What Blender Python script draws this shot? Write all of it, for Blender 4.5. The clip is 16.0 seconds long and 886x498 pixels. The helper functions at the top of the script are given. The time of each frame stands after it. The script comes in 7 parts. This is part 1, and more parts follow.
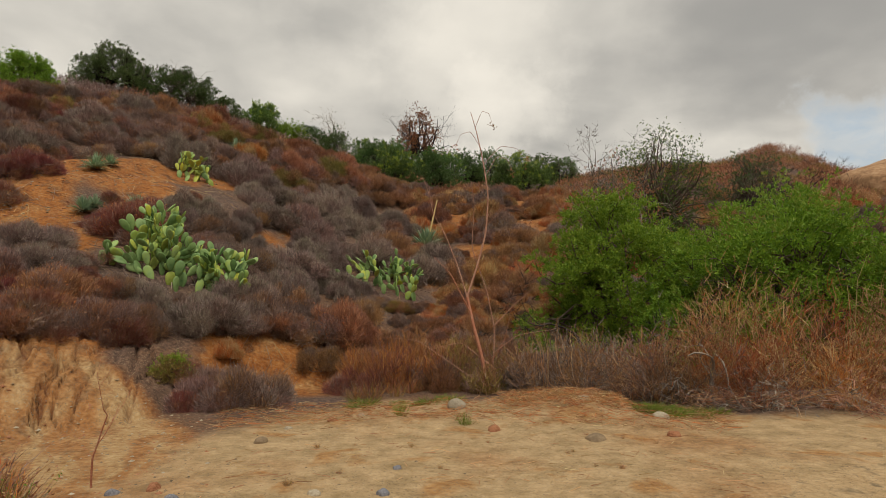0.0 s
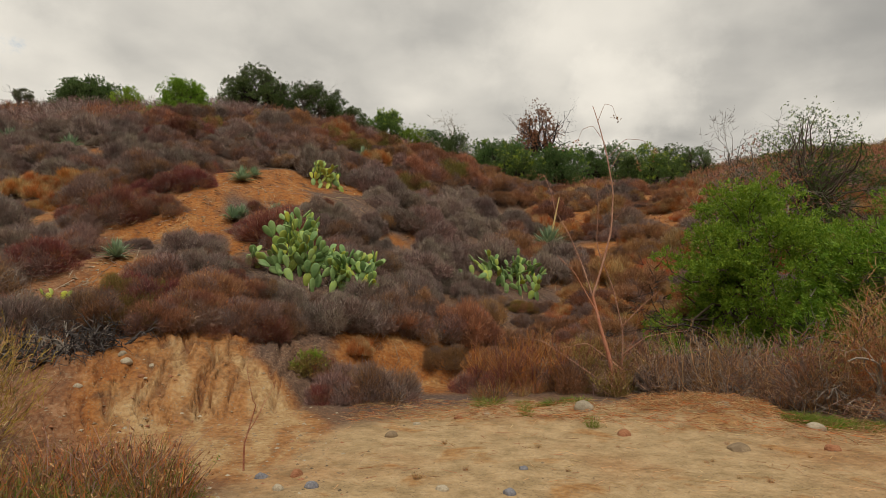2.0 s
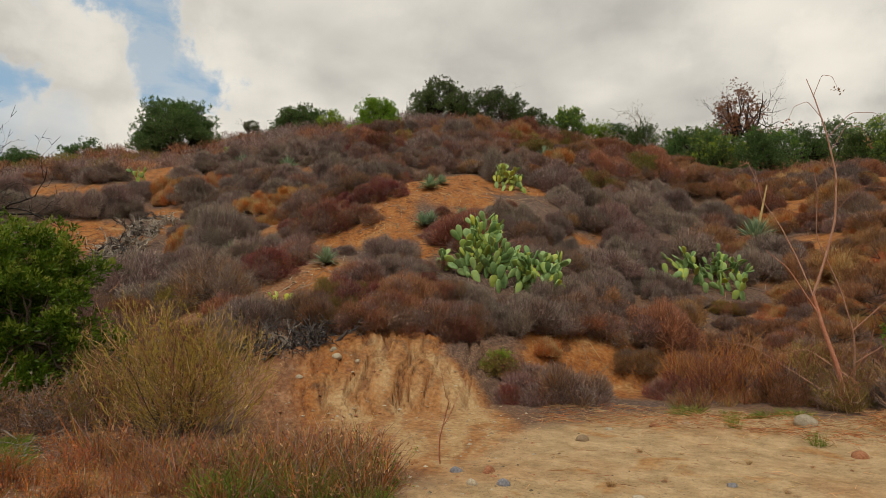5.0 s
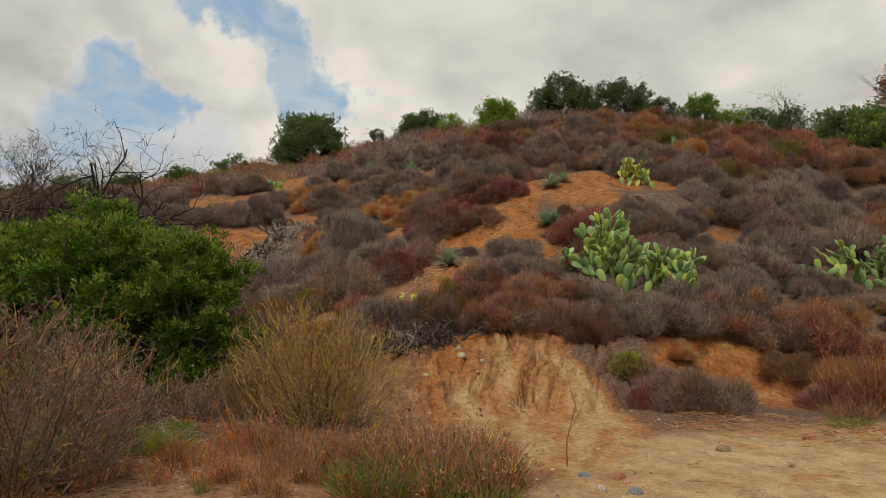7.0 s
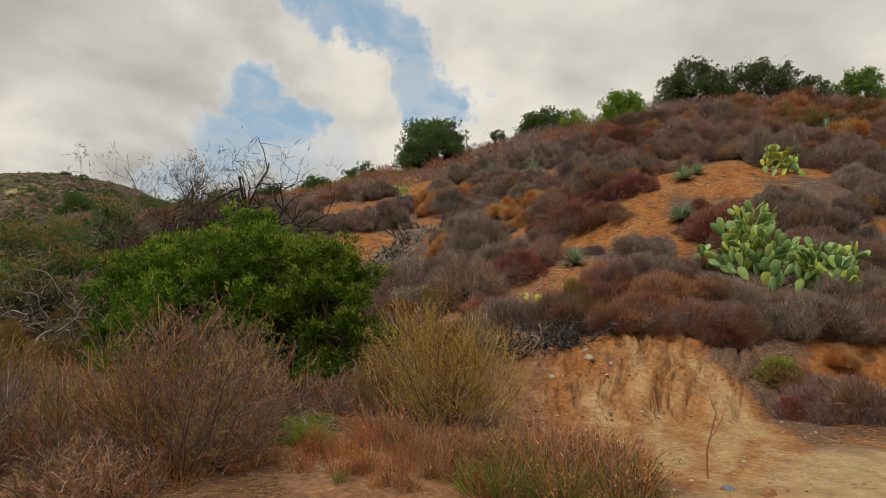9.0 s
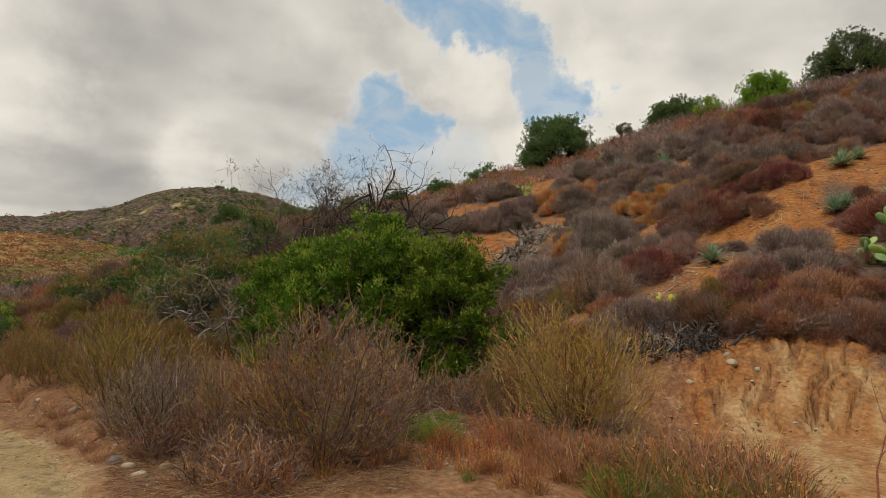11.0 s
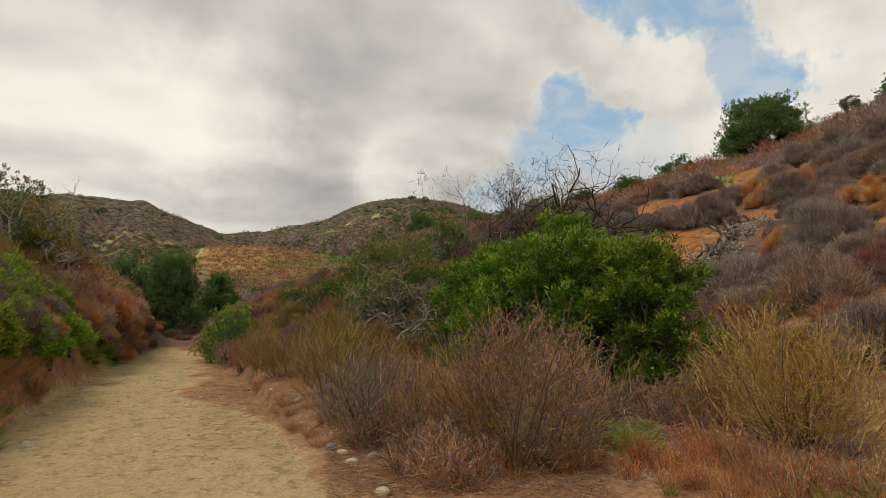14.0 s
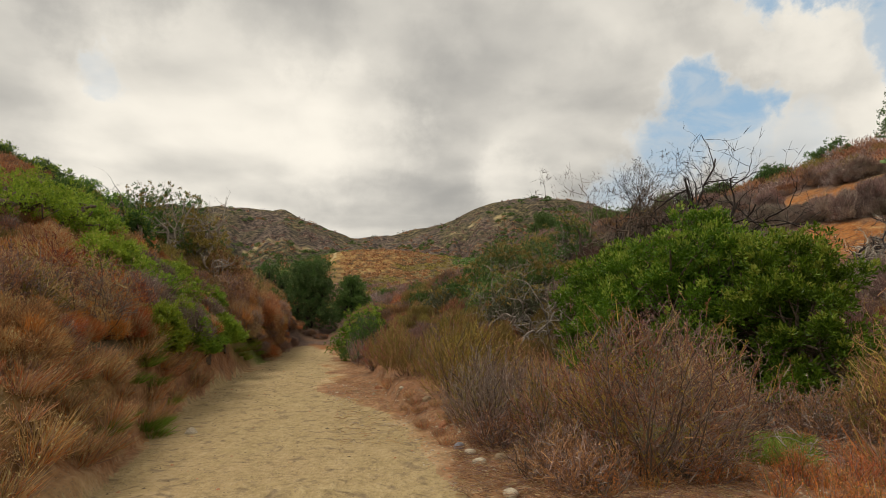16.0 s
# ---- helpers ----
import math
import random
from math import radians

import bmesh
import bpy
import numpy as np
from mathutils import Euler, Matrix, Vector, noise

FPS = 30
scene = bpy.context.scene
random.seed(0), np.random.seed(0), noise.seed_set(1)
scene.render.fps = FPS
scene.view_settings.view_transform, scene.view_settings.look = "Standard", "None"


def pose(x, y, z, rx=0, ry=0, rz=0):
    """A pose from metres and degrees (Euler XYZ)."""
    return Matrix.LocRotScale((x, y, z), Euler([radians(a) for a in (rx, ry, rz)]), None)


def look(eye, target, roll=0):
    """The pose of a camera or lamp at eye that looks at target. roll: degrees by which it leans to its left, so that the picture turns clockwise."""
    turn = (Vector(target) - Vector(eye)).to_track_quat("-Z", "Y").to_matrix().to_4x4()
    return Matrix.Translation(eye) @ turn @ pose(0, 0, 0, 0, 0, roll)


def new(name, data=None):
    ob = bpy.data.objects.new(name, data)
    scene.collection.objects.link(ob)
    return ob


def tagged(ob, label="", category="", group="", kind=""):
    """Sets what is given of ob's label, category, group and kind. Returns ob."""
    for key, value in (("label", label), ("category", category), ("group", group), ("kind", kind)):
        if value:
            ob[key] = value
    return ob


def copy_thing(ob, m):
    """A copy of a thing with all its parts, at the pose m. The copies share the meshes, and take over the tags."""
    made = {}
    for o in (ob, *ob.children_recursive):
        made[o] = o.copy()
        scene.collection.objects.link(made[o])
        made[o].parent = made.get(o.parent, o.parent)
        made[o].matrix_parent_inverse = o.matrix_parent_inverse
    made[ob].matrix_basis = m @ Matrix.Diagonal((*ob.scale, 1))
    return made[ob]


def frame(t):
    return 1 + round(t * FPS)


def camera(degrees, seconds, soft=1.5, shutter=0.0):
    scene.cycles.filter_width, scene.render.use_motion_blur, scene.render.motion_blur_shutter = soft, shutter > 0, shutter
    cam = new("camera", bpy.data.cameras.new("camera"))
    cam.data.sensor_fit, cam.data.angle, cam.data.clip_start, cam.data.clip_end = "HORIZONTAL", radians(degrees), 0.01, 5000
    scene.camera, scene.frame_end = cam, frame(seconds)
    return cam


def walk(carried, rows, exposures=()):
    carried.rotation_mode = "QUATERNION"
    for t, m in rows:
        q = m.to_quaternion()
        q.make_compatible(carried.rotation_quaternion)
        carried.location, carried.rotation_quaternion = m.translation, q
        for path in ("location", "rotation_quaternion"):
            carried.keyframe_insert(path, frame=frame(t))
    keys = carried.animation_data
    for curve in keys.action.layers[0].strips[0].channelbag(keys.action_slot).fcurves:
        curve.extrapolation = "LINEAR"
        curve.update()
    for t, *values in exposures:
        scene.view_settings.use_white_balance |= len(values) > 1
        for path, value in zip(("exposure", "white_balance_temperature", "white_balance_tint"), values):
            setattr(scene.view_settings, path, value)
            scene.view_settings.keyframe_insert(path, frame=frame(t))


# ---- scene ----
cam = camera(73.58, 16.0, .85)
PATH = [
    (0, pose(0.03, 0, 1.6, 95.39, 0.00, -2.08)),
    (0.5, pose(0.03, 0, 1.6, 95.40, 0.00, 0.84)),
    (1, pose(0.03, 0, 1.6, 95.37, 0.00, 3.79)),
    (1.5, pose(0.03, 0, 1.6, 95.36, 0.00, 6.79)),
    (2, pose(0.03, 0, 1.6, 95.34, 0.00, 9.73)),
    (2.5, pose(0.03, 0, 1.6, 95.35, 0.00, 12.69)),
    (3, pose(0.03, 0, 1.6, 95.34, 0.00, 15.69)),
    (3.5, pose(0.03, 0, 1.6, 95.42, 0.00, 18.59)),
    (4, pose(0.03, 0, 1.6, 95.45, 0.00, 21.54)),
    (6.5, pose(0.03, 0, 1.6, 95.40, 0.00, 36.40)),
    (7, pose(0.03, 0, 1.6, 95.44, 0.00, 39.32)),
    (7.5, pose(0.03, 0, 1.6, 95.49, 0.00, 42.28)),
    (8, pose(0.03, 0, 1.6, 95.52, 0.00, 45.24)),
    (8.5, pose(0.03, 0, 1.6, 95.52, 0.00, 48.20)),
    (9, pose(0.03, 0, 1.6, 95.50, 0.00, 51.24)),
    (11.5, pose(0.03, 0, 1.6, 95.64, 0.00, 66.19)),
    (12, pose(0.03, 0, 1.6, 95.74, 0.00, 69.18)),
    (12.5, pose(0.03, 0, 1.6, 95.76, -0.00, 72.17)),
    (13, pose(0.03, 0, 1.6, 95.76, 0.00, 75.17)),
    (13.5, pose(0.03, 0, 1.6, 95.76, 0.00, 78.16)),
    (14, pose(0.03, 0, 1.6, 95.80, 0.00, 81.14)),
    (14.5, pose(0.03, 0, 1.6, 95.85, 0.00, 84.13)),
    (15, pose(0.03, 0, 1.6, 95.91, 0.00, 87.10)),
    (15.5, pose(0.03, 0, 1.6, 95.92, 0.00, 90.07)),
    (16, pose(0.03, 0, 1.6, 95.89, 0.00, 93.05)),
]
walk(cam, PATH, [(0, 0.0), (9, 0.03), (12.5, 0.07), (14.5, 0.12), (16, 0.15)])

# ---- sky and sun: broken cloud with a few blue gaps, soft high light ----
def unit(bearing, up):
    a, e = radians(bearing), radians(up)
    return Vector((-math.sin(a) * math.cos(e), math.cos(a) * math.cos(e), math.sin(e)))


SUN_BEARING, SUN_UP = 194, 60
world = bpy.data.worlds.new("sky")
scene.world = world
world.use_nodes = True
wn, wl = world.node_tree.nodes, world.node_tree.links
wn.clear()


def wnode(kind, **values):
    made = wn.new(kind)
    for key, value in values.items():
        made.inputs[key].default_value = value
    return made


def wmath(operation, a, b=0.0, c=None):
    made = wn.new("ShaderNodeMath")
    made.operation = operation
    for i, v in enumerate((a, b, c)):
        if v is None:
            continue
        if isinstance(v, (int, float)):
            made.inputs[i].default_value = v
        else:
            wl.new(v, made.inputs[i])
    return made.outputs[0]


def wrange(value, low, high, to_low=0.0, to_high=1.0):
    made = wn.new("ShaderNodeMapRange")
    made.interpolation_type = "SMOOTHSTEP"
    wl.new(value, made.inputs["Value"])
    for key, v in (("From Min", low), ("From Max", high), ("To Min", to_low), ("To Max", to_high)):
        made.inputs[key].default_value = v
    return made.outputs[0]


coord = wn.new("ShaderNodeTexCoord").outputs["Generated"]
sky = wn.new("ShaderNodeTexSky")
sky.sky_type, sky.sun_disc = "NISHITA", False
sky.sun_elevation, sky.sun_rotation = radians(SUN_UP), radians(-SUN_BEARING)
warp = wnode("ShaderNodeTexNoise", Scale=6.5, Detail=6.0, Roughness=.62)
wl.new(coord, warp.inputs["Vector"])
sub = wn.new("ShaderNodeVectorMath")
sub.operation = "SUBTRACT"
wl.new(warp.outputs["Color"], sub.inputs[0])
sub.inputs[1].default_value = (.5, .5, .5)
scaled = wn.new("ShaderNodeVectorMath")
scaled.operation = "SCALE"
wl.new(sub.outputs[0], scaled.inputs[0])
scaled.inputs["Scale"].default_value = .23
bent = wn.new("ShaderNodeVectorMath")
bent.operation = "ADD"
wl.new(coord, bent.inputs[0])
wl.new(scaled.outputs[0], bent.inputs[1])
straight = wn.new("ShaderNodeVectorMath")
straight.operation = "NORMALIZE"
wl.new(bent.outputs[0], straight.inputs[0])


def near_to(bearing, up, inner, outer):
    """1 within inner degrees of a direction, 0 past outer."""
    dot = wn.new("ShaderNodeVectorMath")
    dot.operation = "DOT_PRODUCT"
    wl.new(straight.outputs[0], dot.inputs[0])
    dot.inputs[1].default_value = unit(bearing, up)
    return wrange(dot.outputs["Value"], math.cos(radians(outer)), math.cos(radians(inner)))


# blue gaps: a slanting lane and the holes under it; bearing, height, inner, outer, depth
gap = None
for b, u, inner, outer, depth in ((49.8, 18.8, .3, 2.8, .9), (51.6, 20.2, .8, 3.4, 1), (54.2, 22.4, .9, 3.4, 1), (56.8, 24.4, .8, 3.2, 1), (59.6, 27.0, 1.0, 3.6, 1), (63.0, 30.5, 2, 5, 1),
                                  (69.4, 18.4, .8, 3.6, 1), (67.0, 16.9, .5, 3.4, .95), (72.6, 14.6, .5, 4.2, .75), (66.4, 13.6, .5, 4.0, .55), (61.4, 13.0, .5, 4.0, .4), (76.5, 11.6, .3, 3.6, .5),
                                  (-37, 13.0, .5, 5, .55), (122.5, 20.6, .2, 1.3, .35), (125, 46, 2, 8, 1), (-80, 50, 3, 10, 1), (200, 45, 4, 13, 1)):
    one = wmath("MULTIPLY", near_to(b, u, inner, outer + .7), depth)
    gap = one if gap is None else wmath("MAXIMUM", gap, one)
# the clouds lie in a flat layer, so that they crowd together towards the horizon
parts_of = wn.new("ShaderNodeSeparateXYZ")
wl.new(coord, parts_of.inputs[0])
rise = wmath("ADD", wmath("MAXIMUM", parts_of.outputs[2], 0.0), .2)
layer = wn.new("ShaderNodeCombineXYZ")
wl.new(wmath("DIVIDE", parts_of.outputs[0], rise), layer.inputs[0])
wl.new(wmath("DIVIDE", parts_of.outputs[1], rise), layer.inputs[1])


def billow(scale, detail, rough_ness, distort):
    made = wnode("ShaderNodeTexNoise", Scale=scale, Detail=detail, Roughness=rough_ness, Distortion=distort)
    wl.new(layer.outputs[0], made.inputs["Vector"])
    return made.outputs["Fac"]


tone = wmath("ADD", wmath("MULTIPLY", billow(1.15, 3.0, .45, .2), .7), wmath("MULTIPLY", billow(3.2, 5.0, .48, .15), .3))
# bright breaks and grey undersides: bearing, height, inner, outer, lift
for b, u, inner, outer, lift in ((-5, 24, 1, 11, .10), (-8, 17.5, 0, 6, .10), (116, 17, 2, 15, .13), (102, 16.5, 0, 8, .10), (85, 12, 0, 5, .09), (46, 17, 1, 9, .09), (54, 15.5, 0, 4, .06), (61, 20.5, 0, 4, .07), (37, 24, 2, 13, .12), (17, 24, 2, 9, .05), (98, 25, 1, 8, .06),
                                 (88, 18.5, 3, 14, -.07), (79, 16.5, 2, 9, -.05), (96, 11.5, 2, 9, -.06), (124, 29, 2, 9, -.11), (76, 26, 2, 10, -.04), (-33, 24, 3, 14, -.08), (31, 33, 2, 8, -.03), (108, 28, 2, 8, -.05), (65, 25, 2, 7, -.06), (71, 22, 1, 6, -.05), (8, 29, 2, 10, -.06)):
    tone = wmath("ADD", tone, wmath("MULTIPLY", near_to(b, u, inner, outer), lift))
ramp = wn.new("ShaderNodeValToRGB")
wl.new(tone, ramp.inputs["Fac"])
ramp.color_ramp.interpolation = "B_SPLINE"
ramp.color_ramp.elements[0].position, ramp.color_ramp.elements[0].color = .32, (.33, .32, .30, 1)
ramp.color_ramp.elements[1].position, ramp.color_ramp.elements[1].color = .70, (.93, .87, .76, 1)
mid = ramp.color_ramp.elements.new(.5)
mid.color = (.61, .58, .52, 1)
rim = wmath("MULTIPLY", wrange(gap, .0, .45), .28)
lit = wn.new("ShaderNodeMix")
lit.data_type = "RGBA"
wl.new(rim, lit.inputs["Factor"])
wl.new(ramp.outputs["Color"], lit.inputs[6])
lit.inputs[7].default_value = (.90, .85, .76, 1)
blue = wn.new("ShaderNodeMix")
blue.data_type = "RGBA"
blue.inputs["Factor"].default_value = .5
blue_scaled = wn.new("ShaderNodeVectorMath")
blue_scaled.operation = "SCALE"
wl.new(sky.outputs["Color"], blue_scaled.inputs[0])
blue_scaled.inputs["Scale"].default_value = .075
wl.new(blue_scaled.outputs[0], blue.inputs[6])
blue.inputs[7].default_value = (.44, .66, .84, 1)
both = wn.new("ShaderNodeMix")
both.data_type = "RGBA"
wisps = wmath("ADD", wmath("MULTIPLY", wrange(billow(4.5, 6.0, .6, .4), .36, .6, 1.0, .25), .45), .55)
wl.new(wmath("MULTIPLY", wrange(gap, .04, .95), wisps), both.inputs["Factor"])
wl.new(lit.outputs[2], both.inputs[6])
wl.new(blue.outputs[2], both.inputs[7])
back = wn.new("ShaderNodeBackground")
wl.new(both.outputs[2], back.inputs["Color"])
back.inputs["Strength"].default_value = 1.0
wl.new(back.outputs[0], wn.new("ShaderNodeOutputWorld").inputs[0])

sun = new("sun", bpy.data.lights.new("sun", "SUN"))
sun.data.energy, sun.data.angle, sun.data.color = 1.9, radians(22), (1, .93, .82)
sun.matrix_world = look(unit(SUN_BEARING, SUN_UP) * 50, (0, 0, 0))

# ---- materials ----
def node_material(name):
    mat = bpy.data.materials.new(name)
    mat.use_nodes = True
    tree = mat.node_tree
    return mat, tree.nodes, tree.links, tree.nodes["Principled BSDF"]


def ramp_node(nodes, stops):
    made = nodes.new("ShaderNodeValToRGB")
    els = made.color_ramp.elements
    els[0].position, els[0].color = stops[0][0], (*stops[0][1], 1)
    els[1].position, els[1].color = stops[-1][0], (*stops[-1][1], 1)
    for at, colour in stops[1:-1]:
        els.new(at).color = (*colour, 1)
    return made


def plant(name, colours, through_light=.25, rough_ness=.75, vary=.25):
    """Twigs or leaves: each piece takes one of the colours, each plant its own shade."""
    mat, n, l, bsdf = node_material(name)
    geo, info = n.new("ShaderNodeNewGeometry"), n.new("ShaderNodeObjectInfo")
    r = ramp_node(n, [(i / (len(colours) - 1), c) for i, c in enumerate(colours)])
    l.new(geo.outputs["Random Per Island"], r.inputs["Fac"])
    hsv = n.new("ShaderNodeHueSaturation")
    shade = n.new("ShaderNodeMapRange")
    shade.inputs["To Min"].default_value, shade.inputs["To Max"].default_value = 1 - vary, 1 + vary
    l.new(info.outputs["Random"], shade.inputs["Value"])
    l.new(shade.outputs[0], hsv.inputs["Value"])
    hue = n.new("ShaderNodeMath")
    hue.operation = "MULTIPLY_ADD"
    frac = n.new("ShaderNodeMath")
    frac.operation = "FRACT"
    times = n.new("ShaderNodeMath")
    times.operation = "MULTIPLY"
    times.inputs[1].default_value = 7.31
    l.new(info.outputs["Random"], times.inputs[0])
    l.new(times.outputs[0], frac.inputs[0])
    l.new(frac.outputs[0], hue.inputs[0])
    hue.inputs[1].default_value, hue.inputs[2].default_value = .03, .485
    l.new(hue.outputs[0], hsv.inputs["Hue"])
    l.new(r.outputs["Color"], hsv.inputs["Color"])
    l.new(hsv.outputs["Color"], bsdf.inputs["Base Color"])
    bsdf.inputs["Roughness"].default_value = rough_ness
    bsdf.inputs["Specular IOR Level"].default_value = .25
    if through_light:
        glow, mix = n.new("ShaderNodeBsdfTranslucent"), n.new("ShaderNodeMixShader")
        l.new(hsv.outputs["Color"], glow.inputs["Color"])
        mix.inputs[0].default_value = through_light
        l.new(bsdf.outputs[0], mix.inputs[1])
        l.new(glow.outputs[0], mix.inputs[2])
        l.new(mix.outputs[0], n["Material Output"].inputs["Surface"])
    return mat


def grainy(name, colours, scale, bump=.4, rough_ness=.9, fine=8.0, per_object=.15):
    """A mineral or bark surface: two sizes of noise in colour, relief from the finer."""
    mat, n, l, bsdf = node_material(name)
    where = n.new("ShaderNodeTexCoord").outputs["Object"]
    a, b = n.new("ShaderNodeTexNoise"), n.new("ShaderNodeTexNoise")
    for t, s in ((a, scale), (b, scale * fine)):
        t.inputs["Scale"].default_value, t.inputs["Detail"].default_value = s, 5
        l.new(where, t.inputs["Vector"])
    mix = n.new("ShaderNodeMath")
    mix.operation = "MULTIPLY_ADD"
    l.new(b.outputs["Fac"], mix.inputs[0])
    mix.inputs[1].default_value = .5
    half = n.new("ShaderNodeMath")
    half.operation = "MULTIPLY"
    half.inputs[1].default_value = .5
    l.new(a.outputs["Fac"], half.inputs[0])
    l.new(half.outputs[0], mix.inputs[2])
    r = ramp_node(n, [(.32 + .36 * i / (len(colours) - 1), c) for i, c in enumerate(colours)])
    l.new(mix.outputs[0], r.inputs["Fac"])
    hsv, info, shade = n.new("ShaderNodeHueSaturation"), n.new("ShaderNodeObjectInfo"), n.new("ShaderNodeMapRange")
    shade.inputs["To Min"].default_value, shade.inputs["To Max"].default_value = 1 - per_object, 1 + per_object
    l.new(info.outputs["Random"], shade.inputs["Value"])
    l.new(shade.outputs[0], hsv.inputs["Value"])
    l.new(r.outputs["Color"], hsv.inputs["Color"])
    l.new(hsv.outputs["Color"], bsdf.inputs["Base Color"])
    bsdf.inputs["Roughness"].default_value = rough_ness
    bsdf.inputs["Specular IOR Level"].default_value = .2
    bm = n.new("ShaderNodeBump")
    bm.inputs["Strength"].default_value, bm.inputs["Distance"].default_value = bump, .02
    l.new(b.outputs["Fac"], bm.inputs["Height"])
    l.new(bm.outputs[0], bsdf.inputs["Normal"])
    return mat


GREY_TWIG = plant("grey_twig", [(0.09, 0.066, 0.058), (0.32, 0.24, 0.20), (0.185, 0.14, 0.125), (0.51, 0.41, 0.34)], .1)
MAUVE_TWIG = plant("mauve_twig", [(0.092, 0.056, 0.05), (0.30, 0.19, 0.155), (0.19, 0.115, 0.10), (0.48, 0.34, 0.265)], .12)
BROWN_TWIG = plant("brown_twig", [(0.127, 0.057, 0.031), (0.402, 0.196, 0.098), (0.253, 0.121, 0.063), (0.620, 0.356, 0.172)], .25)
RED_TWIG = plant("red_twig", [(.15, .045, .038), (.29, .095, .07), (.21, .07, .055), (.34, .17, .12)], .15)
RUST_TWIG = plant("rust_twig", [(0.265, 0.085, 0.029), (0.625, 0.209, 0.056), (0.416, 0.152, 0.056), (0.660, 0.322, 0.113)], .3)
OLIVE_TWIG = plant("olive_twig", [(0.134, 0.112, 0.030), (0.297, 0.238, 0.060), (0.209, 0.149, 0.045), (0.446, 0.342, 0.104)], .2)
TAN_TWIG = plant("tan_twig", [(0.300, 0.168, 0.085), (0.639, 0.394, 0.189), (0.470, 0.281, 0.141), (0.700, 0.602, 0.321)], .3)
PALE_TWIG = plant("pale_twig", [(0.200, 0.150, 0.110), (0.360, 0.290, 0.220), (0.280, 0.220, 0.170), (0.460, 0.380, 0.280)], .1)
YELLOW_TWIG = plant("yellow_twig", [(0.239, 0.179, 0.030), (0.538, 0.419, 0.075), (0.389, 0.284, 0.060), (0.658, 0.493, 0.135)], .25)
STRAW = plant("straw", [(0.260, 0.170, 0.070), (0.440, 0.310, 0.130), (0.350, 0.230, 0.100), (0.500, 0.380, 0.190)], .2)
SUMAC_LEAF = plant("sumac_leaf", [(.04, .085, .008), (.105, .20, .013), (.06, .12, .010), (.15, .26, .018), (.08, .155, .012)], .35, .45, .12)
# paler leaf tips for the crown tops, with light from above in their colour
SUMAC_LIT_TIP = plant("sumac_lit_tip", [(.18, .29, .028), (.28, .38, .045), (.32, .35, .06), (.15, .25, .028)], .42, .5, .12)
OAK_LEAF = plant("oak_leaf", [(0.055, 0.09, 0.032), (0.13, 0.19, 0.058), (0.085, 0.14, 0.045), (0.20, 0.25, 0.085)], .3, .6, .15)
CHAPARRAL_LEAF = plant("chaparral_leaf", [(0.047, 0.097, 0.026), (0.119, 0.205, 0.047), (0.076, 0.140, 0.035), (0.184, 0.259, 0.065)], .2, .6, .25)
LIME_LEAF = plant("lime_leaf", [(0.117, 0.195, 0.023), (0.273, 0.410, 0.039), (0.195, 0.293, 0.035), (0.390, 0.488, 0.069)], .3, .6, .15)
SAGE_LEAF = plant("sage_leaf", [(0.080, 0.090, 0.050), (0.160, 0.170, 0.100), (0.120, 0.130, 0.075)], .2, .8)
RUST_LEAF = plant("rust_leaf", [(0.238, 0.084, 0.042), (0.448, 0.168, 0.070), (0.336, 0.126, 0.063), (0.168, 0.140, 0.070)], .2)
GRASS_LEAF = plant("grass_leaf", [(0.095, 0.165, 0.018), (0.19, 0.29, 0.032), (0.135, 0.22, 0.025), (0.26, 0.30, 0.06)], .35)
YUCCA_LEAF = plant("yucca_leaf", [(.18, .27, .16), (.32, .43, .27), (.25, .36, .21), (.40, .48, .28)], .25, .5, .1)
YUCCA_DRY = plant("yucca_dry", [(0.220, 0.170, 0.090), (0.360, 0.290, 0.160)], .1)
BARK = grainy("bark", [(.05, .035, .025), (.13, .095, .07), (.2, .155, .115)], 9)
DARK_BARK = grainy("dark_bark", [(.02, .016, .014), (.05, .04, .034), (.09, .07, .06)], 9)
DEAD_WOOD = grainy("dead_wood", [(.12, .10, .085), (.27, .23, .19), (.40, .35, .29)], 12)
CHAR_WOOD = grainy("charred_wood", [(.02, .018, .018), (.07, .06, .058), (.22, .19, .17)], 7)
RED_BARK = grainy("red_bark", [(.26, .085, .05), (.42, .17, .10), (.50, .30, .20)], 7)
BLEACHED_WOOD = grainy("bleached_wood", [(.22, .19, .15), (.42, .37, .30), (.55, .49, .41)], 12)
ROCK = grainy("orange_rock", [(.16, .085, .045), (.36, .21, .11), (.52, .35, .2)], .9, fine=5)
BRIGHT_LEAF = plant("bright_leaf", [(.10, .175, .022), (.26, .39, .04), (.16, .265, .028), (.37, .48, .052), (.21, .32, .034)], .4, .5, .12)
STONE = grainy("pale_stone", [(.23, .185, .125), (.38, .32, .23), (.5, .44, .33)], 6)
STONE_RED = grainy("red_stone", [(.18, .07, .035), (.32, .14, .07), (.42, .22, .12)], 6)
STONE_BLUE = grainy("grey_stone", [(.11, .11, .12), (.20, .195, .21), (.30, .29, .295)], 6)
DARK_CLOD = grainy("dark_clod", [(.07, .05, .032), (.13, .095, .06), (.19, .14, .09)], 9)
CLOD = grainy("dirt_clod", [(.15, .105, .065), (.25, .18, .11), (.36, .27, .165)], 9, per_object=.1)
TAN_BARK = grainy("tan_bark", [(.28, .13, .085), (.42, .22, .15), (.52, .34, .24)], 9)
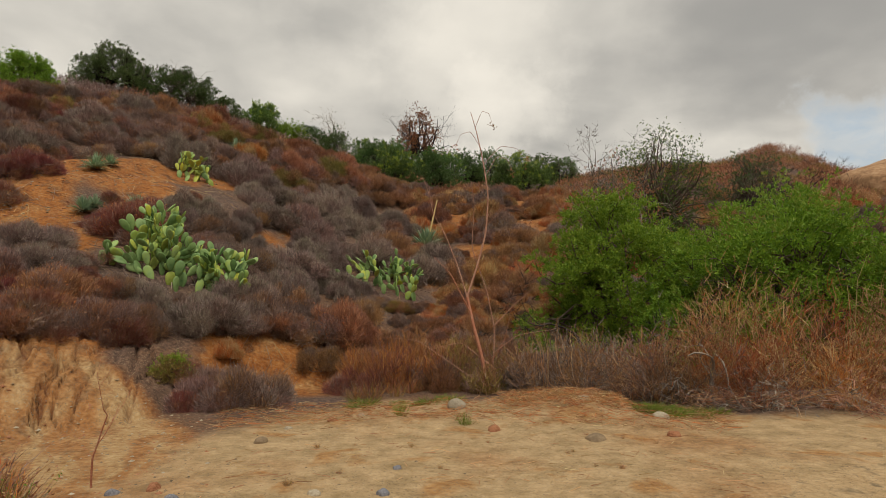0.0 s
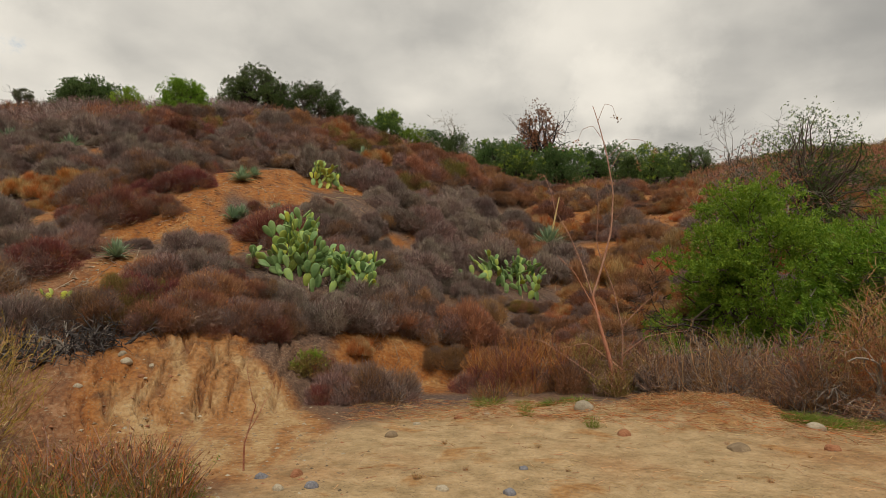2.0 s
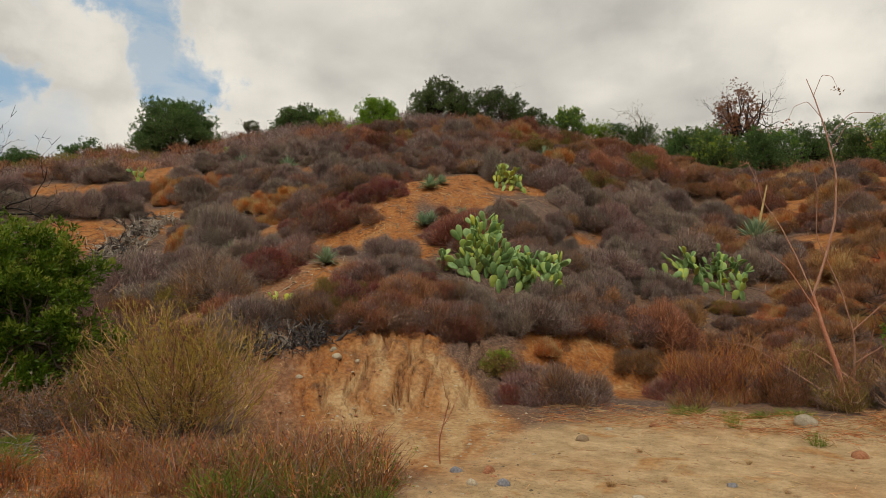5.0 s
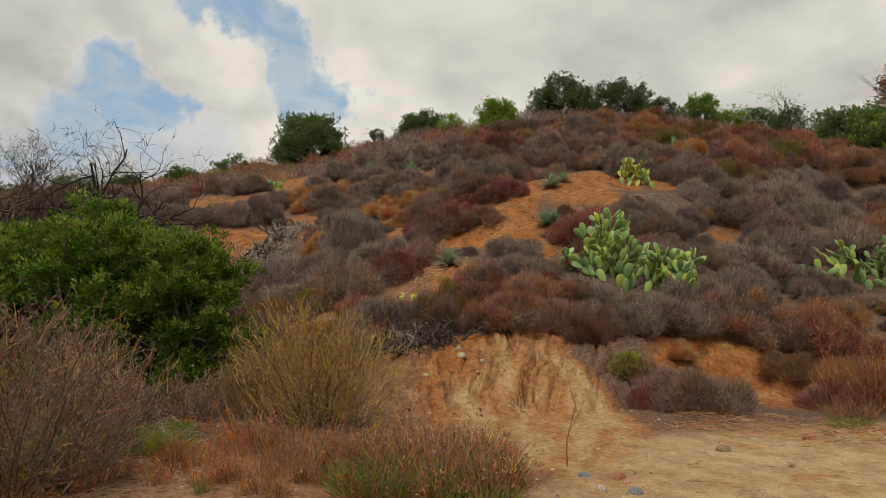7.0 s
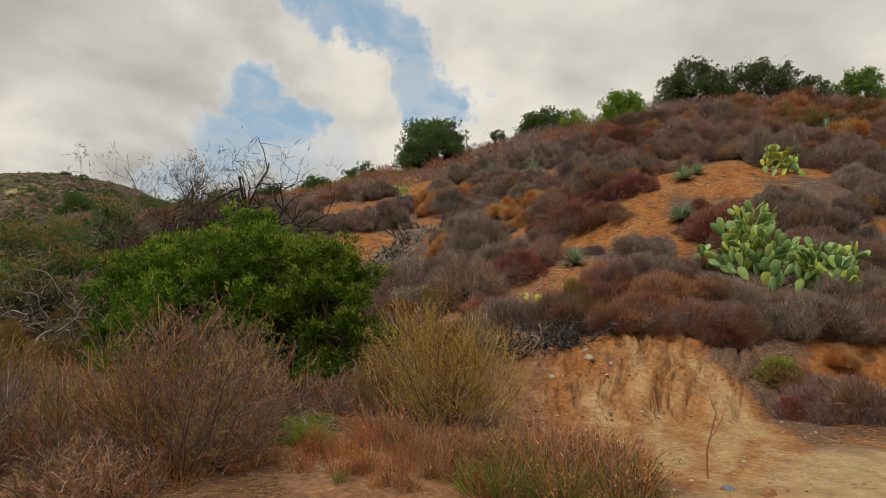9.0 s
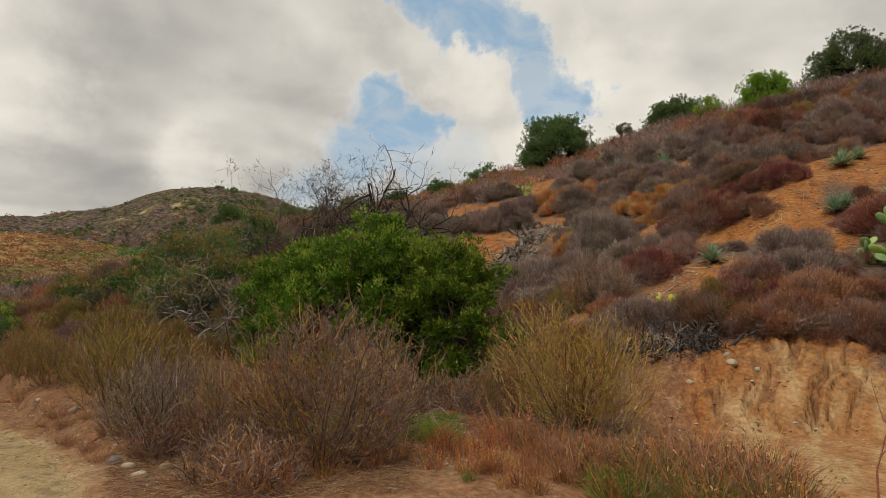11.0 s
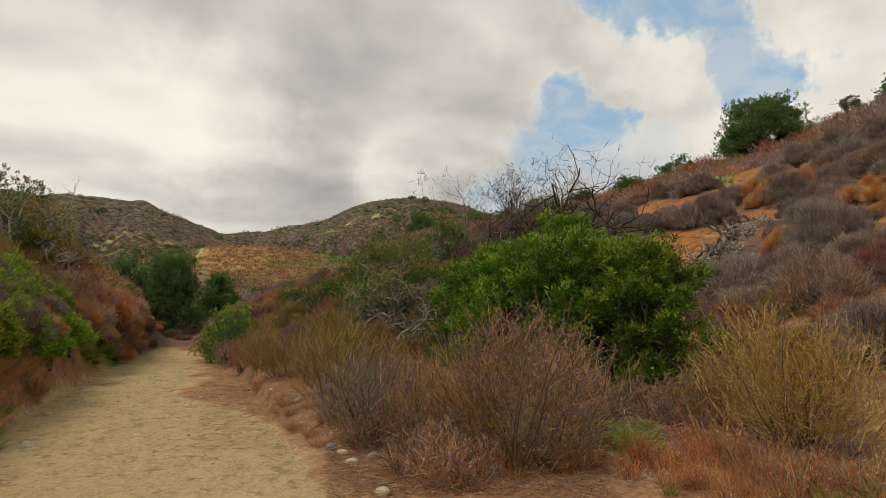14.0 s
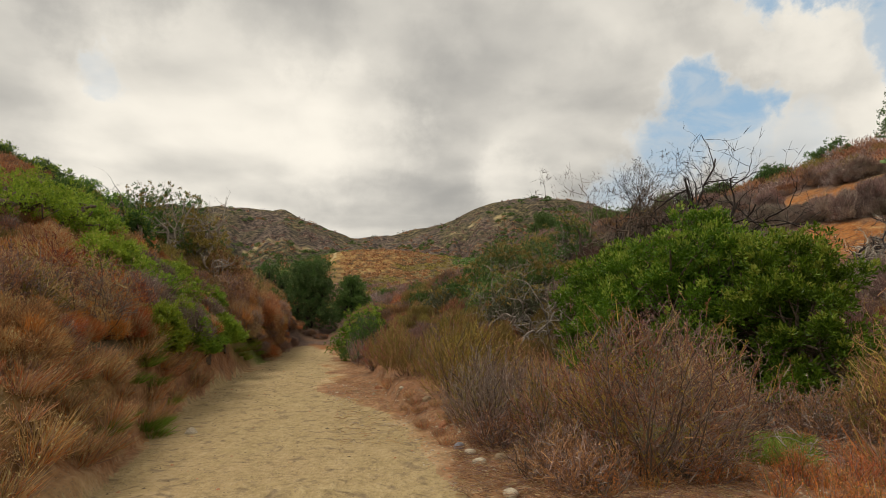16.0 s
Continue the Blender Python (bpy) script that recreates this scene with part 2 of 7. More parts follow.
# ---- the lie of the land: bearings in degrees, counter-clockwise from +y, distances in metres ----
def spot(bearing, dist):
    """The place on the map at a bearing and a distance from the turning point in the road."""
    a = np.radians(bearing)
    return -np.sin(a) * dist, np.cos(a) * dist


def lattice(x, y, seed):
    """A smooth noise between -1 and 1 on a lattice of one metre."""
    x, y = np.asarray(x, float), np.asarray(y, float)
    xi, yi = np.floor(x).astype(np.int64), np.floor(y).astype(np.int64)
    u, v = x - xi, y - yi
    u, v = u * u * (3 - 2 * u), v * v * (3 - 2 * v)

    def corner(i, j):
        k = (i * 374761393 + j * 668265263 + seed * 1442695041) & 0xFFFFFFFF
        k = ((k ^ (k >> 13)) * 1274126177) & 0xFFFFFFFF
        return ((k ^ (k >> 16)) & 0xFFFF) / 32767.5 - 1

    return ((corner(xi, yi) * (1 - u) + corner(xi + 1, yi) * u) * (1 - v)
            + (corner(xi, yi + 1) * (1 - u) + corner(xi + 1, yi + 1) * u) * v)


def rough(x, y, size, seed, octaves=3):
    total = 0
    for o in range(octaves):
        total = total + lattice(x / size * 2 ** o + 17 * o, y / size * 2 ** o - 9 * o, seed + o) / 2 ** o
    return total


def smooth(x, a, b):
    t = np.clip((x - a) / (b - a), 0, 1)
    return t * t * (3 - 2 * t)


BEAR = [-90, -62, -50, -38, -25, -12, 0, 10, 17.5, 22, 26, 34, 43, 52, 62, 72, 82, 92, 98, 104, 107.5, 110, 115, 122, 130, 145, 180, 225, 270]
EDGE = [8, 19, 11, 10.2, 9.2, 9.9, 9.5, 8.2, 7.2, 6.5, 5.6, 5.0, 5.2, 6.0, 7.2, 7.2, 6.2, 6.6, 8.6, 29, 27.5, 17.5, 11.5, 6, 4.3, 3.4, 3.2, 4, 8]
DITCH = [9, 21, 12.5, 12, 11, 11.5, 11.5, 11, 10.6, 8.5, 7.8, 7.4, 7.4, 8.0, 9, 9, 8, 8.2, 10, 31, 29.5, 18.5, 12, 6.5, 4.8, 3.9, 3.7, 4.5, 9]
DITCH_Z = [.1, 0, -.3, -.3, -.4, -.7, -1.1, -1.3, -1.2, -.65, -.55, -.5, -.5, -.6, -.7, -.6, -.2, .25, .3, .1, .2, .3, .2, .2, .2, .2, .2, .2, .1]
BANK = [10, 25, 14, 14, 13.5, 13.5, 13, 12.9, 12.4, 11.9, 11.4, 11.2, 11.0, 11.5, 12.5, 13, 14, 14, 17, 36, 31, 20, 13.4, 7.9, 6, 5, 5, 6, 10]
BANK_Z = [.8, .4, .2, .2, .2, .3, .35, .7, 1.05, 1.0, 1.0, 1.15, .9, .6, .4, .3, .6, .6, .6, .5, 1.0, 1.1, 1.0, 1.0, 1.0, 1.0, .9, .9, .8]
CREST = [40, 70, 60, 60, 70, 80, 75, 58, 50, 47, 46, 46, 50, 55, 55, 50, 60, 70, 75, 60, 45, 36, 30, 30, 32, 34, 30, 30, 40]
CREST_Z = [6, 10, 11.5, 12, 17, 18.2, 18.2, 16.6, 16.3, 16.2, 16.2, 15.8, 15.7, 14.5, 12.5, 9.9, 9.6, 5.4, 3.0, 1.6, 1.7, 2.0, 3.4, 5.6, 7.6, 9, 6, 5, 6]


def table(bearing, values):
    """The values between the bearings, with rounded corners."""
    out = 0
    for shift, weight in ((-2.2, .25), (0, .5), (2.2, .25)):
        out = out + weight * np.interp(bearing + shift, BEAR, values)
    return out


def ridge(bearing, dist, bearings, tops, start, crest, fall):
    """A far ridge, whose skyline stands at these slopes above the eye."""
    top = np.interp(bearing, bearings, tops) * crest
    up = smooth(dist, start, crest) * .35 + np.clip((dist - start) / (crest - start), 0, 1) * .65
    return top * up * (1 - .8 * smooth(dist, crest * 1.15, crest * fall))


def height(x, y):
    x, y = np.asarray(x, float), np.asarray(y, float)
    dist = np.hypot(x, y)
    bearing = (np.degrees(np.arctan2(-x, y)) + 90) % 360 - 90
    e, g, gz, b, bz, c, cz = (table(bearing, v) for v in (EDGE, DITCH, DITCH_Z, BANK, BANK_Z, CREST, CREST_Z))
    # shoulder, ditch, bank, slope, crest and the far side of the hill
    wob = rough(x, y, 2.2, 5) * .22 * smooth(dist, 4.5, 6)
    d = dist + wob
    z = smooth(d, e, g) * gz
    z = z + smooth(d, g, b) * .55 * (bz - gz) + np.clip((d - g) / (b - g), 0, 1) * .45 * (bz - gz)
    u = np.clip((d - b) / (c - b), 0, 1)
    z = z + (cz - bz) * u * (1.22 - .22 * u)
    z = z - cz * .55 * smooth(dist, c * 1.05, c * 2.2) - cz * .4 * smooth(dist, c * 2, c * 6)
    hill = smooth(d, b, b + 5) * (1 - smooth(dist, 300, 500))
    z = z + hill * (rough(x, y, 6.5, 21, 4) * .38 + rough(x, y, 17, 31, 2) * .5) + smooth(d, e, g) * rough(x, y, .9, 41, 3) * .045
    # a low berm of pushed-up sand on the shoulder's edge, and ruts in the road
    berm = smooth(bearing, -27, -18) * (1 - smooth(bearing, 2, 14)) * smooth(d, e - 2.1, e - .7) * (1 - smooth(d, e, e + 1.2))
    z = z + berm * (.05 + .05 * rough(x, y, .8, 51))
    # heaped soil under the brush, and a round brown hill beyond it
    for hb, hd, hr, hh in ((-13.8, 9.7, 1.0, .09), (-33.0, 10.7, 1.0, .16)):
        hx, hy = spot(hb, hd)
        z = z + hh * np.exp(-((x - hx) ** 2 + (y - hy) ** 2) / hr ** 2)
    z = z + 2.1 * np.exp(-((bearing + 31.8) / 3.8) ** 2) * smooth(dist, 38, 60) * (1 - smooth(dist, 75, 120))
    z = z + rough(x, y, 2.5, 61, 2) * .02 + rough(x, y, .35, 71, 2) * .006
    z = z + (1 - smooth(d, e - .6, e)) * smooth(bearing, 50, 80) * (np.clip(rough(x, y, .22, 73, 2) - .2, 0, 1) * .035 - np.clip(rough(x, y, .17, 75, 2) - .35, 0, 1) * .04)
    # rills that rain has cut into the bare bank
    bare = smooth(bearing, 20.5, 24) * (1 - smooth(bearing, 40, 45)) * smooth(d, g - .3, g + .8) * (1 - smooth(d, b + .3, b + 1.2))
    cut = rough(bearing * .95 + 1.0 * rough(x, y, 1.0, 81) + .25 * d, d * .25, 1, 91, 3)
    deep = .35 + .65 * smooth(rough(bearing * .33, d * .5, 1, 97, 2), -.5, .6)
    fine_cut = rough(bearing * 2.6 + 1.2 * rough(x, y, .7, 83) + .3 * d, d * .5, 1, 93, 2)
    z = z - bare * (np.clip(.2 - np.abs(fine_cut), 0, 1) * .16 + np.clip(.22 - np.abs(cut), 0, 1) ** 1.1 * 1.5 * deep - .04 + .06 * rough(x, y, .45, 95) + .1 * rough(x, y, 1.4, 99, 2))
    # the golden foothill and the mountains behind it
    foot = ridge(bearing, dist, [76, 82, 88, 91, 98, 103, 109, 115, 122, 135],
                 [0, .06, .105, .106, .118, .114, .082, .064, .045, 0], 62, 118, 2.2)
    far = ridge(bearing, dist, [62, 74, 81, 84, 89, 93, 98, 102, 108, 114, 120, 128, 145],
                [0, .16, .194, .20, .175, .147, .124, .126, .163, .167, .168, .16, 0], 150, 330, 3)
    lumps = rough(x, y, 42, 101, 4) * smooth(dist, 62, 110)
    foot, far = foot + lumps * .8 * (foot > .5) - np.abs(rough(bearing * .3, dist * .015, 1, 109, 2)) * 1.2 * smooth(foot, 2, 6) * (1 - smooth(dist, 100, 112)), far - np.abs(rough(bearing * .33, dist * .012, 1, 107, 3)) * 4 * smooth(far, 5, 18) * (1 - smooth(dist, 280, 320)) + (lumps * 3.2 + rough(x, y, 11, 105, 3) * .5) * smooth(far, 3, 12)
    return np.maximum(z, np.maximum(foot, far))


def ground_z(x, y):
    return float(height(x, y))


# ---- ground and road: one sheet, split along the road's edge ----
ROAD_X = [-40, -30, -24.6, -22.2, -19, -15.5, -12, -9.4, -7.3, -5.2, -2, 2, 6, 10, 16, 24]
ROAD_Y = [-15, -10, -7.4, -6.2, -5.35, -4.8, -4.45, -3.0, -2.1, -1.65, .1, 2.2, 5.2, 8.0, 11.0, 13.5]


def road_offset(x, y):
    """The distance from the middle of the road."""
    xs = np.linspace(-40, 24, 160)
    ys = np.interp(xs, ROAD_X, ROAD_Y)
    best = np.full(np.shape(x), 1e9)
    for a, b in zip(xs, ys):
        best = np.minimum(best, (x - a) ** 2 + (y - b) ** 2)
    return np.sqrt(best)


# bare clearings on the hillside: bearing, distance, radius
CLEAR = [(34.6, 16.9, .6), (-6, 24, 1.1), (-12, 28, 1.4), (-3.5, 29, 1.2), (-9, 20.5, .9), (-8.5, 34, 1.5), (-14, 35, 1.5), (.5, 33, 1.0), (-5, 18.4, .6), (30.4, 15.7, .75), (32.2, 16.8, .8), (33.2, 18.2, .75), (31.8, 19.4, .8), (29.6, 20.2, .7), (26.0, 22.5, .8), (62, 33, 1.1), (60, 38, 1.3), (56, 40, 1.4), (65, 38, 1.1), (52.5, 26, .8), (47, 26, .8), (35, 33, 1.1), (31, 27, .9), (45, 30, .9), (38, 24, .8), (12, 33, .9), (59.6, 24, 1.3), (57.5, 22.6, 1.2),
         (27.4, 20.3, 1.3), (25.0, 20.1, 1.0), (28.4, 21.6, 1.0), (39.8, 14.0, .7), (60.6, 31, 1.3), (55.2, 30.5, 1.0), (49.0, 31.5, .9), (43.0, 19.5, .6), (51.5, 23.5, .6), (35.5, 25.5, .7), (39.5, 29, .8), (23.0, 22.6, 1.0), (41.5, 13.3, .9), (43.8, 12.7, .7), (39.5, 14.2, .6),
         (58.5, 29.5, 1.8), (57.0, 27.2, 1.2), (54, 34.5, 1.8), (51.0, 37, 1.5), (40.5, 37, 1.6), (49.5, 36, 1.6), (17.8, 23.0, .8), (16.5, 27.5, .9),
         (13.6, 18.2, .6), (11.2, 19.6, .6), (-10, 27, .6), (-12.5, 29, .6), (-7.5, 31, .6), (47.6, 13.4, .7), (87.5, 14.6, .7), (94, 15.5, .9), (22.0, 30, 1.0), (38, 17, .7)]


def clearing(x, y):
    out = np.zeros(np.shape(x))
    for b, d, r in CLEAR:
        cx, cy = spot(b, d)
        out = np.maximum(out, 1 - smooth(np.hypot(x - cx, y - cy) + .35 * r * rough(x, y, .8, 111), .8 * r, 1.5 * r))
    return out


angles = np.concatenate([np.arange(-46, 15, .36), np.arange(15, 48, .17), np.arange(48, 134, .36), np.arange(134, 314, 2.5)])
rings = np.concatenate([np.array([.01]), np.arange(.25, 4.5, .25), np.arange(4.5, 14, .085), np.arange(14, 24, .22), np.arange(24, 62, .5), np.geomspace(62, 130, 46), np.geomspace(132, 420, 74), np.geomspace(440, 4200, 16)])
A, D = np.meshgrid(angles, rings)
GX, GY = spot(A, D)
GZ = height(GX, GY)
bearing_now = (A + 90) % 360 - 90
edge_now = table(bearing_now, EDGE)
off = road_offset(GX, GY)
rim_now = .9 * (1 - smooth(bearing_now, 18, 26)) * smooth(bearing_now, -6, 4)
flat = 1 - smooth(D + .35 * rough(GX, GY, 1.1, 121, 3), edge_now - .35 + rim_now, edge_now + .7 + rim_now)
half = 1.75 - smooth(bearing_now, 60, 90) * (.25 * smooth(D, 3, 6) + .35 * smooth(D, 9, 12.5) + .35 * smooth(D, 13, 19))
half = half + .28 * (GY < np.interp(GX, ROAD_X, ROAD_Y)) * smooth(bearing_now, 100, 108)
wheel = 1 - smooth(off - half + .25 * rough(GX, GY, 1.2, 131), -.3, .25)
bearing_w, dist_w = bearing_now + 2.5 * rough(GX, GY, 1.2, 201), D + .6 * rough(GX, GY, 1.0, 203)
bank_now = smooth(bearing_w - 1.9 * (np.clip(dist_w, 7.6, 12) - 8), 18.6, 21.4) * (1 - smooth(bearing_w, 42, 49)) * smooth(dist_w, 5.2, 6.6) * (1 - smooth(dist_w, 11.2, 12.6))
pocket = smooth(bearing_now, 6, 10) * (1 - smooth(bearing_now, 19, 21)) * smooth(D, 10.6, 11.2) * (1 - smooth(D, 12.8, 13.5))
apron = smooth(bearing_now, 84, 92) * (1 - smooth(bearing_now, 104, 107)) * (1 - smooth(D, 12, 22)) + smooth(bearing_now, 56, 64) * (1 - smooth(bearing_now, 80, 90)) * (1 - smooth(D, 6.8, 7.8))
shelf = smooth(bearing_now, 109, 113) * smooth(D, 4, 6) * (1 - smooth(D, table(bearing_now, BANK) - .4, table(bearing_now, BANK) + .8))
pink = smooth(bearing_now, 34, 44) * (1 - smooth(bearing_now, 106, 108)) * smooth(off - half + .3 * rough(GX, GY, .9, 221), -.15, .4)
flat = flat * (1 - .9 * pink)
apron = np.maximum(apron, pink * (1 - smooth(D, edge_now, edge_now + 1.2)))
apron = apron * (.4 + .6 * smooth(rough(GX, GY, .55, 251, 3), -.5, .5))
tawny = .6 * smooth(bearing_now, -20, -14) * (1 - smooth(bearing_now, -1, 4)) * smooth(D, 15, 18) * smooth(rough(GX, GY, 1.6, 261, 3), -.4, .4)
soil = np.clip(clearing(GX, GY) + bank_now + pocket + apron + .7 * shelf + tawny, 0, 1)
pale = bank_now * smooth(bearing_w - 1.7 * (np.clip(D, 8, 12) - 8), 19.5, 23) * (1 - smooth(bearing_w, 35, 39)) * smooth(dist_w, 5.3, 6.3) * (.3 + .7 * smooth(rough(bearing_w * .42, D * .45, 1.0, 141, 3), -.5, .35)) * (1 - smooth(D, 10.3, 11.3))
# red-brown streaks along the rills, darkened to paint shade into the cuts
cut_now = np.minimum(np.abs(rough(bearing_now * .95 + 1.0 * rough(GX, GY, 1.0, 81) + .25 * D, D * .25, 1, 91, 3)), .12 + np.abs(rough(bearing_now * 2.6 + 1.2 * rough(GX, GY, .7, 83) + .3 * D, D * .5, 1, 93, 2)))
stain_shade = bank_now * smooth(D, 7.6, 8.6) * (1 - smooth(cut_now, .01, .14)) * (.45 + .5 * smooth(rough(GX, GY, .6, 231), -.4, .6))
gold = smooth(bearing_now, 82, 90) * smooth(D, 78, 96) * (1 - smooth(D, 150, 175)) * (1 - smooth(np.abs(rough(GX, GY, 30, 151, 2)), .5, .9) * .5)
trail = .9 * (1 - smooth(np.abs(bearing_now - 103.3 - .5 * rough(GX, GY, 6, 241)), .08, .3)) * smooth(D, 103, 108) * (1 - smooth(D, 114, 119))
# pale outcrops on the mountains: bearing, distance, radius
OUTCROP = [(108.3, 248, 7), (106.9, 255, 7), (110.8, 250, 5), (109.6, 255, 5), (114.8, 223, 7), (113.4, 220, 7), (90.3, 284, 10), (88.9, 269, 7), (92.2, 280, 7), (93.6, 270, 5), (87.4, 285, 8), (100.5, 290, 4)]
outcrop = np.zeros(np.shape(GX))
for ob_, od_, orad_ in OUTCROP:
    ox_, oy_ = spot(ob_, od_)
    outcrop = np.maximum(outcrop, 1 - smooth(np.hypot(GX - ox_, GY - oy_) + 3.2 * rough(GX, GY, 6, 165, 3), .4 * orad_, 1.7 * orad_))
far_rock = trail + .46 * outcrop + .26 * smooth(D, 150, 180) * smooth(rough(GX, GY, 60, 161, 2) + .9 * rough(GX, GY, 9, 163, 3), .7, 1.3)
verge = np.clip(1 - np.abs(off - half - .5 - .25 * rough(GX, GY, 1.4, 171)) / .42, 0, 1) * smooth(bearing_now, 106, 108) * (1 - smooth(D, 20, 25)) * (.3 + .7 * (1 - smooth(bearing_now, 113, 116))) * smooth(D, 4, 6)
verge = np.maximum(verge, smooth(bearing_now, 64, 66) * (1 - smooth(bearing_now, 76, 78)) * smooth(D, 7.4, 7.7) * (1 - smooth(D, 8.6, 9.4)))

nr, na = A.shape
verts = np.stack([GX, GY, GZ], -1).reshape(-1, 3)
i, j = np.meshgrid(np.arange(nr - 1), np.arange(na), indexing="ij")
k = (j + 1) % na
quads = np.stack([i * na + j, i * na + k, (i + 1) * na + k, (i + 1) * na + j], -1).reshape(-1, 4)[:, ::-1]
on_road = ((flat * wheel).reshape(-1)[quads].mean(1) > .5) & (D.reshape(-1)[quads].mean(1) < 46)


def sheet(name, faces, material, layers):
    used, inverse = np.unique(faces, return_inverse=True)
    mesh = bpy.data.meshes.new(name)
    mesh.vertices.add(len(used))
    mesh.vertices.foreach_set("co", verts[used].astype(np.float32).ravel())
    mesh.loops.add(faces.size)
    mesh.loops.foreach_set("vertex_index", inverse.reshape(-1).astype(np.int32))
    mesh.polygons.add(len(faces))
    mesh.polygons.foreach_set("loop_start", np.arange(0, faces.size, 4, dtype=np.int32))
    mesh.polygons.foreach_set("use_smooth", np.ones(len(faces), bool))
    for key, values in layers.items():
        mesh.attributes.new(key, "FLOAT", "POINT").data.foreach_set("value", values.reshape(-1)[used].astype(np.float32))
    mesh.update()
    mesh.validate()
    mesh.materials.append(material)
    return new(name, mesh)


def earth(name, road=False):
    """Sand, orange soil, pale bank, plant litter and the far slopes, each by its own mask."""
    mat, n, l, bsdf = node_material(name)
    where = n.new("ShaderNodeTexCoord").outputs["Object"]

    def noise_at(scale, detail=5.0, distort=0.0):
        t = n.new("ShaderNodeTexNoise")
        t.inputs["Scale"].default_value, t.inputs["Detail"].default_value, t.inputs["Distortion"].default_value = scale, detail, distort
        l.new(where, t.inputs["Vector"])
        return t.outputs["Fac"]

    def mask(key):
        a = n.new("ShaderNodeAttribute")
        a.attribute_name = key
        return a.outputs["Fac"]

    def blend(factor, a, b):
        m = n.new("ShaderNodeMix")
        m.data_type = "RGBA"
        l.new(factor, m.inputs["Factor"])
        l.new(a, m.inputs[6])
        l.new(b, m.inputs[7])
        return m.outputs[2]

    def colour(stops, fac):
        r = ramp_node(n, stops)
        l.new(fac, r.inputs["Fac"])
        return r.outputs["Color"]

    def sharpen(value, low, high):
        m = n.new("ShaderNodeMapRange")
        l.new(value, m.inputs["Value"])
        m.inputs["From Min"].default_value, m.inputs["From Max"].default_value = low, high
        return m.outputs[0]

    wide, mid_n, fine_n, speck = noise_at(.45, 6), noise_at(3.2, 9), noise_at(14, 7), noise_at(46, 4)
    grain_n = n.new("ShaderNodeMath")
    grain_n.operation = "MULTIPLY_ADD"
    l.new(fine_n, grain_n.inputs[0])
    grain_n.inputs[1].default_value = .62
    third = n.new("ShaderNodeMath")
    third.operation = "MULTIPLY"
    third.inputs[1].default_value = .38
    l.new(mid_n, third.inputs[0])
    l.new(third.outputs[0], grain_n.inputs[2])
    grain = grain_n.outputs[0]
    sand = colour([(.25, (.27, .185, .088)), (.5, (.37, .26, .135)), (.75, (.46, .34, .19))], grain)
    pale_road = colour([(.25, (.23, .168, .08)), (.5, (.37, .275, .135)), (.75, (.49, .38, .205))], grain)
    orange = colour([(.3, (.13, .048, .018)), (.46, (.28, .10, .026)), (.6, (.385, .16, .045)), (.74, (.43, .245, .10))], grain)
    orange = blend(sharpen(noise_at(1.7, 9, .7), .56, .76), orange, colour([(.3, (.32, .165, .058)), (.55, (.47, .28, .115)), (.7, (.57, .41, .21))], fine_n))
    orange = blend(sharpen(noise_at(2.6, 9, .5), .55, .7), orange, colour([(.3, (.07, .032, .018)), (.7, (.18, .085, .045))], fine_n))
    bright = colour([(.25, (.34, .22, .108)), (.5, (.465, .322, .17)), (.75, (.56, .41, .24))], grain)
    litter = colour([(.3, (.055, .036, .03)), (.5, (.115, .075, .06)), (.7, (.20, .13, .095))], fine_n)
    chalk = colour([(.3, (.255, .125, .048)), (.5, (.42, .265, .122)), (.7, (.55, .40, .215))], grain)
    if road:
        base = blend(sharpen(wide, .4, .6), sand, pale_road)
        base = blend(mask("valley"), blend(sharpen(noise_at(1.5, 8, .6), .60, .68), bright, colour([(.3, (.27, .14, .05)), (.55, (.42, .25, .11)), (.75, (.50, .34, .17))], grain)), base)
        pale_road = blend(mask("valley"), bright, pale_road)
        base = blend(sharpen(mid_n, .3, .8), pale_road, base)
        base = blend(sharpen(noise_at(5, 7, .9), .53, .7), base, colour([(.3, (.15, .105, .058)), (.7, (.27, .20, .115))], fine_n))
    else:
        base = blend(sharpen(wide, .42, .62), litter, colour([(.3, (.09, .05, .033)), (.7, (.22, .12, .065))], fine_n))
        far_earth = blend(sharpen(noise_at(.05, 8), .42, .58), colour([(.40, (.022, .018, .015)), (.48, (.055, .04, .034)), (.56, (.10, .072, .058)), (.68, (.20, .15, .105))], noise_at(.5, 12)),
                          colour([(.40, (.018, .02, .01)), (.49, (.05, .045, .022)), (.57, (.10, .08, .038)), (.68, (.20, .16, .08))], noise_at(.5, 12)))
        base = blend(mask("distance"), base, far_earth)
        base = blend(mask("gold"), base, blend(sharpen(noise_at(.045, 7), .5, .6), colour([(.38, (.045, .036, .016)), (.5, (.105, .075, .03)), (.64, (.19, .14, .055))], noise_at(.6, 12)), colour([(.36, (.07, .045, .02)), (.45, (.16, .09, .03)), (.53, (.28, .16, .05)), (.64, (.38, .26, .095))], noise_at(.6, 12))))
        patchy = n.new("ShaderNodeMath")
        patchy.operation = "ADD"
        l.new(mask("rock"), patchy.inputs[0])
        l.new(noise_at(.16, 12), patchy.inputs[1])
        base = blend(sharpen(patchy.outputs[0], .88, 1.12), base, colour([(.3, (.20, .14, .065)), (.5, (.40, .31, .15)), (.7, (.50, .42, .24))], noise_at(.35, 9)))
        base = blend(mask("soil"), base, orange)
        base = blend(mask("rosy"), base, blend(mask("soil"), base, colour([(.3, (.10, .045, .025)), (.5, (.225, .112, .06)), (.7, (.38, .235, .145))], grain)))
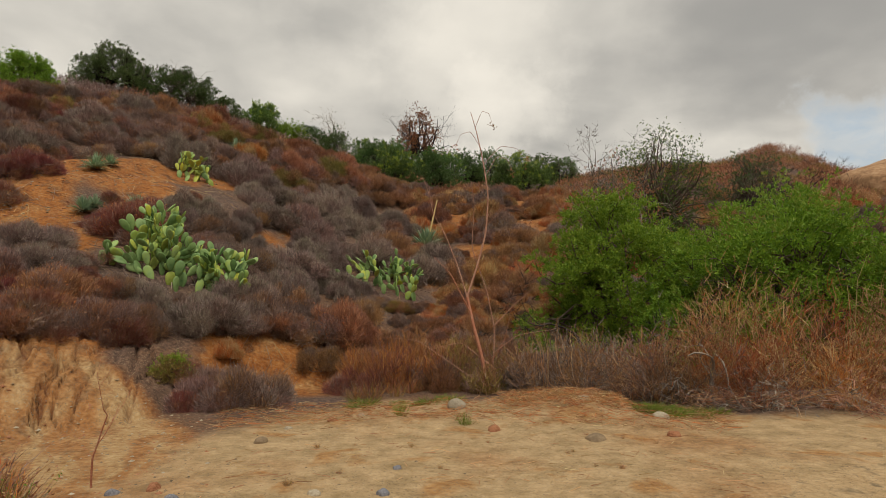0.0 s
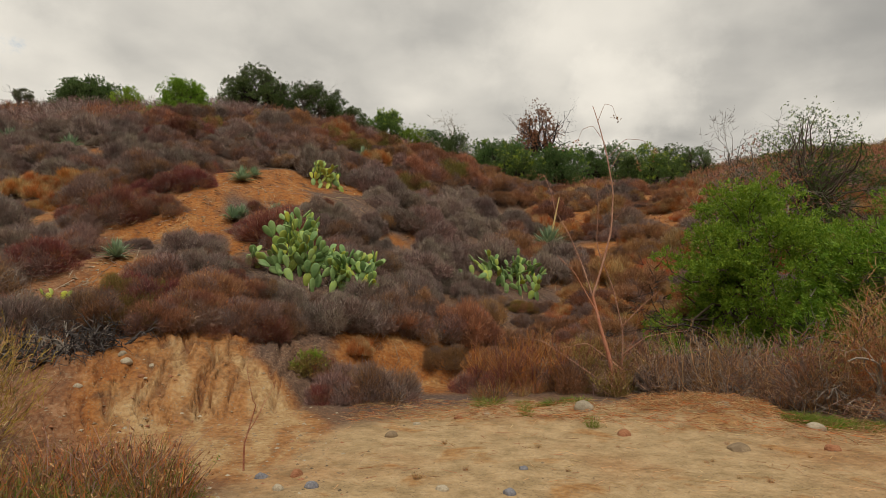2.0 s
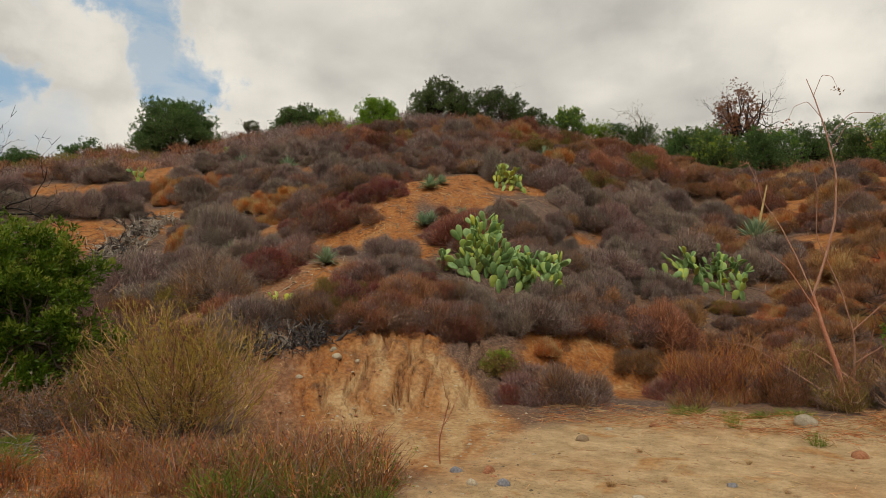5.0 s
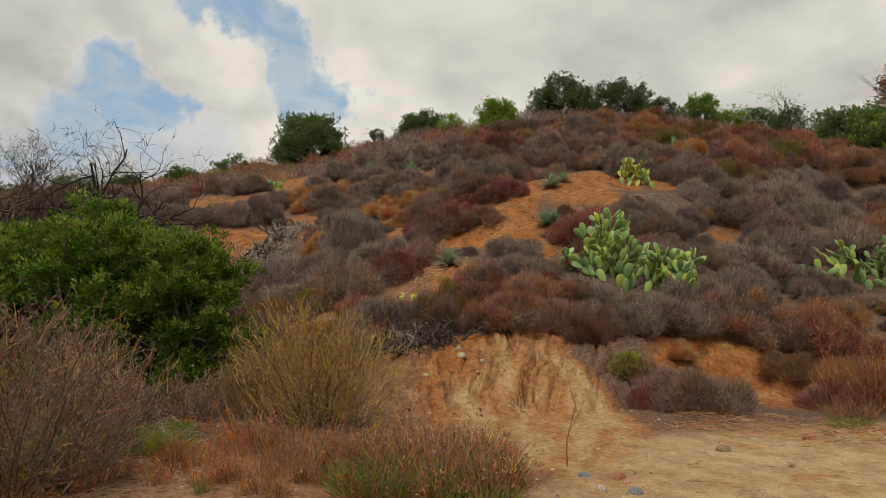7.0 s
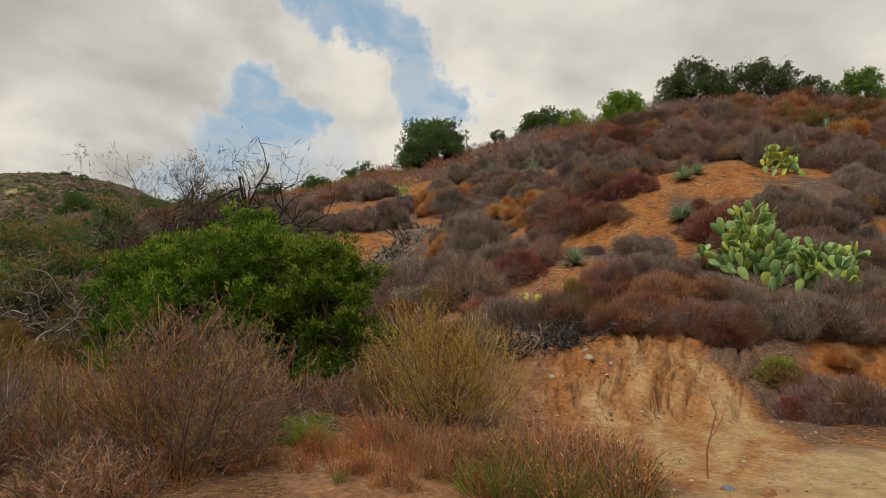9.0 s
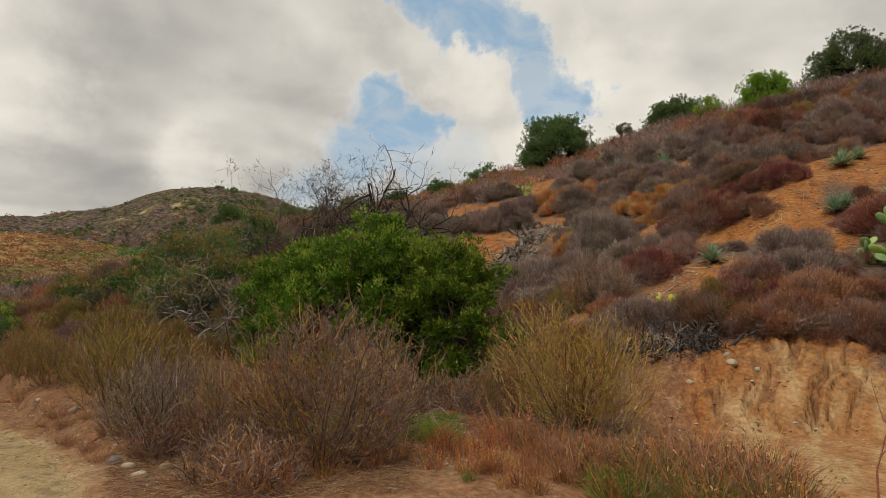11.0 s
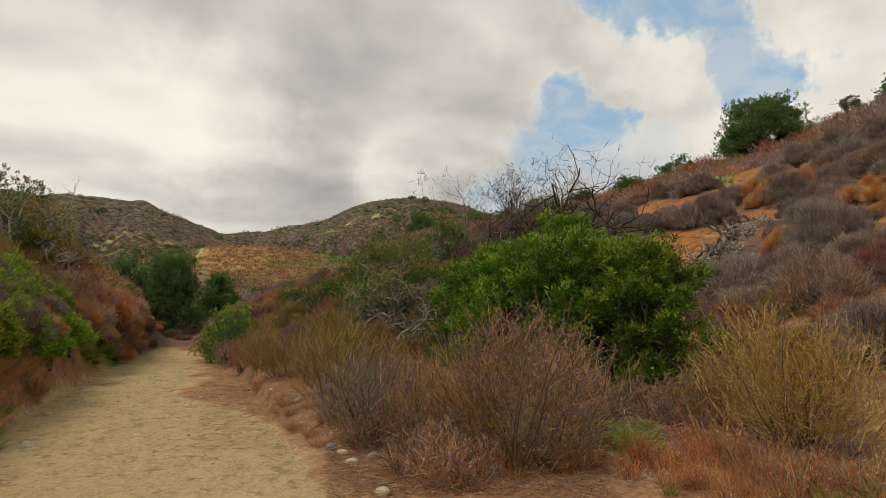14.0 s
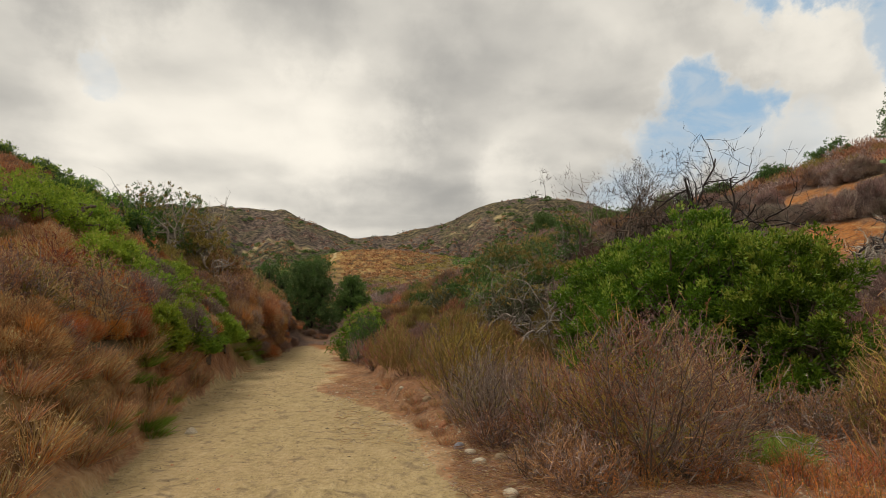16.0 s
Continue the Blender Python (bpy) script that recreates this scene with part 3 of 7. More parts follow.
        base = blend(mask("pale"), base, chalk)
        # reddish rill soil, with the cuts' shade in its dark colour
        base = blend(mask("stain_shade"), base, colour([(.3, (.09, .035, .018)), (.7, (.21, .085, .04))], fine_n))
        crust = blend(sharpen(noise_at(1.5, 8, .6), .57, .66), blend(sharpen(mid_n, .35, .6), sand, bright), colour([(.3, (.24, .11, .035)), (.55, (.42, .235, .095)), (.75, (.50, .32, .15))], grain))
        base = blend(mask("sand"), base, blend(sharpen(wide, .5, .85), crust, orange))
        base = blend(mask("green"), base, colour([(.3, (.07, .095, .018)), (.55, (.13, .175, .03)), (.75, (.21, .19, .06))], fine_n))
    dots = blend(sharpen(speck, .58, .66), base, colour([(.3, (.16, .11, .07)), (.7, (.36, .27, .17))], mid_n))
    l.new(dots, bsdf.inputs["Base Color"])
    bsdf.inputs["Roughness"].default_value = .95
    bsdf.inputs["Specular IOR Level"].default_value = .15
    relief = n.new("ShaderNodeMath")
    relief.operation = "MULTIPLY_ADD"
    l.new(speck, relief.inputs[0])
    relief.inputs[1].default_value = .35
    l.new(fine_n, relief.inputs[2])
    bump = n.new("ShaderNodeBump")
    bump.inputs["Strength"].default_value, bump.inputs["Distance"].default_value = .9, .05
    l.new(relief.outputs[0], bump.inputs["Height"])
    l.new(bump.outputs[0], bsdf.inputs["Normal"])
    return mat


ground = tagged(sheet("ground", quads[~on_road], earth("hill_earth"), {"sand": flat, "soil": soil, "pale": pale, "stain_shade": stain_shade, "gold": gold, "rock": np.clip(far_rock, 0, 1),
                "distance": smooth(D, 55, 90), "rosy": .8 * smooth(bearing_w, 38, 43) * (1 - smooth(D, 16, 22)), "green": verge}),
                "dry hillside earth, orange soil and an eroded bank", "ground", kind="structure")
road = tagged(sheet("road", quads[on_road], earth("road_sand", True), {"valley": smooth(bearing_now, 30, 75)}), "pale sandy dirt road winding into the valley", "road", kind="structure")

# ---- builders of plants and stones ----
def shape(name, pieces, soft=False):
    """One mesh out of pieces (vertices, triangles or quads, material)."""
    mesh = bpy.data.meshes.new(name)
    vs, loops, starts, slots, mats, base, at = [], [], [], [], [], 0, 0
    for v, f, mat in pieces:
        if len(f) == 0:
            continue
        if mat not in mats:
            mats.append(mat)
        vs.append(v)
        loops.append((f + base).ravel())
        starts.append(np.arange(len(f)) * f.shape[1] + at)
        slots.append(np.full(len(f), mats.index(mat)))
        base, at = base + len(v), at + f.size
    vs, loops, starts, slots = (np.concatenate(q) for q in (vs, loops, starts, slots))
    mesh.vertices.add(len(vs))
    mesh.vertices.foreach_set("co", vs.astype(np.float32).ravel())
    mesh.loops.add(len(loops))
    mesh.loops.foreach_set("vertex_index", loops.astype(np.int32))
    mesh.polygons.add(len(starts))
    mesh.polygons.foreach_set("loop_start", starts.astype(np.int32))
    mesh.polygons.foreach_set("material_index", slots.astype(np.int32))
    mesh.polygons.foreach_set("use_smooth", np.full(len(starts), soft))
    mesh.update()
    mesh.validate()
    for mat in mats:
        mesh.materials.append(mat)
    return mesh


def part(name, mesh, parent, label=""):
    ob = new(name, mesh)
    ob.parent = parent
    return tagged(ob, label)


def normed(v):
    return v / np.maximum(np.linalg.norm(v, axis=-1, keepdims=True), 1e-9)


def ribbons(rng, a, b, w0, w1):
    """Flat tapering slips from a to b."""
    n = len(a)
    side = normed(np.cross(b - a, rng.normal(size=(n, 3))))
    w0, w1 = np.broadcast_to(w0, n)[:, None], np.broadcast_to(w1, n)[:, None]
    v = np.stack([a - side * w0, a + side * w0, b + side * w1, b - side * w1], 1).reshape(-1, 3)
    return v, np.arange(4 * n).reshape(-1, 4)


def leaf_blades(rng, at, way, length, width, fold=.25):
    """Pointed leaves, folded along the midrib."""
    n = len(at)
    way = normed(way)
    side = normed(np.cross(way, rng.normal(size=(n, 3))))
    up = np.cross(side, way)
    length, width = np.broadcast_to(length, n)[:, None], np.broadcast_to(width, n)[:, None]
    mid = at + way * length * .5 + up * width * fold
    v = np.stack([at, mid + side * width * .5, at + way * length, mid - side * width * .5], 1).reshape(-1, 3)
    k = np.arange(n)[:, None] * 4
    return v, np.concatenate([k + [[0, 1, 2]], k + [[0, 2, 3]]], 0)


def tubes(paths, sides=5):
    """Round tapering limbs along polylines: (points, radii)."""
    vs, fs, base = [], [], 0
    ring = np.linspace(0, 2 * np.pi, sides, endpoint=False)
    for pts, rad in paths:
        pts, rad = np.asarray(pts, float), np.asarray(rad, float)
        t = normed(np.gradient(pts, axis=0))
        u = normed(np.cross(t, np.where(np.abs(t[:, 2:]) > .9, [[1., 0, 0]], [[0, 0, 1.]])))
        w = np.cross(t, u)
        v = pts[:, None] + (u[:, None] * np.cos(ring)[None, :, None] + w[:, None] * np.sin(ring)[None, :, None]) * rad[:, None, None]
        m = len(pts)
        i, j = np.meshgrid(np.arange(m - 1), np.arange(sides), indexing="ij")
        k = (j + 1) % sides
        fs.append(np.stack([i * sides + j, i * sides + k, (i + 1) * sides + k, (i + 1) * sides + j], -1).reshape(-1, 4) + base)
        vs.append(v.reshape(-1, 3))
        base += m * sides
    return np.concatenate(vs), np.concatenate(fs)


def limb(rng, start, way, length, radius, depth, paths, tips, kink=.35, lift=.15, fork=(2, 4), shrink=.68, steps=6, thin=.45):
    """A crooked limb that forks into smaller ones."""
    pts, rad, p, d = [np.array(start, float)], [radius], np.array(start, float), normed(np.array(way, float))
    for s in range(steps):
        d = normed(d + rng.normal(size=3) * kink * .5 + np.array([0, 0, lift * .3]))
        p = p + d * length / steps
        pts.append(p)
        rad.append(radius * (1 - (1 - thin) * (s + 1) / steps))
    paths.append((pts, rad))
    if depth == 0:
        tips.append((p, d))
        return
    for _ in range(rng.integers(fork[0], fork[1] + 1)):
        k = rng.integers(steps // 2, steps + 1)
        side = normed(d + rng.normal(size=3) * (.55 + kink))
        limb(rng, pts[k], side, length * shrink * rng.uniform(.75, 1.2), rad[k] * .72, depth - 1, paths, tips, kink, lift, fork, shrink, steps, thin)


def dome(rng, n, rx, ry, h, shell=.45, seed=0):
    """Points in a lumpy dome that stands on the ground, denser towards its skin, and the ways outward."""
    d = normed(rng.normal(size=(n, 3)))
    d[:, 2] = np.abs(d[:, 2]) * 1.15 - .1
    d = normed(d)
    lump = 1 + .26 * lattice(d[:, 0] * 2.6 + 7 * seed, d[:, 1] * 2.6 + d[:, 2] * 2.1, seed + 3) + .14 * lattice(d[:, 0] * 6 + seed, d[:, 1] * 6 + d[:, 2] * 5, seed + 9)
    r = (shell + (1 - shell) * rng.random(n) ** .6 + .10 * rng.random(n) ** 4) * lump
    return d * r[:, None] * np.array([rx, ry, h]) + np.array([0, 0, h * .06]), d


def lobed(rng, n, r, h, shell, seed, few=5, many=9, low=.26):
    """Points over a shrub of several rounded lobes of uneven height."""
    own = np.random.default_rng(seed + 77)
    lobes = own.integers(few, many)
    la, lr = own.uniform(0, 6.28, lobes), np.sqrt(own.random(lobes)) * .62 * r
    lr[0] = .15 * r
    size = own.uniform(.36, .58, lobes)
    tall = h * (1 - .32 * (lr / r) ** 2) * own.uniform(.75, 1.1, lobes)
    who = rng.choice(lobes, n, p=size ** 2 / (size ** 2).sum())
    q, o = dome(rng, n, 1, 1, 1, shell, seed)
    q = np.stack([q[:, 0] * size[who] * r + np.cos(la[who]) * lr[who], q[:, 1] * size[who] * r + np.sin(la[who]) * lr[who], (low + (.92 - low) * q[:, 2]) * tall[who] * .92], 1)
    return q, o


def scrub(name, seed, r, h, twigs, stem_mat, twig_mats, fleck_mats=(), length=.14, width=.0038, up=.5, flecks=0):
    """A dry rounded shrub: woody stems, and many tufts of fine twigs and dead leaves with dark gaps between."""
    rng = np.random.default_rng(seed)
    twigs, tufts = int(twigs * 1.35), 34
    home, out = dome(rng, tufts, r * .8, r * .8, h * .74, .72, seed)
    home[:, 2] = np.maximum(home[:, 2], .1 * h)
    size = r * rng.uniform(.2, .4, tufts)
    stems = []
    for c in home:
        foot = np.array([rng.normal(0, .1 * r), rng.normal(0, .1 * r), -.12])
        for _ in range(2):
            tip = c + rng.normal(0, .09, 3)
            stems.append(([foot, (tip + foot) * .5 + rng.normal(0, .05, 3) + [0, 0, .04], tip], [.012, .008, .003]))
    kind = rng.integers(0, len(twig_mats), tufts)
    who = rng.choice(tufts, twigs, p=size ** 2 / (size ** 2).sum())
    d = normed(rng.normal(size=(twigs, 3)) + out[who] * .55 + [0, 0, .2])
    q = home[who] + d * size[who, None] * (.3 + .75 * rng.random((twigs, 1)) ** .6) * [1, 1, .85]
    way = normed(d * .75 + out[who] * .3 + rng.normal(size=d.shape) * .5 + [0, 0, up])
    ln = length * rng.uniform(.5, 1.25, (twigs, 1)) * np.where(rng.random((twigs, 1)) < .16, 1.8, 1)
    stray = rng.random(twigs) < .22
    mat_of = np.where(stray, rng.integers(0, len(twig_mats), twigs), kind[who])
    a, b = q - way * ln * .5, q + way * ln * .5
    a[:, 2] = np.maximum(a[:, 2], -.05)
    pieces = [(*ribbons(rng, a[mat_of == i], b[mat_of == i], width, width * .45), m) for i, m in enumerate(twig_mats)]
    if flecks:
        w = rng.choice(tufts, flecks)
        d = normed(rng.normal(size=(flecks, 3)) + out[w] * .6 + [0, 0, .3])
        q = home[w] + d * size[w, None] * rng.uniform(.7, 1.12, (flecks, 1))
        part_of = np.where(rng.random(flecks) < .3, rng.integers(0, len(fleck_mats), flecks), w % len(fleck_mats))
        for i, m in enumerate(fleck_mats):
            t = part_of == i
            pieces.append((*leaf_blades(rng, q[t], d[t] + rng.normal(size=d[t].shape) * .8 + [0, 0, .4], rng.uniform(.03, .06, t.sum()), rng.uniform(.012, .022, t.sum())), m))
    thing = new(name, shape(name, [(*tubes(stems, 4), stem_mat)]))
    part("foliage", shape(name + "_twigs", pieces), thing)
    return thing


def broom(name, seed, r, h, stems, stem_mat, twig_mats, up=.9, plume=.21, flecks=8, fleck_size=.022, shell=.45, lean=(0, 0)):
    """A bushy shrub: bent woody stems, and upright plumes of fine twigs all over its outside."""
    rng = np.random.default_rng(seed)
    n0 = max(20, stems // 10)
    p, d = dome(rng, n0, r * .92, r * .92, h * .85, .7, seed)
    p = p * np.concatenate([np.repeat(.3 + .65 * smooth(p[:, 2:] / h, .1, .7), 2, 1), np.ones((n0, 1))], 1)
    foot = np.stack([d[:, 0] * r * .12, d[:, 1] * r * .12, np.full(n0, -.12)], 1) + rng.normal(0, .05, (n0, 3)) * [1, 1, 0]
    wands = []
    for a, c in zip(foot, p):
        b = a + (c - a) * .5 + np.array([c[0], c[1], 0]) * .12 + rng.normal(0, .14 * h, 3)
        t = np.linspace(0, 1, 7)[:, None]
        pts = (1 - t) ** 2 * a + 2 * t * (1 - t) * b + t * t * c + rng.normal(0, .022, (7, 3)) * t
        wands.append((pts, np.linspace(.009, .003, 7)))
    pieces = []
    n = stems * 5
    q, o = lobed(rng, n, r, h, shell, seed, low=.14)
    q = q * np.concatenate([np.repeat(.74 + .32 * smooth(q[:, 2:] / h, .05, .5), 2, 1), np.ones((n, 1))], 1)
    q = q + np.array([lean[0], lean[1], 0]) * q[:, 2:]
    way = normed(o * [.75, .75, .25] + rng.normal(size=o.shape) * .34 + [0, 0, up])
    ln = plume * rng.uniform(.5, 1.35, (n, 1))
    kind = ((lattice(q[:, 0] * 2.2, q[:, 1] * 2.2 + q[:, 2] * 1.5, seed) * .8 + rng.normal(0, .35, n) + 1) * .5 * len(twig_mats)).astype(int).clip(0, len(twig_mats) - 1)
    for i, m in enumerate(twig_mats):
        s = kind == i
        if not s.any():
            continue
        a0, w0, l0 = q[s] - way[s] * ln[s] * .6, way[s], ln[s]
        pieces.append((*ribbons(rng, a0, a0 + w0 * l0, .0042, .0016), m))
        t = np.tile(.25 + .75 * rng.random((s.sum(), flecks)), 1).reshape(-1, 1)
        a2 = np.repeat(a0, flecks, 0) + np.repeat(w0 * l0, flecks, 0) * t
        w2 = np.repeat(w0, flecks, 0) + rng.normal(size=a2.shape) * .55
        pieces.append((*leaf_blades(rng, a2, w2, fleck_size * rng.uniform(.7, 2.0, len(a2)), fleck_size * .38), m))
    thing = new(name)
    tagged(part("stem", shape(name + "_stem", [(*tubes(wands, 4), stem_mat)]), thing), kind="stuff")
    tagged(part("foliage", shape(name + "_foliage", pieces), thing), kind="stuff")
    return thing


def leafy(name, seed, rx, ry, h, clumps, leaves, leaf, bark, mats, trunk=.12, clump=.32, low=.08, width=.4, bare=0, droop=.1, limbs_seen=1.0):
    """A tree or tall bush: a forked trunk whose limbs carry uneven clumps of leaves with gaps between."""
    rng = np.random.default_rng(seed)
    c, out = dome(rng, clumps, rx, ry, h * (1 - low), .55, seed)
    reach = np.linalg.norm(c / [rx, ry, h * (1 - low)], axis=1, keepdims=True)
    c = c / np.maximum(reach / 1.08, 1)
    fat = clump * min(rx, h)
    c = c * np.array([1 - .7 * fat / rx, 1 - .7 * fat / ry, (h * (1 - low) - .85 * fat) / np.percentile(c[:, 2], 98)])
    c[:, 2] += low * h
    paths, tips = [], []
    forks = rng.integers(3, 6)
    heads = [np.array([rng.normal(0, .25 * rx), rng.normal(0, .25 * ry), h * rng.uniform(.22, .42)]) for _ in range(forks)]
    for hd in heads:
        t = np.linspace(0, 1, 6)[:, None]
        pts = hd * t + rng.normal(0, .05 * rx, (6, 3)) * t * (1 - t) * 3
        pts[0] = [rng.normal(0, trunk * .5), rng.normal(0, trunk * .5), -.25]
        paths.append((pts, np.linspace(trunk, trunk * .55, 6)))
    for q in c:
        hd = heads[int(np.argmin([np.linalg.norm(q - g) for g in heads]))]
        t = np.linspace(0, 1, 5)[:, None]
        pts = hd + (q - hd) * t + rng.normal(0, .07 * rx, (5, 3)) * t * (1 - t) * 4
        paths.append((pts, np.linspace(trunk * .42, trunk * .08, 5) * limbs_seen))
    for _ in range(bare):
        a = rng.uniform(0, 2 * np.pi)
        limb(rng, heads[rng.integers(forks)], (math.cos(a) * .6, math.sin(a) * .6, 1), h * .5, trunk * .45, 3, paths, tips, .5, .2, (2, 3), .62, 5, .3)
    thing = tagged(new(name))
    tagged(part("trunk", shape(name + "_trunk", [(*tubes(paths, 5), bark)], True), thing), kind="stuff")
    size = clump * min(rx, h) * rng.uniform(.6, 1.35, clumps)
    # leaves stand in small rosettes over the clumps
    tufts = max(leaves // 11, 1)
    home = rng.integers(0, clumps, tufts)
    face = normed(rng.normal(size=(tufts, 3))) * (.2 + .72 * rng.random((tufts, 1)) ** .75)
    seat = c[home] + face * size[home, None] * [1.1, 1.1, .85]
    who = rng.integers(0, tufts, leaves)
    off = face[who]
    point = normed(face + out[home] * .6 + [0, 0, .55 - droop] + rng.normal(size=face.shape) * .25)
    way = normed(point[who] + rng.normal(size=off.shape) * .62)
    at = seat[who] + way * leaf * .25 + rng.normal(size=off.shape) * leaf * .35
    at[:, 2] = np.maximum(at[:, 2], .04)
    ln = leaf * rng.uniform(.65, 1.35, leaves)
    # upper rosettes take the second colour; on sumac it paints in top light
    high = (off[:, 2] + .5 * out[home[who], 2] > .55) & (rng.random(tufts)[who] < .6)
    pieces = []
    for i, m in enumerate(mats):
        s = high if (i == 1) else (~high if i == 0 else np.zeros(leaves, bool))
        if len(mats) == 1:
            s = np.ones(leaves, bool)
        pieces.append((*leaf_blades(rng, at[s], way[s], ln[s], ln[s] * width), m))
    part("crown", shape(name + "_crown", pieces), thing)
    return thing


def bare_tree(name, seed, h, radius, mat, lean=(0, 0), stems=2, depth=4, kink=.4, lift=.2, fork=(2, 4), shrink=.66, twig_mat=None, twigs=4, twig=.25):
    """A dead tree: crooked limbs and a haze of fine twigs."""
    rng = np.random.default_rng(seed)
    paths, tips = [], []
    for s in range(stems):
        way = (lean[0] + rng.normal(0, .3), lean[1] + rng.normal(0, .3), 1)
        limb(rng, (rng.normal(0, radius), rng.normal(0, radius), -.2), way, h * .42 * rng.uniform(.8, 1.15), radius * rng.uniform(.7, 1), depth, paths, tips, kink, lift, fork, shrink, 6, .55)
    main = [p for p in paths if depth < 4 or p[1][0] > .5 * radius]
    small = [p for p in paths if depth >= 4 and p[1][0] <= .5 * radius]
    pieces, fine = [(*tubes(main, 5 if small else 4), mat)], []
    if small:
        fine.append((*tubes(small, 4), mat))
    if twigs:
        p = np.repeat(np.array([t[0] for t in tips]), twigs, 0)
        d = np.repeat(np.array([t[1] for t in tips]), twigs, 0)
        way = normed(d + rng.normal(size=d.shape) * .55)
        (fine if small else pieces).append((*ribbons(rng, p, p + way * twig * rng.uniform(.5, 1.4, (len(p), 1)), .0065, .003), twig_mat or mat))
    thing = new(name, shape(name, pieces, True))
    if fine:
        tagged(part("branch", shape(name + "_branch", fine, True), thing), kind="stuff")
    return thing


def stone(name, seed, size, mat, squash=.65):
    """A weathered lump of rock, partly sunk in the ground."""
    rng = np.random.default_rng(seed)
    bm = bmesh.new()
    bmesh.ops.create_icosphere(bm, subdivisions=3, radius=1)
    axes = [Vector(normed(rng.normal(size=3))) for _ in range(7)]
    cuts = rng.uniform(.62, .92, 7)
    for v in bm.verts:
        p = v.co.copy()
        for ax, cut in zip(axes, cuts):
            over = p.dot(ax) - cut
            if over > 0:
                p -= ax * over * .85
        p *= 1 + .07 * noise.noise(p * 2.3 + Vector((seed, 0, 0))) + .03 * noise.noise(p * 7)
        v.co = Vector((p.x * size[0], p.y * size[1], p.z * size[2])) * .5
        v.co.z += size[2] * .5 * squash - size[2] * .1
    mesh = bpy.data.meshes.new(name)
    bm.to_mesh(mesh)
    bm.free()
    mesh.polygons.foreach_set("use_smooth", np.ones(len(mesh.polygons), bool))
    mesh.materials.append(mat)
    return new(name, mesh)


def stand(ob, bearing, dist, turn=0.0, grow=1.0, sink=0.0, group=""):
    """Put a thing on the ground."""
    x, y = spot(bearing, dist)
    ob.matrix_basis = pose(x, y, ground_z(x, y) - sink, 0, 0, turn) @ Matrix.Diagonal((grow, grow, grow, 1))
    return ob


def again(ob, bearing, dist, turn=0.0, grow=1.0, sink=0.0, z=None):
    """A copy of a thing at another place."""
    x, y = spot(bearing, dist)
    made = copy_thing(ob, pose(x, y, (ground_z(x, y) if z is None else z) - sink, 0, 0, turn))
    made.scale = (grow * (.85 + .3 * ((turn * 3.3) % 1)), grow, grow * (.8 + .5 * ((turn * 7.7) % 1)))
    return made


# ---- the big bushes and trees ----
rs = np.random.default_rng(11)

laurel = tagged(leafy("laurel_sumac", 3, 2.4, 2.2, 3.0, 150, 90000, .08, BARK, [SUMAC_LEAF, SUMAC_LIT_TIP], .1, .19, .02), "large glossy green laurel sumac bush in the gully", "bush")
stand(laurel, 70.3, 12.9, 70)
lobe = tagged(leafy("laurel_sumac", 4, 1.6, 1.5, 2.95, 70, 38000, .08, BARK, [SUMAC_LEAF, SUMAC_LIT_TIP], .07, .22, .02), "rounded dark green laurel sumac beside the larger one", "bush")
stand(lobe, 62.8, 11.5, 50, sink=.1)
west_lobe = tagged(leafy("laurel_sumac", 8, 1.7, 1.5, 2.5, 80, 34000, .08, BARK, [SUMAC_LEAF, SUMAC_LIT_TIP], .07, .2, .02), "low green laurel sumac tangled with dead branches", "bush")
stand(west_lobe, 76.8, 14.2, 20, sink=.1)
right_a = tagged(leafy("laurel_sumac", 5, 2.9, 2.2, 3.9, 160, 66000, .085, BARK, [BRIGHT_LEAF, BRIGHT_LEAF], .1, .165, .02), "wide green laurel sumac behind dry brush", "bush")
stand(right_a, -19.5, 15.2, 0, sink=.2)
right_b = tagged(leafy("laurel_sumac", 6, 3.5, 2.6, 3.8, 210, 92000, .082, BARK, [BRIGHT_LEAF, SUMAC_LIT_TIP], .09, .185, .02), "tall bright green laurel sumac above tan brush", "bush")
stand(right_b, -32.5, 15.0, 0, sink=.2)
right_c = tagged(leafy("laurel_sumac", 7, 2.8, 2.6, 3.4, 130, 38000, .085, BARK, [BRIGHT_LEAF, SUMAC_LIT_TIP], .1, .165, .02), "green laurel sumac at the road's far shoulder", "bush")
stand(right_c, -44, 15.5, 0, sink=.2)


def tree(bearing, dist, label, category="bush", turn=0.0, sink=.1, **how):
    how.setdefault("bark", BARK)
    how["leaf"], how["leaves"] = how["leaf"] * .72, int(how["leaves"] * 1.3)
    ob = tagged(leafy(**how), label, category)
    return stand(ob, bearing, dist, turn, sink=sink)


# along the crest
tree(52.3, 46, "round dark green scrub oak on the ridge", name="scrub_oak", seed=21, rx=3.6, ry=3, h=4.2, clumps=170, leaves=60000, leaf=.16, mats=[OAK_LEAF, CHAPARRAL_LEAF], clump=.19, bark=DARK_BARK)
tree(41.3, 48, "low dark green bush on the crest", name="crest_bush", seed=22, rx=2.9, ry=2.2, h=2.5, clumps=120, leaves=32000, leaf=.15, mats=[OAK_LEAF, CHAPARRAL_LEAF], clump=.22, bark=DARK_BARK)
tree(27.8, 45, "dark green scrub oak with bare twigs on the hilltop", name="scrub_oak", seed=23, rx=2.9, ry=2.4, h=3.3, clumps=130, leaves=32000, leaf=.14, mats=[OAK_LEAF, SAGE_LEAF], clump=.17, bark=DARK_BARK, bare=4)
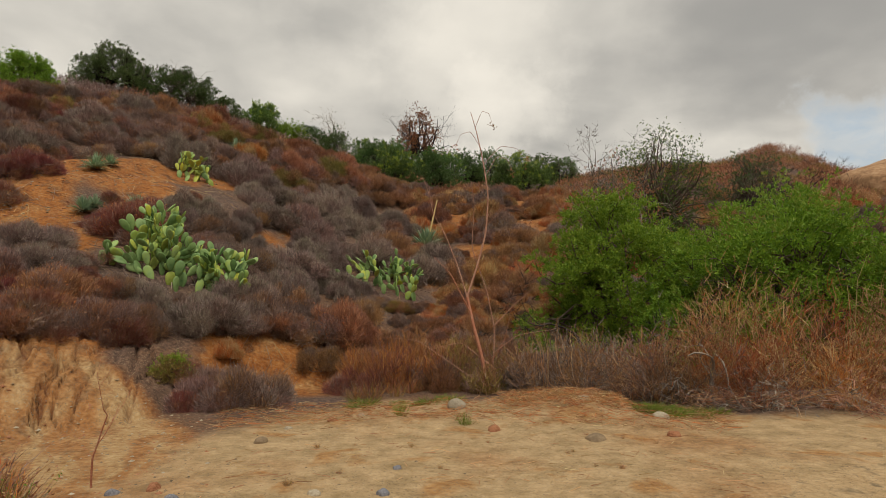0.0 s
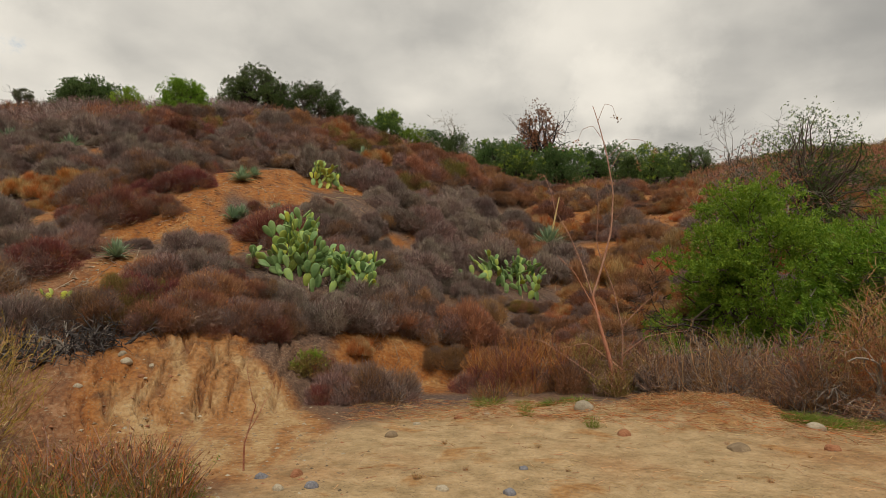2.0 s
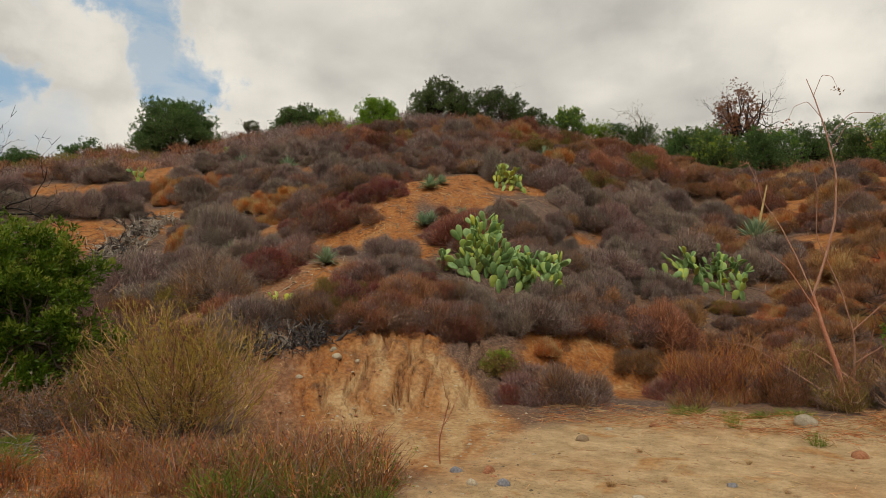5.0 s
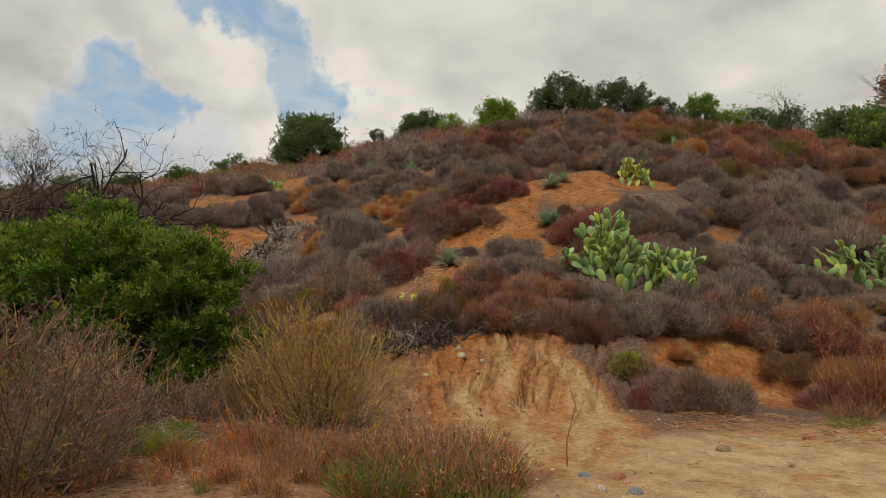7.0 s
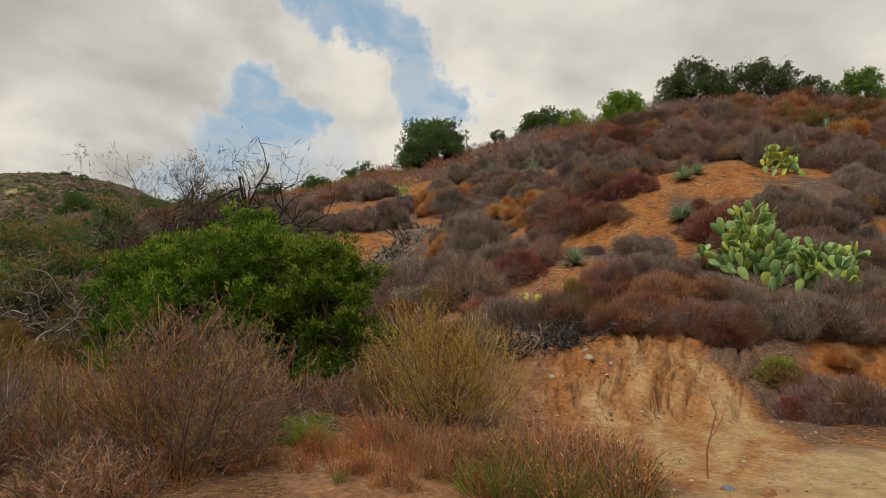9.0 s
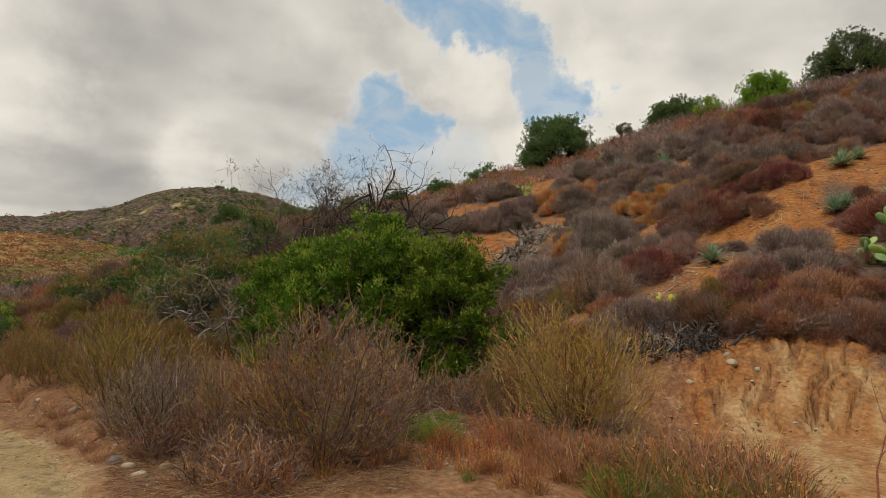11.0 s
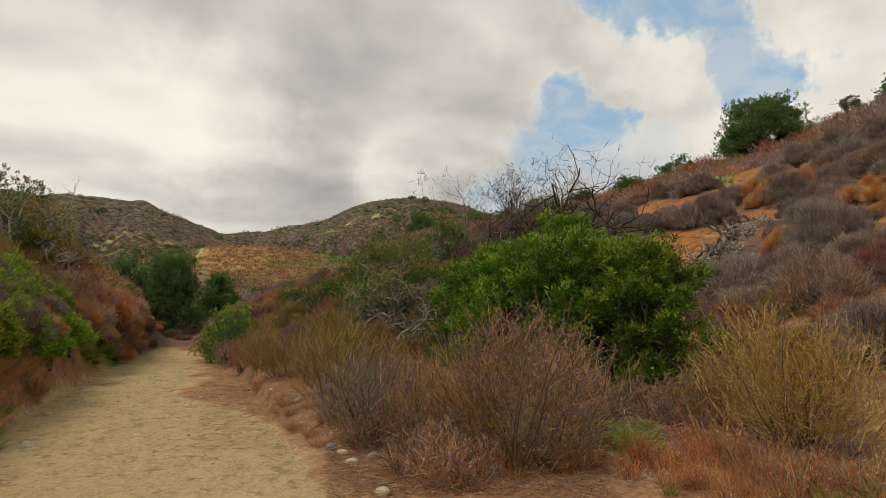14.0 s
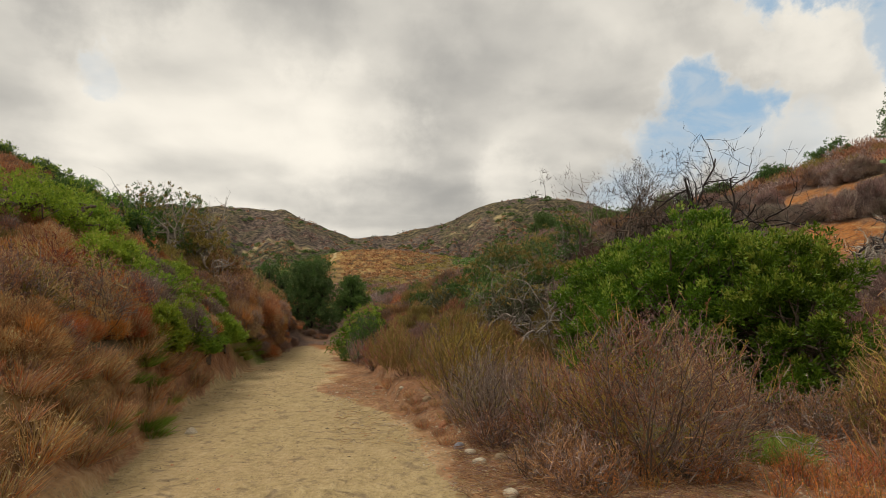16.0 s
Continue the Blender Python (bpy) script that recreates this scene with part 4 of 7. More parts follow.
tree(22.8, 44.5, "spreading dark scrub oak with grey dead limbs", name="scrub_oak", seed=24, rx=3.6, ry=2.4, h=3.1, clumps=140, leaves=32000, leaf=.14, mats=[OAK_LEAF, SAGE_LEAF], clump=.16, bark=DEAD_WOOD, bare=5)
tree(19.2, 45.5, "low dark oak bush at the hilltop's edge", name="scrub_oak", seed=25, rx=2.0, ry=1.6, h=1.9, clumps=40, leaves=9000, leaf=.15, mats=[OAK_LEAF], clump=.26, bark=DEAD_WOOD, bare=1)
tree(34.2, 38, "bright yellow-green bush below the crest", name="lime_bush", seed=26, rx=1.9, ry=1.5, h=2.2, clumps=60, leaves=17000, leaf=.13, mats=[LIME_LEAF], clump=.24)
tree(38.6, 45.5, "yellow-green bush on the crest", name="lime_bush", seed=27, rx=1.3, ry=1.0, h=1.7, clumps=30, leaves=6000, leaf=.13, mats=[LIME_LEAF], clump=.32)
tree(15.4, 50, "upright green bush with pointed shoots on the crest", name="crest_bush", seed=28, rx=1.8, ry=1.3, h=3.0, clumps=44, leaves=11000, leaf=.2, mats=[CHAPARRAL_LEAF, LIME_LEAF], clump=.3, droop=-.5)
tree(13.0, 50, "bright green bush on the crest", name="lime_bush", seed=29, rx=2.3, ry=1.5, h=2.3, clumps=60, leaves=14000, leaf=.14, mats=[LIME_LEAF], clump=.34)
tree(45.9, 48.5, "thin grey-green shrub on the skyline", name="crest_bush", seed=30, rx=1.2, ry=1.0, h=1.7, clumps=26, leaves=3500, leaf=.13, mats=[SAGE_LEAF], clump=.26, bark=DEAD_WOOD, bare=2)
tree(59.3, 51, "thin green bush on the falling ridge", name="crest_bush", seed=31, rx=2.0, ry=1.5, h=1.9, clumps=34, leaves=6000, leaf=.15, mats=[CHAPARRAL_LEAF], clump=.24, bark=DEAD_WOOD, bare=2)
for b, d, w, h, s, m in ((63.5, 50, 1.8, 1.5, 32, CHAPARRAL_LEAF), (67.5, 46, 2.0, 1.5, 33, OAK_LEAF), (71.5, 46, 2.3, 1.7, 34, CHAPARRAL_LEAF), (74.8, 46, 2.4, 1.8, 35, OAK_LEAF), (77.8, 48, 2.4, 1.8, 36, CHAPARRAL_LEAF)):
    tree(b, d, "low green chaparral bush along the ridge", name="chaparral_bush", seed=s, rx=w, ry=w * .8, h=h, clumps=36, leaves=7500, leaf=.15, mats=[m, CHAPARRAL_LEAF], clump=.33, bark=DARK_BARK)
tree(83.3, 56, "round green oak on the ridge's shoulder", "tree", name="scrub_oak", seed=37, rx=2.2, ry=2.0, h=2.9, clumps=50, leaves=12000, leaf=.18, mats=[CHAPARRAL_LEAF, OAK_LEAF], clump=.34, bark=DARK_BARK)

# the green saddle behind the brush
row = ((10.5, 50, 1.9, 2.0), (8.4, 49, 2.1, 2.2), (6.0, 48, 2.3, 2.4), (3.4, 44, 2.1, 2.6), (.8, 46, 2.4, 2.2), (-1.9, 44, 2.3, 2.3), (-4.4, 50, 2.4, 3.0), (-6.8, 52, 2.5, 3.2), (-9.0, 50, 2.3, 3.0), (-11.3, 54, 2.4, 2.9),
       (-13.6, 58, 2.1, 2.4), (2.6, 36, 1.8, 1.9), (5.0, 38, 1.8, 1.9), (-1.2, 37, 1.7, 2.1), (-10.5, 44, 2.0, 2.2), (-8.2, 45, 1.6, 1.8))
for k_, (b, d, w, h) in enumerate(row):
    tree(b, d, ("dark green chaparral bush in the saddle", "green chaparral bush in the saddle", "olive green chaparral bush in the saddle")[k_ % 3], name="chaparral_bush", seed=50 + k_, rx=w, ry=w * .8, h=h * 1.25 + .25,
         clumps=46, leaves=11000, leaf=.15, mats=[(CHAPARRAL_LEAF, OAK_LEAF), (OAK_LEAF, CHAPARRAL_LEAF), (CHAPARRAL_LEAF, LIME_LEAF)][k_ % 3], clump=.34, bark=DARK_BARK)
tree(.3, 50, "half-dead oak with rust-brown leaves on the skyline", "tree", name="oak_tree", seed=71, rx=2.5, ry=2.0, h=7.0, clumps=60, leaves=15000, leaf=.12, mats=[RUST_LEAF], clump=.24, low=.4, bark=DARK_BARK, bare=6, trunk=.17)
tree(-22.8, 23.5, "thin-leaved grey-green tree with bare limbs", "tree", name="chaparral_tree", seed=72, rx=2.5, ry=2.0, h=4.9, clumps=120, leaves=40000, leaf=.058, mats=[CHAPARRAL_LEAF, LIME_LEAF], clump=.25, low=.15, bark=BARK, bare=4)
tree(-30, 31, "grey-green bush with bare limbs", "bush", name="chaparral_bush", seed=73, rx=2.2, ry=1.8, h=3.4, clumps=80, leaves=14000, leaf=.085, mats=[SAGE_LEAF, CHAPARRAL_LEAF], clump=.27, bark=BARK, bare=3)
tree(-18.4, 20, "brown twiggy bush above the green one", "bush", name="chaparral_bush", seed=74, rx=2.1, ry=1.7, h=4.0, clumps=90, leaves=18000, leaf=.06, mats=[BROWN_TWIG, SAGE_LEAF], clump=.26, low=.15, bark=DEAD_WOOD, bare=6)
outcrop_rock = tagged(stone("rock_outcrop", 77, (9, 7, 6.5), ROCK, .4), "large rounded orange rock outcrop on the slope", "rock")
stand(outcrop_rock, -40.2, 46, 20, 1, 1.5)

# up the valley
tree(105.8, 32.5, "tall dark green oak at the bend", "tree", name="oak_tree", seed=81, rx=2.15, ry=1.9, h=3.9, clumps=110, leaves=30000, leaf=.14, mats=[OAK_LEAF, CHAPARRAL_LEAF], clump=.28, bark=DARK_BARK)
tree(101.7, 35, "dark green oak beside the taller one", "tree", name="oak_tree", seed=82, rx=1.6, ry=1.4, h=3.0, clumps=80, leaves=20000, leaf=.14, mats=[CHAPARRAL_LEAF, OAK_LEAF], clump=.27, bark=DARK_BARK)
tree(109.3, 34, "dark green bush by the bend", "bush", name="chaparral_bush", seed=83, rx=1.8, ry=1.5, h=2.3, clumps=40, leaves=9000, leaf=.13, mats=[OAK_LEAF, CHAPARRAL_LEAF], clump=.32, bark=DARK_BARK)
tree(100.9, 19.4, "bright green bush at the road's edge", "bush", name="lime_bush", seed=84, rx=1.2, ry=1.0, h=1.85, clumps=40, leaves=9000, leaf=.085, mats=[SUMAC_LEAF, SUMAC_LIT_TIP], clump=.33)
tree(99.9, 17.6, "dull dark green bush at the road's edge", "bush", name="chaparral_bush", seed=85, rx=.95, ry=.9, h=1.35, clumps=36, leaves=8000, leaf=.06, mats=[CHAPARRAL_LEAF, SAGE_LEAF], clump=.34)
for b, d, w, h, s, m in ((90.3, 20, 1.7, 1.9, 87, CHAPARRAL_LEAF), (92.4, 19.2, 1.3, 1.3, 187, SAGE_LEAF), (88.0, 18.2, 1.4, 1.7, 188, CHAPARRAL_LEAF), (86.0, 16.4, 1.2, 1.5, 189, SAGE_LEAF), (94.6, 22, 1.2, 1.1, 190, CHAPARRAL_LEAF), (87.0, 24, 1.8, 2.1, 88, OAK_LEAF), (84.0, 18.5, 1.4, 1.7, 89, CHAPARRAL_LEAF), (86.8, 37, 2.2, 1.7, 90, OAK_LEAF), (91.5, 37, 1.5, 1.1, 91, CHAPARRAL_LEAF),
                         (80.5, 24, 1.8, 2.4, 92, CHAPARRAL_LEAF), (80.4, 17.0, 1.2, 1.7, 93, SUMAC_LEAF), (95.0, 44, 1.5, .8, 94, OAK_LEAF), (88.5, 46, 1.8, 1.2, 95, CHAPARRAL_LEAF), (97.8, 50, 1.5, .8, 96, CHAPARRAL_LEAF),
                         (93.5, 31, 1.4, 1.0, 97, OAK_LEAF), (84.2, 29, 1.9, 2.2, 98, OAK_LEAF)):
    tree(b, d, "olive green chaparral bush on the valley side", name="chaparral_bush", seed=s, rx=w, ry=w * .85, h=h, clumps=40, leaves=8000, leaf=.11, mats=[m, OLIVE_TWIG], clump=.3, bark=DEAD_WOOD)

for b, d, w, h, s, m in ((109.6, 28, 1.0, 1.1, 131, CHAPARRAL_LEAF), (110.6, 27, 1.2, 1.3, 132, CHAPARRAL_LEAF), (111.6, 31, 1.3, 1.0, 136, LIME_LEAF)):
    tree(b, d, "low green bush beyond the road's bend", name="chaparral_bush", seed=s, rx=w, ry=w * .85, h=h, clumps=40, leaves=7000, leaf=.09, mats=[m, OLIVE_TWIG], clump=.32, bark=DEAD_WOOD)

# on the opposite bank
for b, d, w, h, s, m in ((115.4, 20, 1.4, 2.5, 141, OLIVE_TWIG), (117.2, 20.5, 1.6, 2.8, 142, CHAPARRAL_LEAF), (119.4, 22, 1.7, 2.6, 143, CHAPARRAL_LEAF), (113.8, 19.5, 1.1, 1.6, 144, BROWN_TWIG)):
    tree(b, d, "tangled brown-green tree with bare limbs", "tree", name="chaparral_tree", seed=s, rx=w, ry=w * .85, h=h, clumps=55, leaves=7000, leaf=.1, mats=[m, OLIVE_TWIG, CHAPARRAL_LEAF], clump=.28, bark=DEAD_WOOD, bare=4)
for b, d, w, h, s in ((119.4, 13.2, .95, 1.0, 145), (121.2, 12.4, .8, .9, 146), (117.2, 12.2, .6, .8, 147), (123.8, 11.6, .5, .6, 148), (114.8, 13.4, .5, .6, 149)):
    tree(b, d, "bright yellow-green laurel sumac on the opposite bank", name="laurel_sumac", seed=s, rx=w, ry=w * .9, h=h, clumps=46, leaves=9000, leaf=.095, mats=[LIME_LEAF, SUMAC_LIT_TIP], clump=.3)
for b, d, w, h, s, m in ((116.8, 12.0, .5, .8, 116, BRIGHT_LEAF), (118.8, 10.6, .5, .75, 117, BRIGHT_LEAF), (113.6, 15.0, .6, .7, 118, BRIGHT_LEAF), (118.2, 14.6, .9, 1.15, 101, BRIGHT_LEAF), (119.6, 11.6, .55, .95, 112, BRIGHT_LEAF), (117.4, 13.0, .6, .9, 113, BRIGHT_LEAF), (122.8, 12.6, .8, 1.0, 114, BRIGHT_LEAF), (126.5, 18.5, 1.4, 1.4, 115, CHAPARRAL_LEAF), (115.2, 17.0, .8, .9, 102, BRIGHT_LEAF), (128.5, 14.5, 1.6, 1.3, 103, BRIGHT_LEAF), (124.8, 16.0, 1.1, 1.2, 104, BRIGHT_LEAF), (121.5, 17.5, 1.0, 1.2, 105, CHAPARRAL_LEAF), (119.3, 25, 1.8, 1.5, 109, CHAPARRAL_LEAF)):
    tree(b, d, "green laurel sumac on the opposite slope", name="laurel_sumac", seed=s, rx=w, ry=w * .9, h=h, clumps=46, leaves=12000, leaf=.095, mats=[m, SUMAC_LIT_TIP], clump=.3)
for b, d, s in ((122.2, 29, 106), (125, 30, 107), (127.6, 30.5, 108), (130.4, 31, 110), (133.5, 32, 111)):
    tree(b, d, "ragged green bush on the opposite skyline", name="chaparral_bush", seed=s, rx=1.5, ry=1.2, h=1.5, clumps=40, leaves=6500, leaf=.14, mats=[CHAPARRAL_LEAF, LIME_LEAF], clump=.28, bark=DARK_BARK, bare=1)


tree(22.1, 10.75, "yellow-green ferny plant on the bank", "plant", name="fern_bush", seed=121, rx=.5, ry=.35, h=.5, clumps=40, leaves=5200, leaf=.05, mats=[OLIVE_TWIG, LIME_LEAF], clump=.3, trunk=.02)


# dead and bare trees
def dead(bearing, dist, label, turn=0.0, category="dead tree", **how):
    ob = tagged(bare_tree(**how), label, category)
    return stand(ob, bearing, dist, turn)


dead(68.6, 16.6, "black leafless tree rising out of the green bush", name="dead_tree", seed=201, h=5.7, radius=.15, mat=DARK_BARK, stems=3, depth=5, lean=(.1, .1), kink=.45, lift=.2, fork=(2, 3), twigs=2, twig=.22)
dead(68.0, 12.9, "dark bare limbs among the green leaves", name="dead_tree", seed=202, h=4.5, radius=.07, mat=DARK_BARK, stems=2, depth=4, kink=.5, fork=(2, 3), twigs=2, twig=.2)
for b, d, h, s in ((79.2, 23, 5.5, 203), (77.6, 22, 5.4, 204), (75.8, 21, 5.0, 205), (73.6, 23, 5.0, 215), (71.5, 24, 5.2, 218)):
    dead(b, d, "grey leafless shrub with fine upright twigs", name="dead_tree", seed=s, h=h, radius=.07, mat=(DARK_BARK, BARK)[s % 2], stems=4, depth=5, kink=.42, lift=.3, fork=(2, 3), shrink=.6, twigs=2, twig=.2)
for b, d, h, s in ((82.0, 15.0, 2.6, 206), (84.5, 14.6, 2.2, 207), (87.0, 15.0, 2.0, 208), (79.8, 14.5, 2.4, 216), (89.5, 16.5, 1.9, 219)):
    dead(b, d, "bleached twisted dead branches", name="dead_tree", seed=s, h=h * 1.15, radius=.055, mat=DEAD_WOOD, stems=2, depth=4, kink=.6, lift=.1, lean=(.3, .2), fork=(2, 3), twigs=2)
for b, d, h, s in ((8.9, 50, 6.4, 209), (6.2, 43, 6.0, 210), (4.8, 42, 4.6, 211)):
    dead(b, d, "bleached dead tree with drooping limbs", name="dead_tree", seed=s, h=h, radius=.13, mat=BLEACHED_WOOD, stems=3, depth=4, kink=.6, lift=-.1, lean=(-.3, 0))
dead(-19.5, 12.8, "dark crooked dead limb standing in the bush", name="dead_tree", seed=212, h=4.6, radius=.08, mat=DARK_BARK, stems=2, depth=4, kink=.5, lift=.1)
dead(-17.6, 26, "bare thorny tree on the skyline", name="dead_tree", seed=213, h=4.9, radius=.07, mat=BARK, stems=3, depth=4, kink=.42)
dead(-31.0, 28, "bare branching tree with fine twigs", name="dead_tree", seed=214, h=5.2, radius=.09, mat=DARK_BARK, stems=2, depth=4, kink=.42, lean=(.3, 0), fork=(3, 4))
dead(-12.3, 52, "small bare tree on the skyline", name="dead_tree", seed=217, h=3.6, radius=.06, mat=BARK, stems=1, depth=4, kink=.45)

# ---- dry scrub over the slopes ----
def family(name, make, sizes, label, category="shrub", group=""):
    """Variants of one shrub, kept aside as patterns for copies."""
    out = []
    for s in range(sizes):
        out.append(tagged(make(s), label, category, group))
    return out


SAGE = family("sage_shrub", lambda s: scrub("sage_shrub", 300 + s, .85, .72, 9880, BARK, [GREY_TWIG, MAUVE_TWIG, GREY_TWIG, PALE_TWIG], (SAGE_LEAF, GREY_TWIG), flecks=900), 3, "grey-mauve dry sage shrub on the slope", group="sage shrubs on the hill")
BUCK = family("buckwheat_shrub", lambda s: scrub("buckwheat_shrub", 310 + s, .8, .7, 9880, BARK, [BROWN_TWIG, MAUVE_TWIG, BROWN_TWIG], (RUST_TWIG, BROWN_TWIG), flecks=1100), 3, "brown dry buckwheat shrub on the slope", group="buckwheat shrubs on the hill")
MAUVE = family("dry_shrub", lambda s: scrub("dry_shrub", 320 + s, .9, .66, 9880, BARK, [MAUVE_TWIG, MAUVE_TWIG, GREY_TWIG, BROWN_TWIG], (MAUVE_TWIG,), flecks=700), 3, "purplish-brown leafless shrub on the slope", group="leafless shrubs on the hill")
RED = family("red_shrub", lambda s: scrub("red_shrub", 330 + s, .8, .62, 9500, BARK, [RED_TWIG, MAUVE_TWIG, RED_TWIG, BROWN_TWIG], (RED_TWIG, RUST_TWIG), flecks=900), 2, "dark red dry shrub on the slope", group="red shrubs")
OLIVE = family("olive_shrub", lambda s: scrub("olive_shrub", 340 + s, .75, .68, 8740, BARK, [OLIVE_TWIG, BROWN_TWIG, OLIVE_TWIG], (OLIVE_TWIG, SAGE_LEAF), flecks=1800), 2, "olive-brown shrub with small leaves", group="olive shrubs")
GOLD = family("golden_tuft", lambda s: scrub("golden_tuft", 350 + s, .6, .55, 6460, BARK, [RUST_TWIG, STRAW, RUST_TWIG, TAN_TWIG], (STRAW,), flecks=500, up=1.1, length=.2), 2, "orange-gold dry grass tuft", category="grass tuft", group="golden tufts")
TAWNY = family("tawny_shrub", lambda s: scrub("tawny_shrub", 360 + s, .8, .7, 9000, BARK, [TAN_TWIG, BROWN_TWIG, RUST_TWIG], (TAN_TWIG, RUST_TWIG), flecks=900), 2, "tawny dry shrub on the slope", group="tawny shrubs")
WEST = family("brush_shrub", lambda s: scrub("brush_shrub", 370 + s, .8, .7, 9000, BARK, [MAUVE_TWIG, TAN_TWIG, BROWN_TWIG, GREY_TWIG, RUST_TWIG], (TAN_TWIG, MAUVE_TWIG), flecks=1200), 2, "brown dry brush on the opposite slope", group="brush on the opposite slope")
patterns = WEST + TAWNY + SAGE + BUCK + MAUVE + RED + OLIVE + GOLD

# places kept free for larger things: bearing, distance, radius
FREE = [(22.4, 14.5, 1.5), (22.4, 13.3, .9), (24.6, 13.8, .8), (20.4, 13.6, .8), (2.4, 16.4, .8), (55.0, 18.0, .6), (18.8, 14.4, .8), (3.0, 17.6, 1.0), (1.2, 17.8, .8), (20.9, 22.4, 1.0), (20.9, 21.2, .9), (20.4, 20.3, .7), (42.7, 13.1, .5), (54.8, 31.7, .8), (48.2, 39.2, .9), (-.5, 24.6, 1.2), (-.3, 23.4, .9), (28.7, 20.8, .6), (17.5, 30.1, .8), (38.6, 14.7, .6), (29.4, 17.2, .5),
        (42.4, 30.1, .8), (46.4, 33.4, .8), (47, 17.4, .6), (25.4, 18.1, .5), (57.1, 20.1, 1.3), (56.2, 21, 1.2), (55.2, 22.3, 1.2), (54.2, 23.6, 1.1), (53.2, 24.6, .9), (57.0, 18.6, 1.2), (55.6, 20.2, .9), (54.4, 21.8, .8), (70.3, 12.9, 2.1), (61.8, 11.3, 1.3), (-19.5, 15.2, 2), (-32.5, 15, 2.6), (52.3, 46, 2.6), (41.3, 48, 1.5), (54.6, 24.6, .7)]
# where a colour prevails: bearing, distance, radius, pattern
TINT = [(37.0, 19.0, 1.7, RED), (35.0, 18.0, 1.2, RED), (31.5, 21.5, 1.2, RED), (33.5, 12.5, .8, RED), (28.5, 12.7, .8, RED), (25.5, 16.8, 1.3, RED), (44.8, 15.0, .9, RED), (34.0, 31, 1.6, RED), (40.5, 12.7, .9, OLIVE), (37.5, 12.7, .9, OLIVE),
        (22.5, 20.5, 1.1, RED), (18.5, 20.0, 1.4, BUCK), (46.5, 21.5, 2.0, GOLD), (44.0, 22.5, 1.6, GOLD), (50.5, 29, 1.6, GOLD), (55.5, 44, 1.5, GOLD), (20, 37, 2, RED), (5.0, 27, 2.0, SAGE), (10, 17.5, 2.6, SAGE), (8.5, 22, 2.6, SAGE),
        (52.5, 20, 2.2, SAGE), (49.5, 16.5, 2.0, SAGE), (55.5, 17, 1.8, SAGE), (-9, 24, 1.2, GOLD), (-4, 21, 3, BUCK), (57.5, 19, .8, OLIVE), (13, 26.5, .7, OLIVE), (9, 31, 1.0, OLIVE)]
count = {}
cells = {}


def fits(x, y, r, slack=.44):
    cx, cy = int(x // 3), int(y // 3)
    for a in (cx - 1, cx, cx + 1):
        for b in (cy - 1, cy, cy + 1):
            for px, py, pr in cells.get((a, b), ()):
                if (px - x) ** 2 + (py - y) ** 2 < (slack * (r + pr)) ** 2:
                    return False
    return True


def take(x, y, r):
    cells.setdefault((int(x // 3), int(y // 3)), []).append((x, y, r))


tint_xy = [(*spot(b, d), r, p) for b, d, r, p in TINT]
free_xy = [(*spot(b, d), r) for b, d, r in FREE]
tries = 30000
all_b = rs.uniform(-46, 101, tries)
all_near, all_last = table(all_b, BANK) - .45, np.minimum(table(all_b, CREST) + 2, 36)
all_d = np.where(rs.random(tries) < .35, np.sqrt(all_near ** 2 + (all_last ** 2 - all_near ** 2) * rs.random(tries)), all_near + (all_last - all_near) * rs.random(tries))
all_x, all_y = spot(all_b, all_d)
all_z, all_v, all_c = height(all_x, all_y), rough(all_x, all_y, 7, 181, 2), clearing(all_x, all_y)
for b, d, x, y, z, v, c in zip(all_b, all_d, all_x, all_y, all_z, all_v, all_c):
    if b > 84 and d < 13 or 21 < b < 46 and d < 12.1 or c > .12 and rs.random() < .95:
        continue
    r = .42 + .010 * d + rs.choice([-.2, -.1, 0, .12, .34]) - (.08 if b < 2 else 0)
    if any((x - fx) ** 2 + (y - fy) ** 2 < (fr + r * .5) ** 2 for fx, fy, fr in free_xy) or not fits(x, y, r):
        continue
    pick = None
    for tx, ty, tr, p in tint_xy:
        if (x - tx) ** 2 + (y - ty) ** 2 < tr ** 2 and rs.random() < .85:
            pick = p
    if pick is None:
        v = v + rs.normal(0, .35)
        pick = SAGE if v > .3 else MAUVE if v > -.3 else BUCK if v > -.8 or b < 15 else OLIVE if rs.random() < .5 else GOLD
    if b < 1 and d > 15 and rs.random() < .6:
        pick = (TAWNY, MAUVE, BUCK, TAWNY, GOLD, BUCK)[rs.integers(6)]
    if b > 82 and pick in (SAGE, MAUVE):
        pick = (OLIVE, BUCK, OLIVE, MAUVE)[rs.integers(4)]
    key = pick[0].name.split(".")[0]
    if count.get(key, 0) > 295:
        pick = min((SAGE, MAUVE, BUCK), key=lambda q: count.get(q[0].name.split(".")[0], 0))
        key = pick[0].name.split(".")[0]
        if count.get(key, 0) > 295:
            continue
    count[key] = count.get(key, 0) + 1
    take(x, y, r)
    again(pick[rs.integers(len(pick))], b, d, rs.uniform(0, 360), r / .8, .06, z)

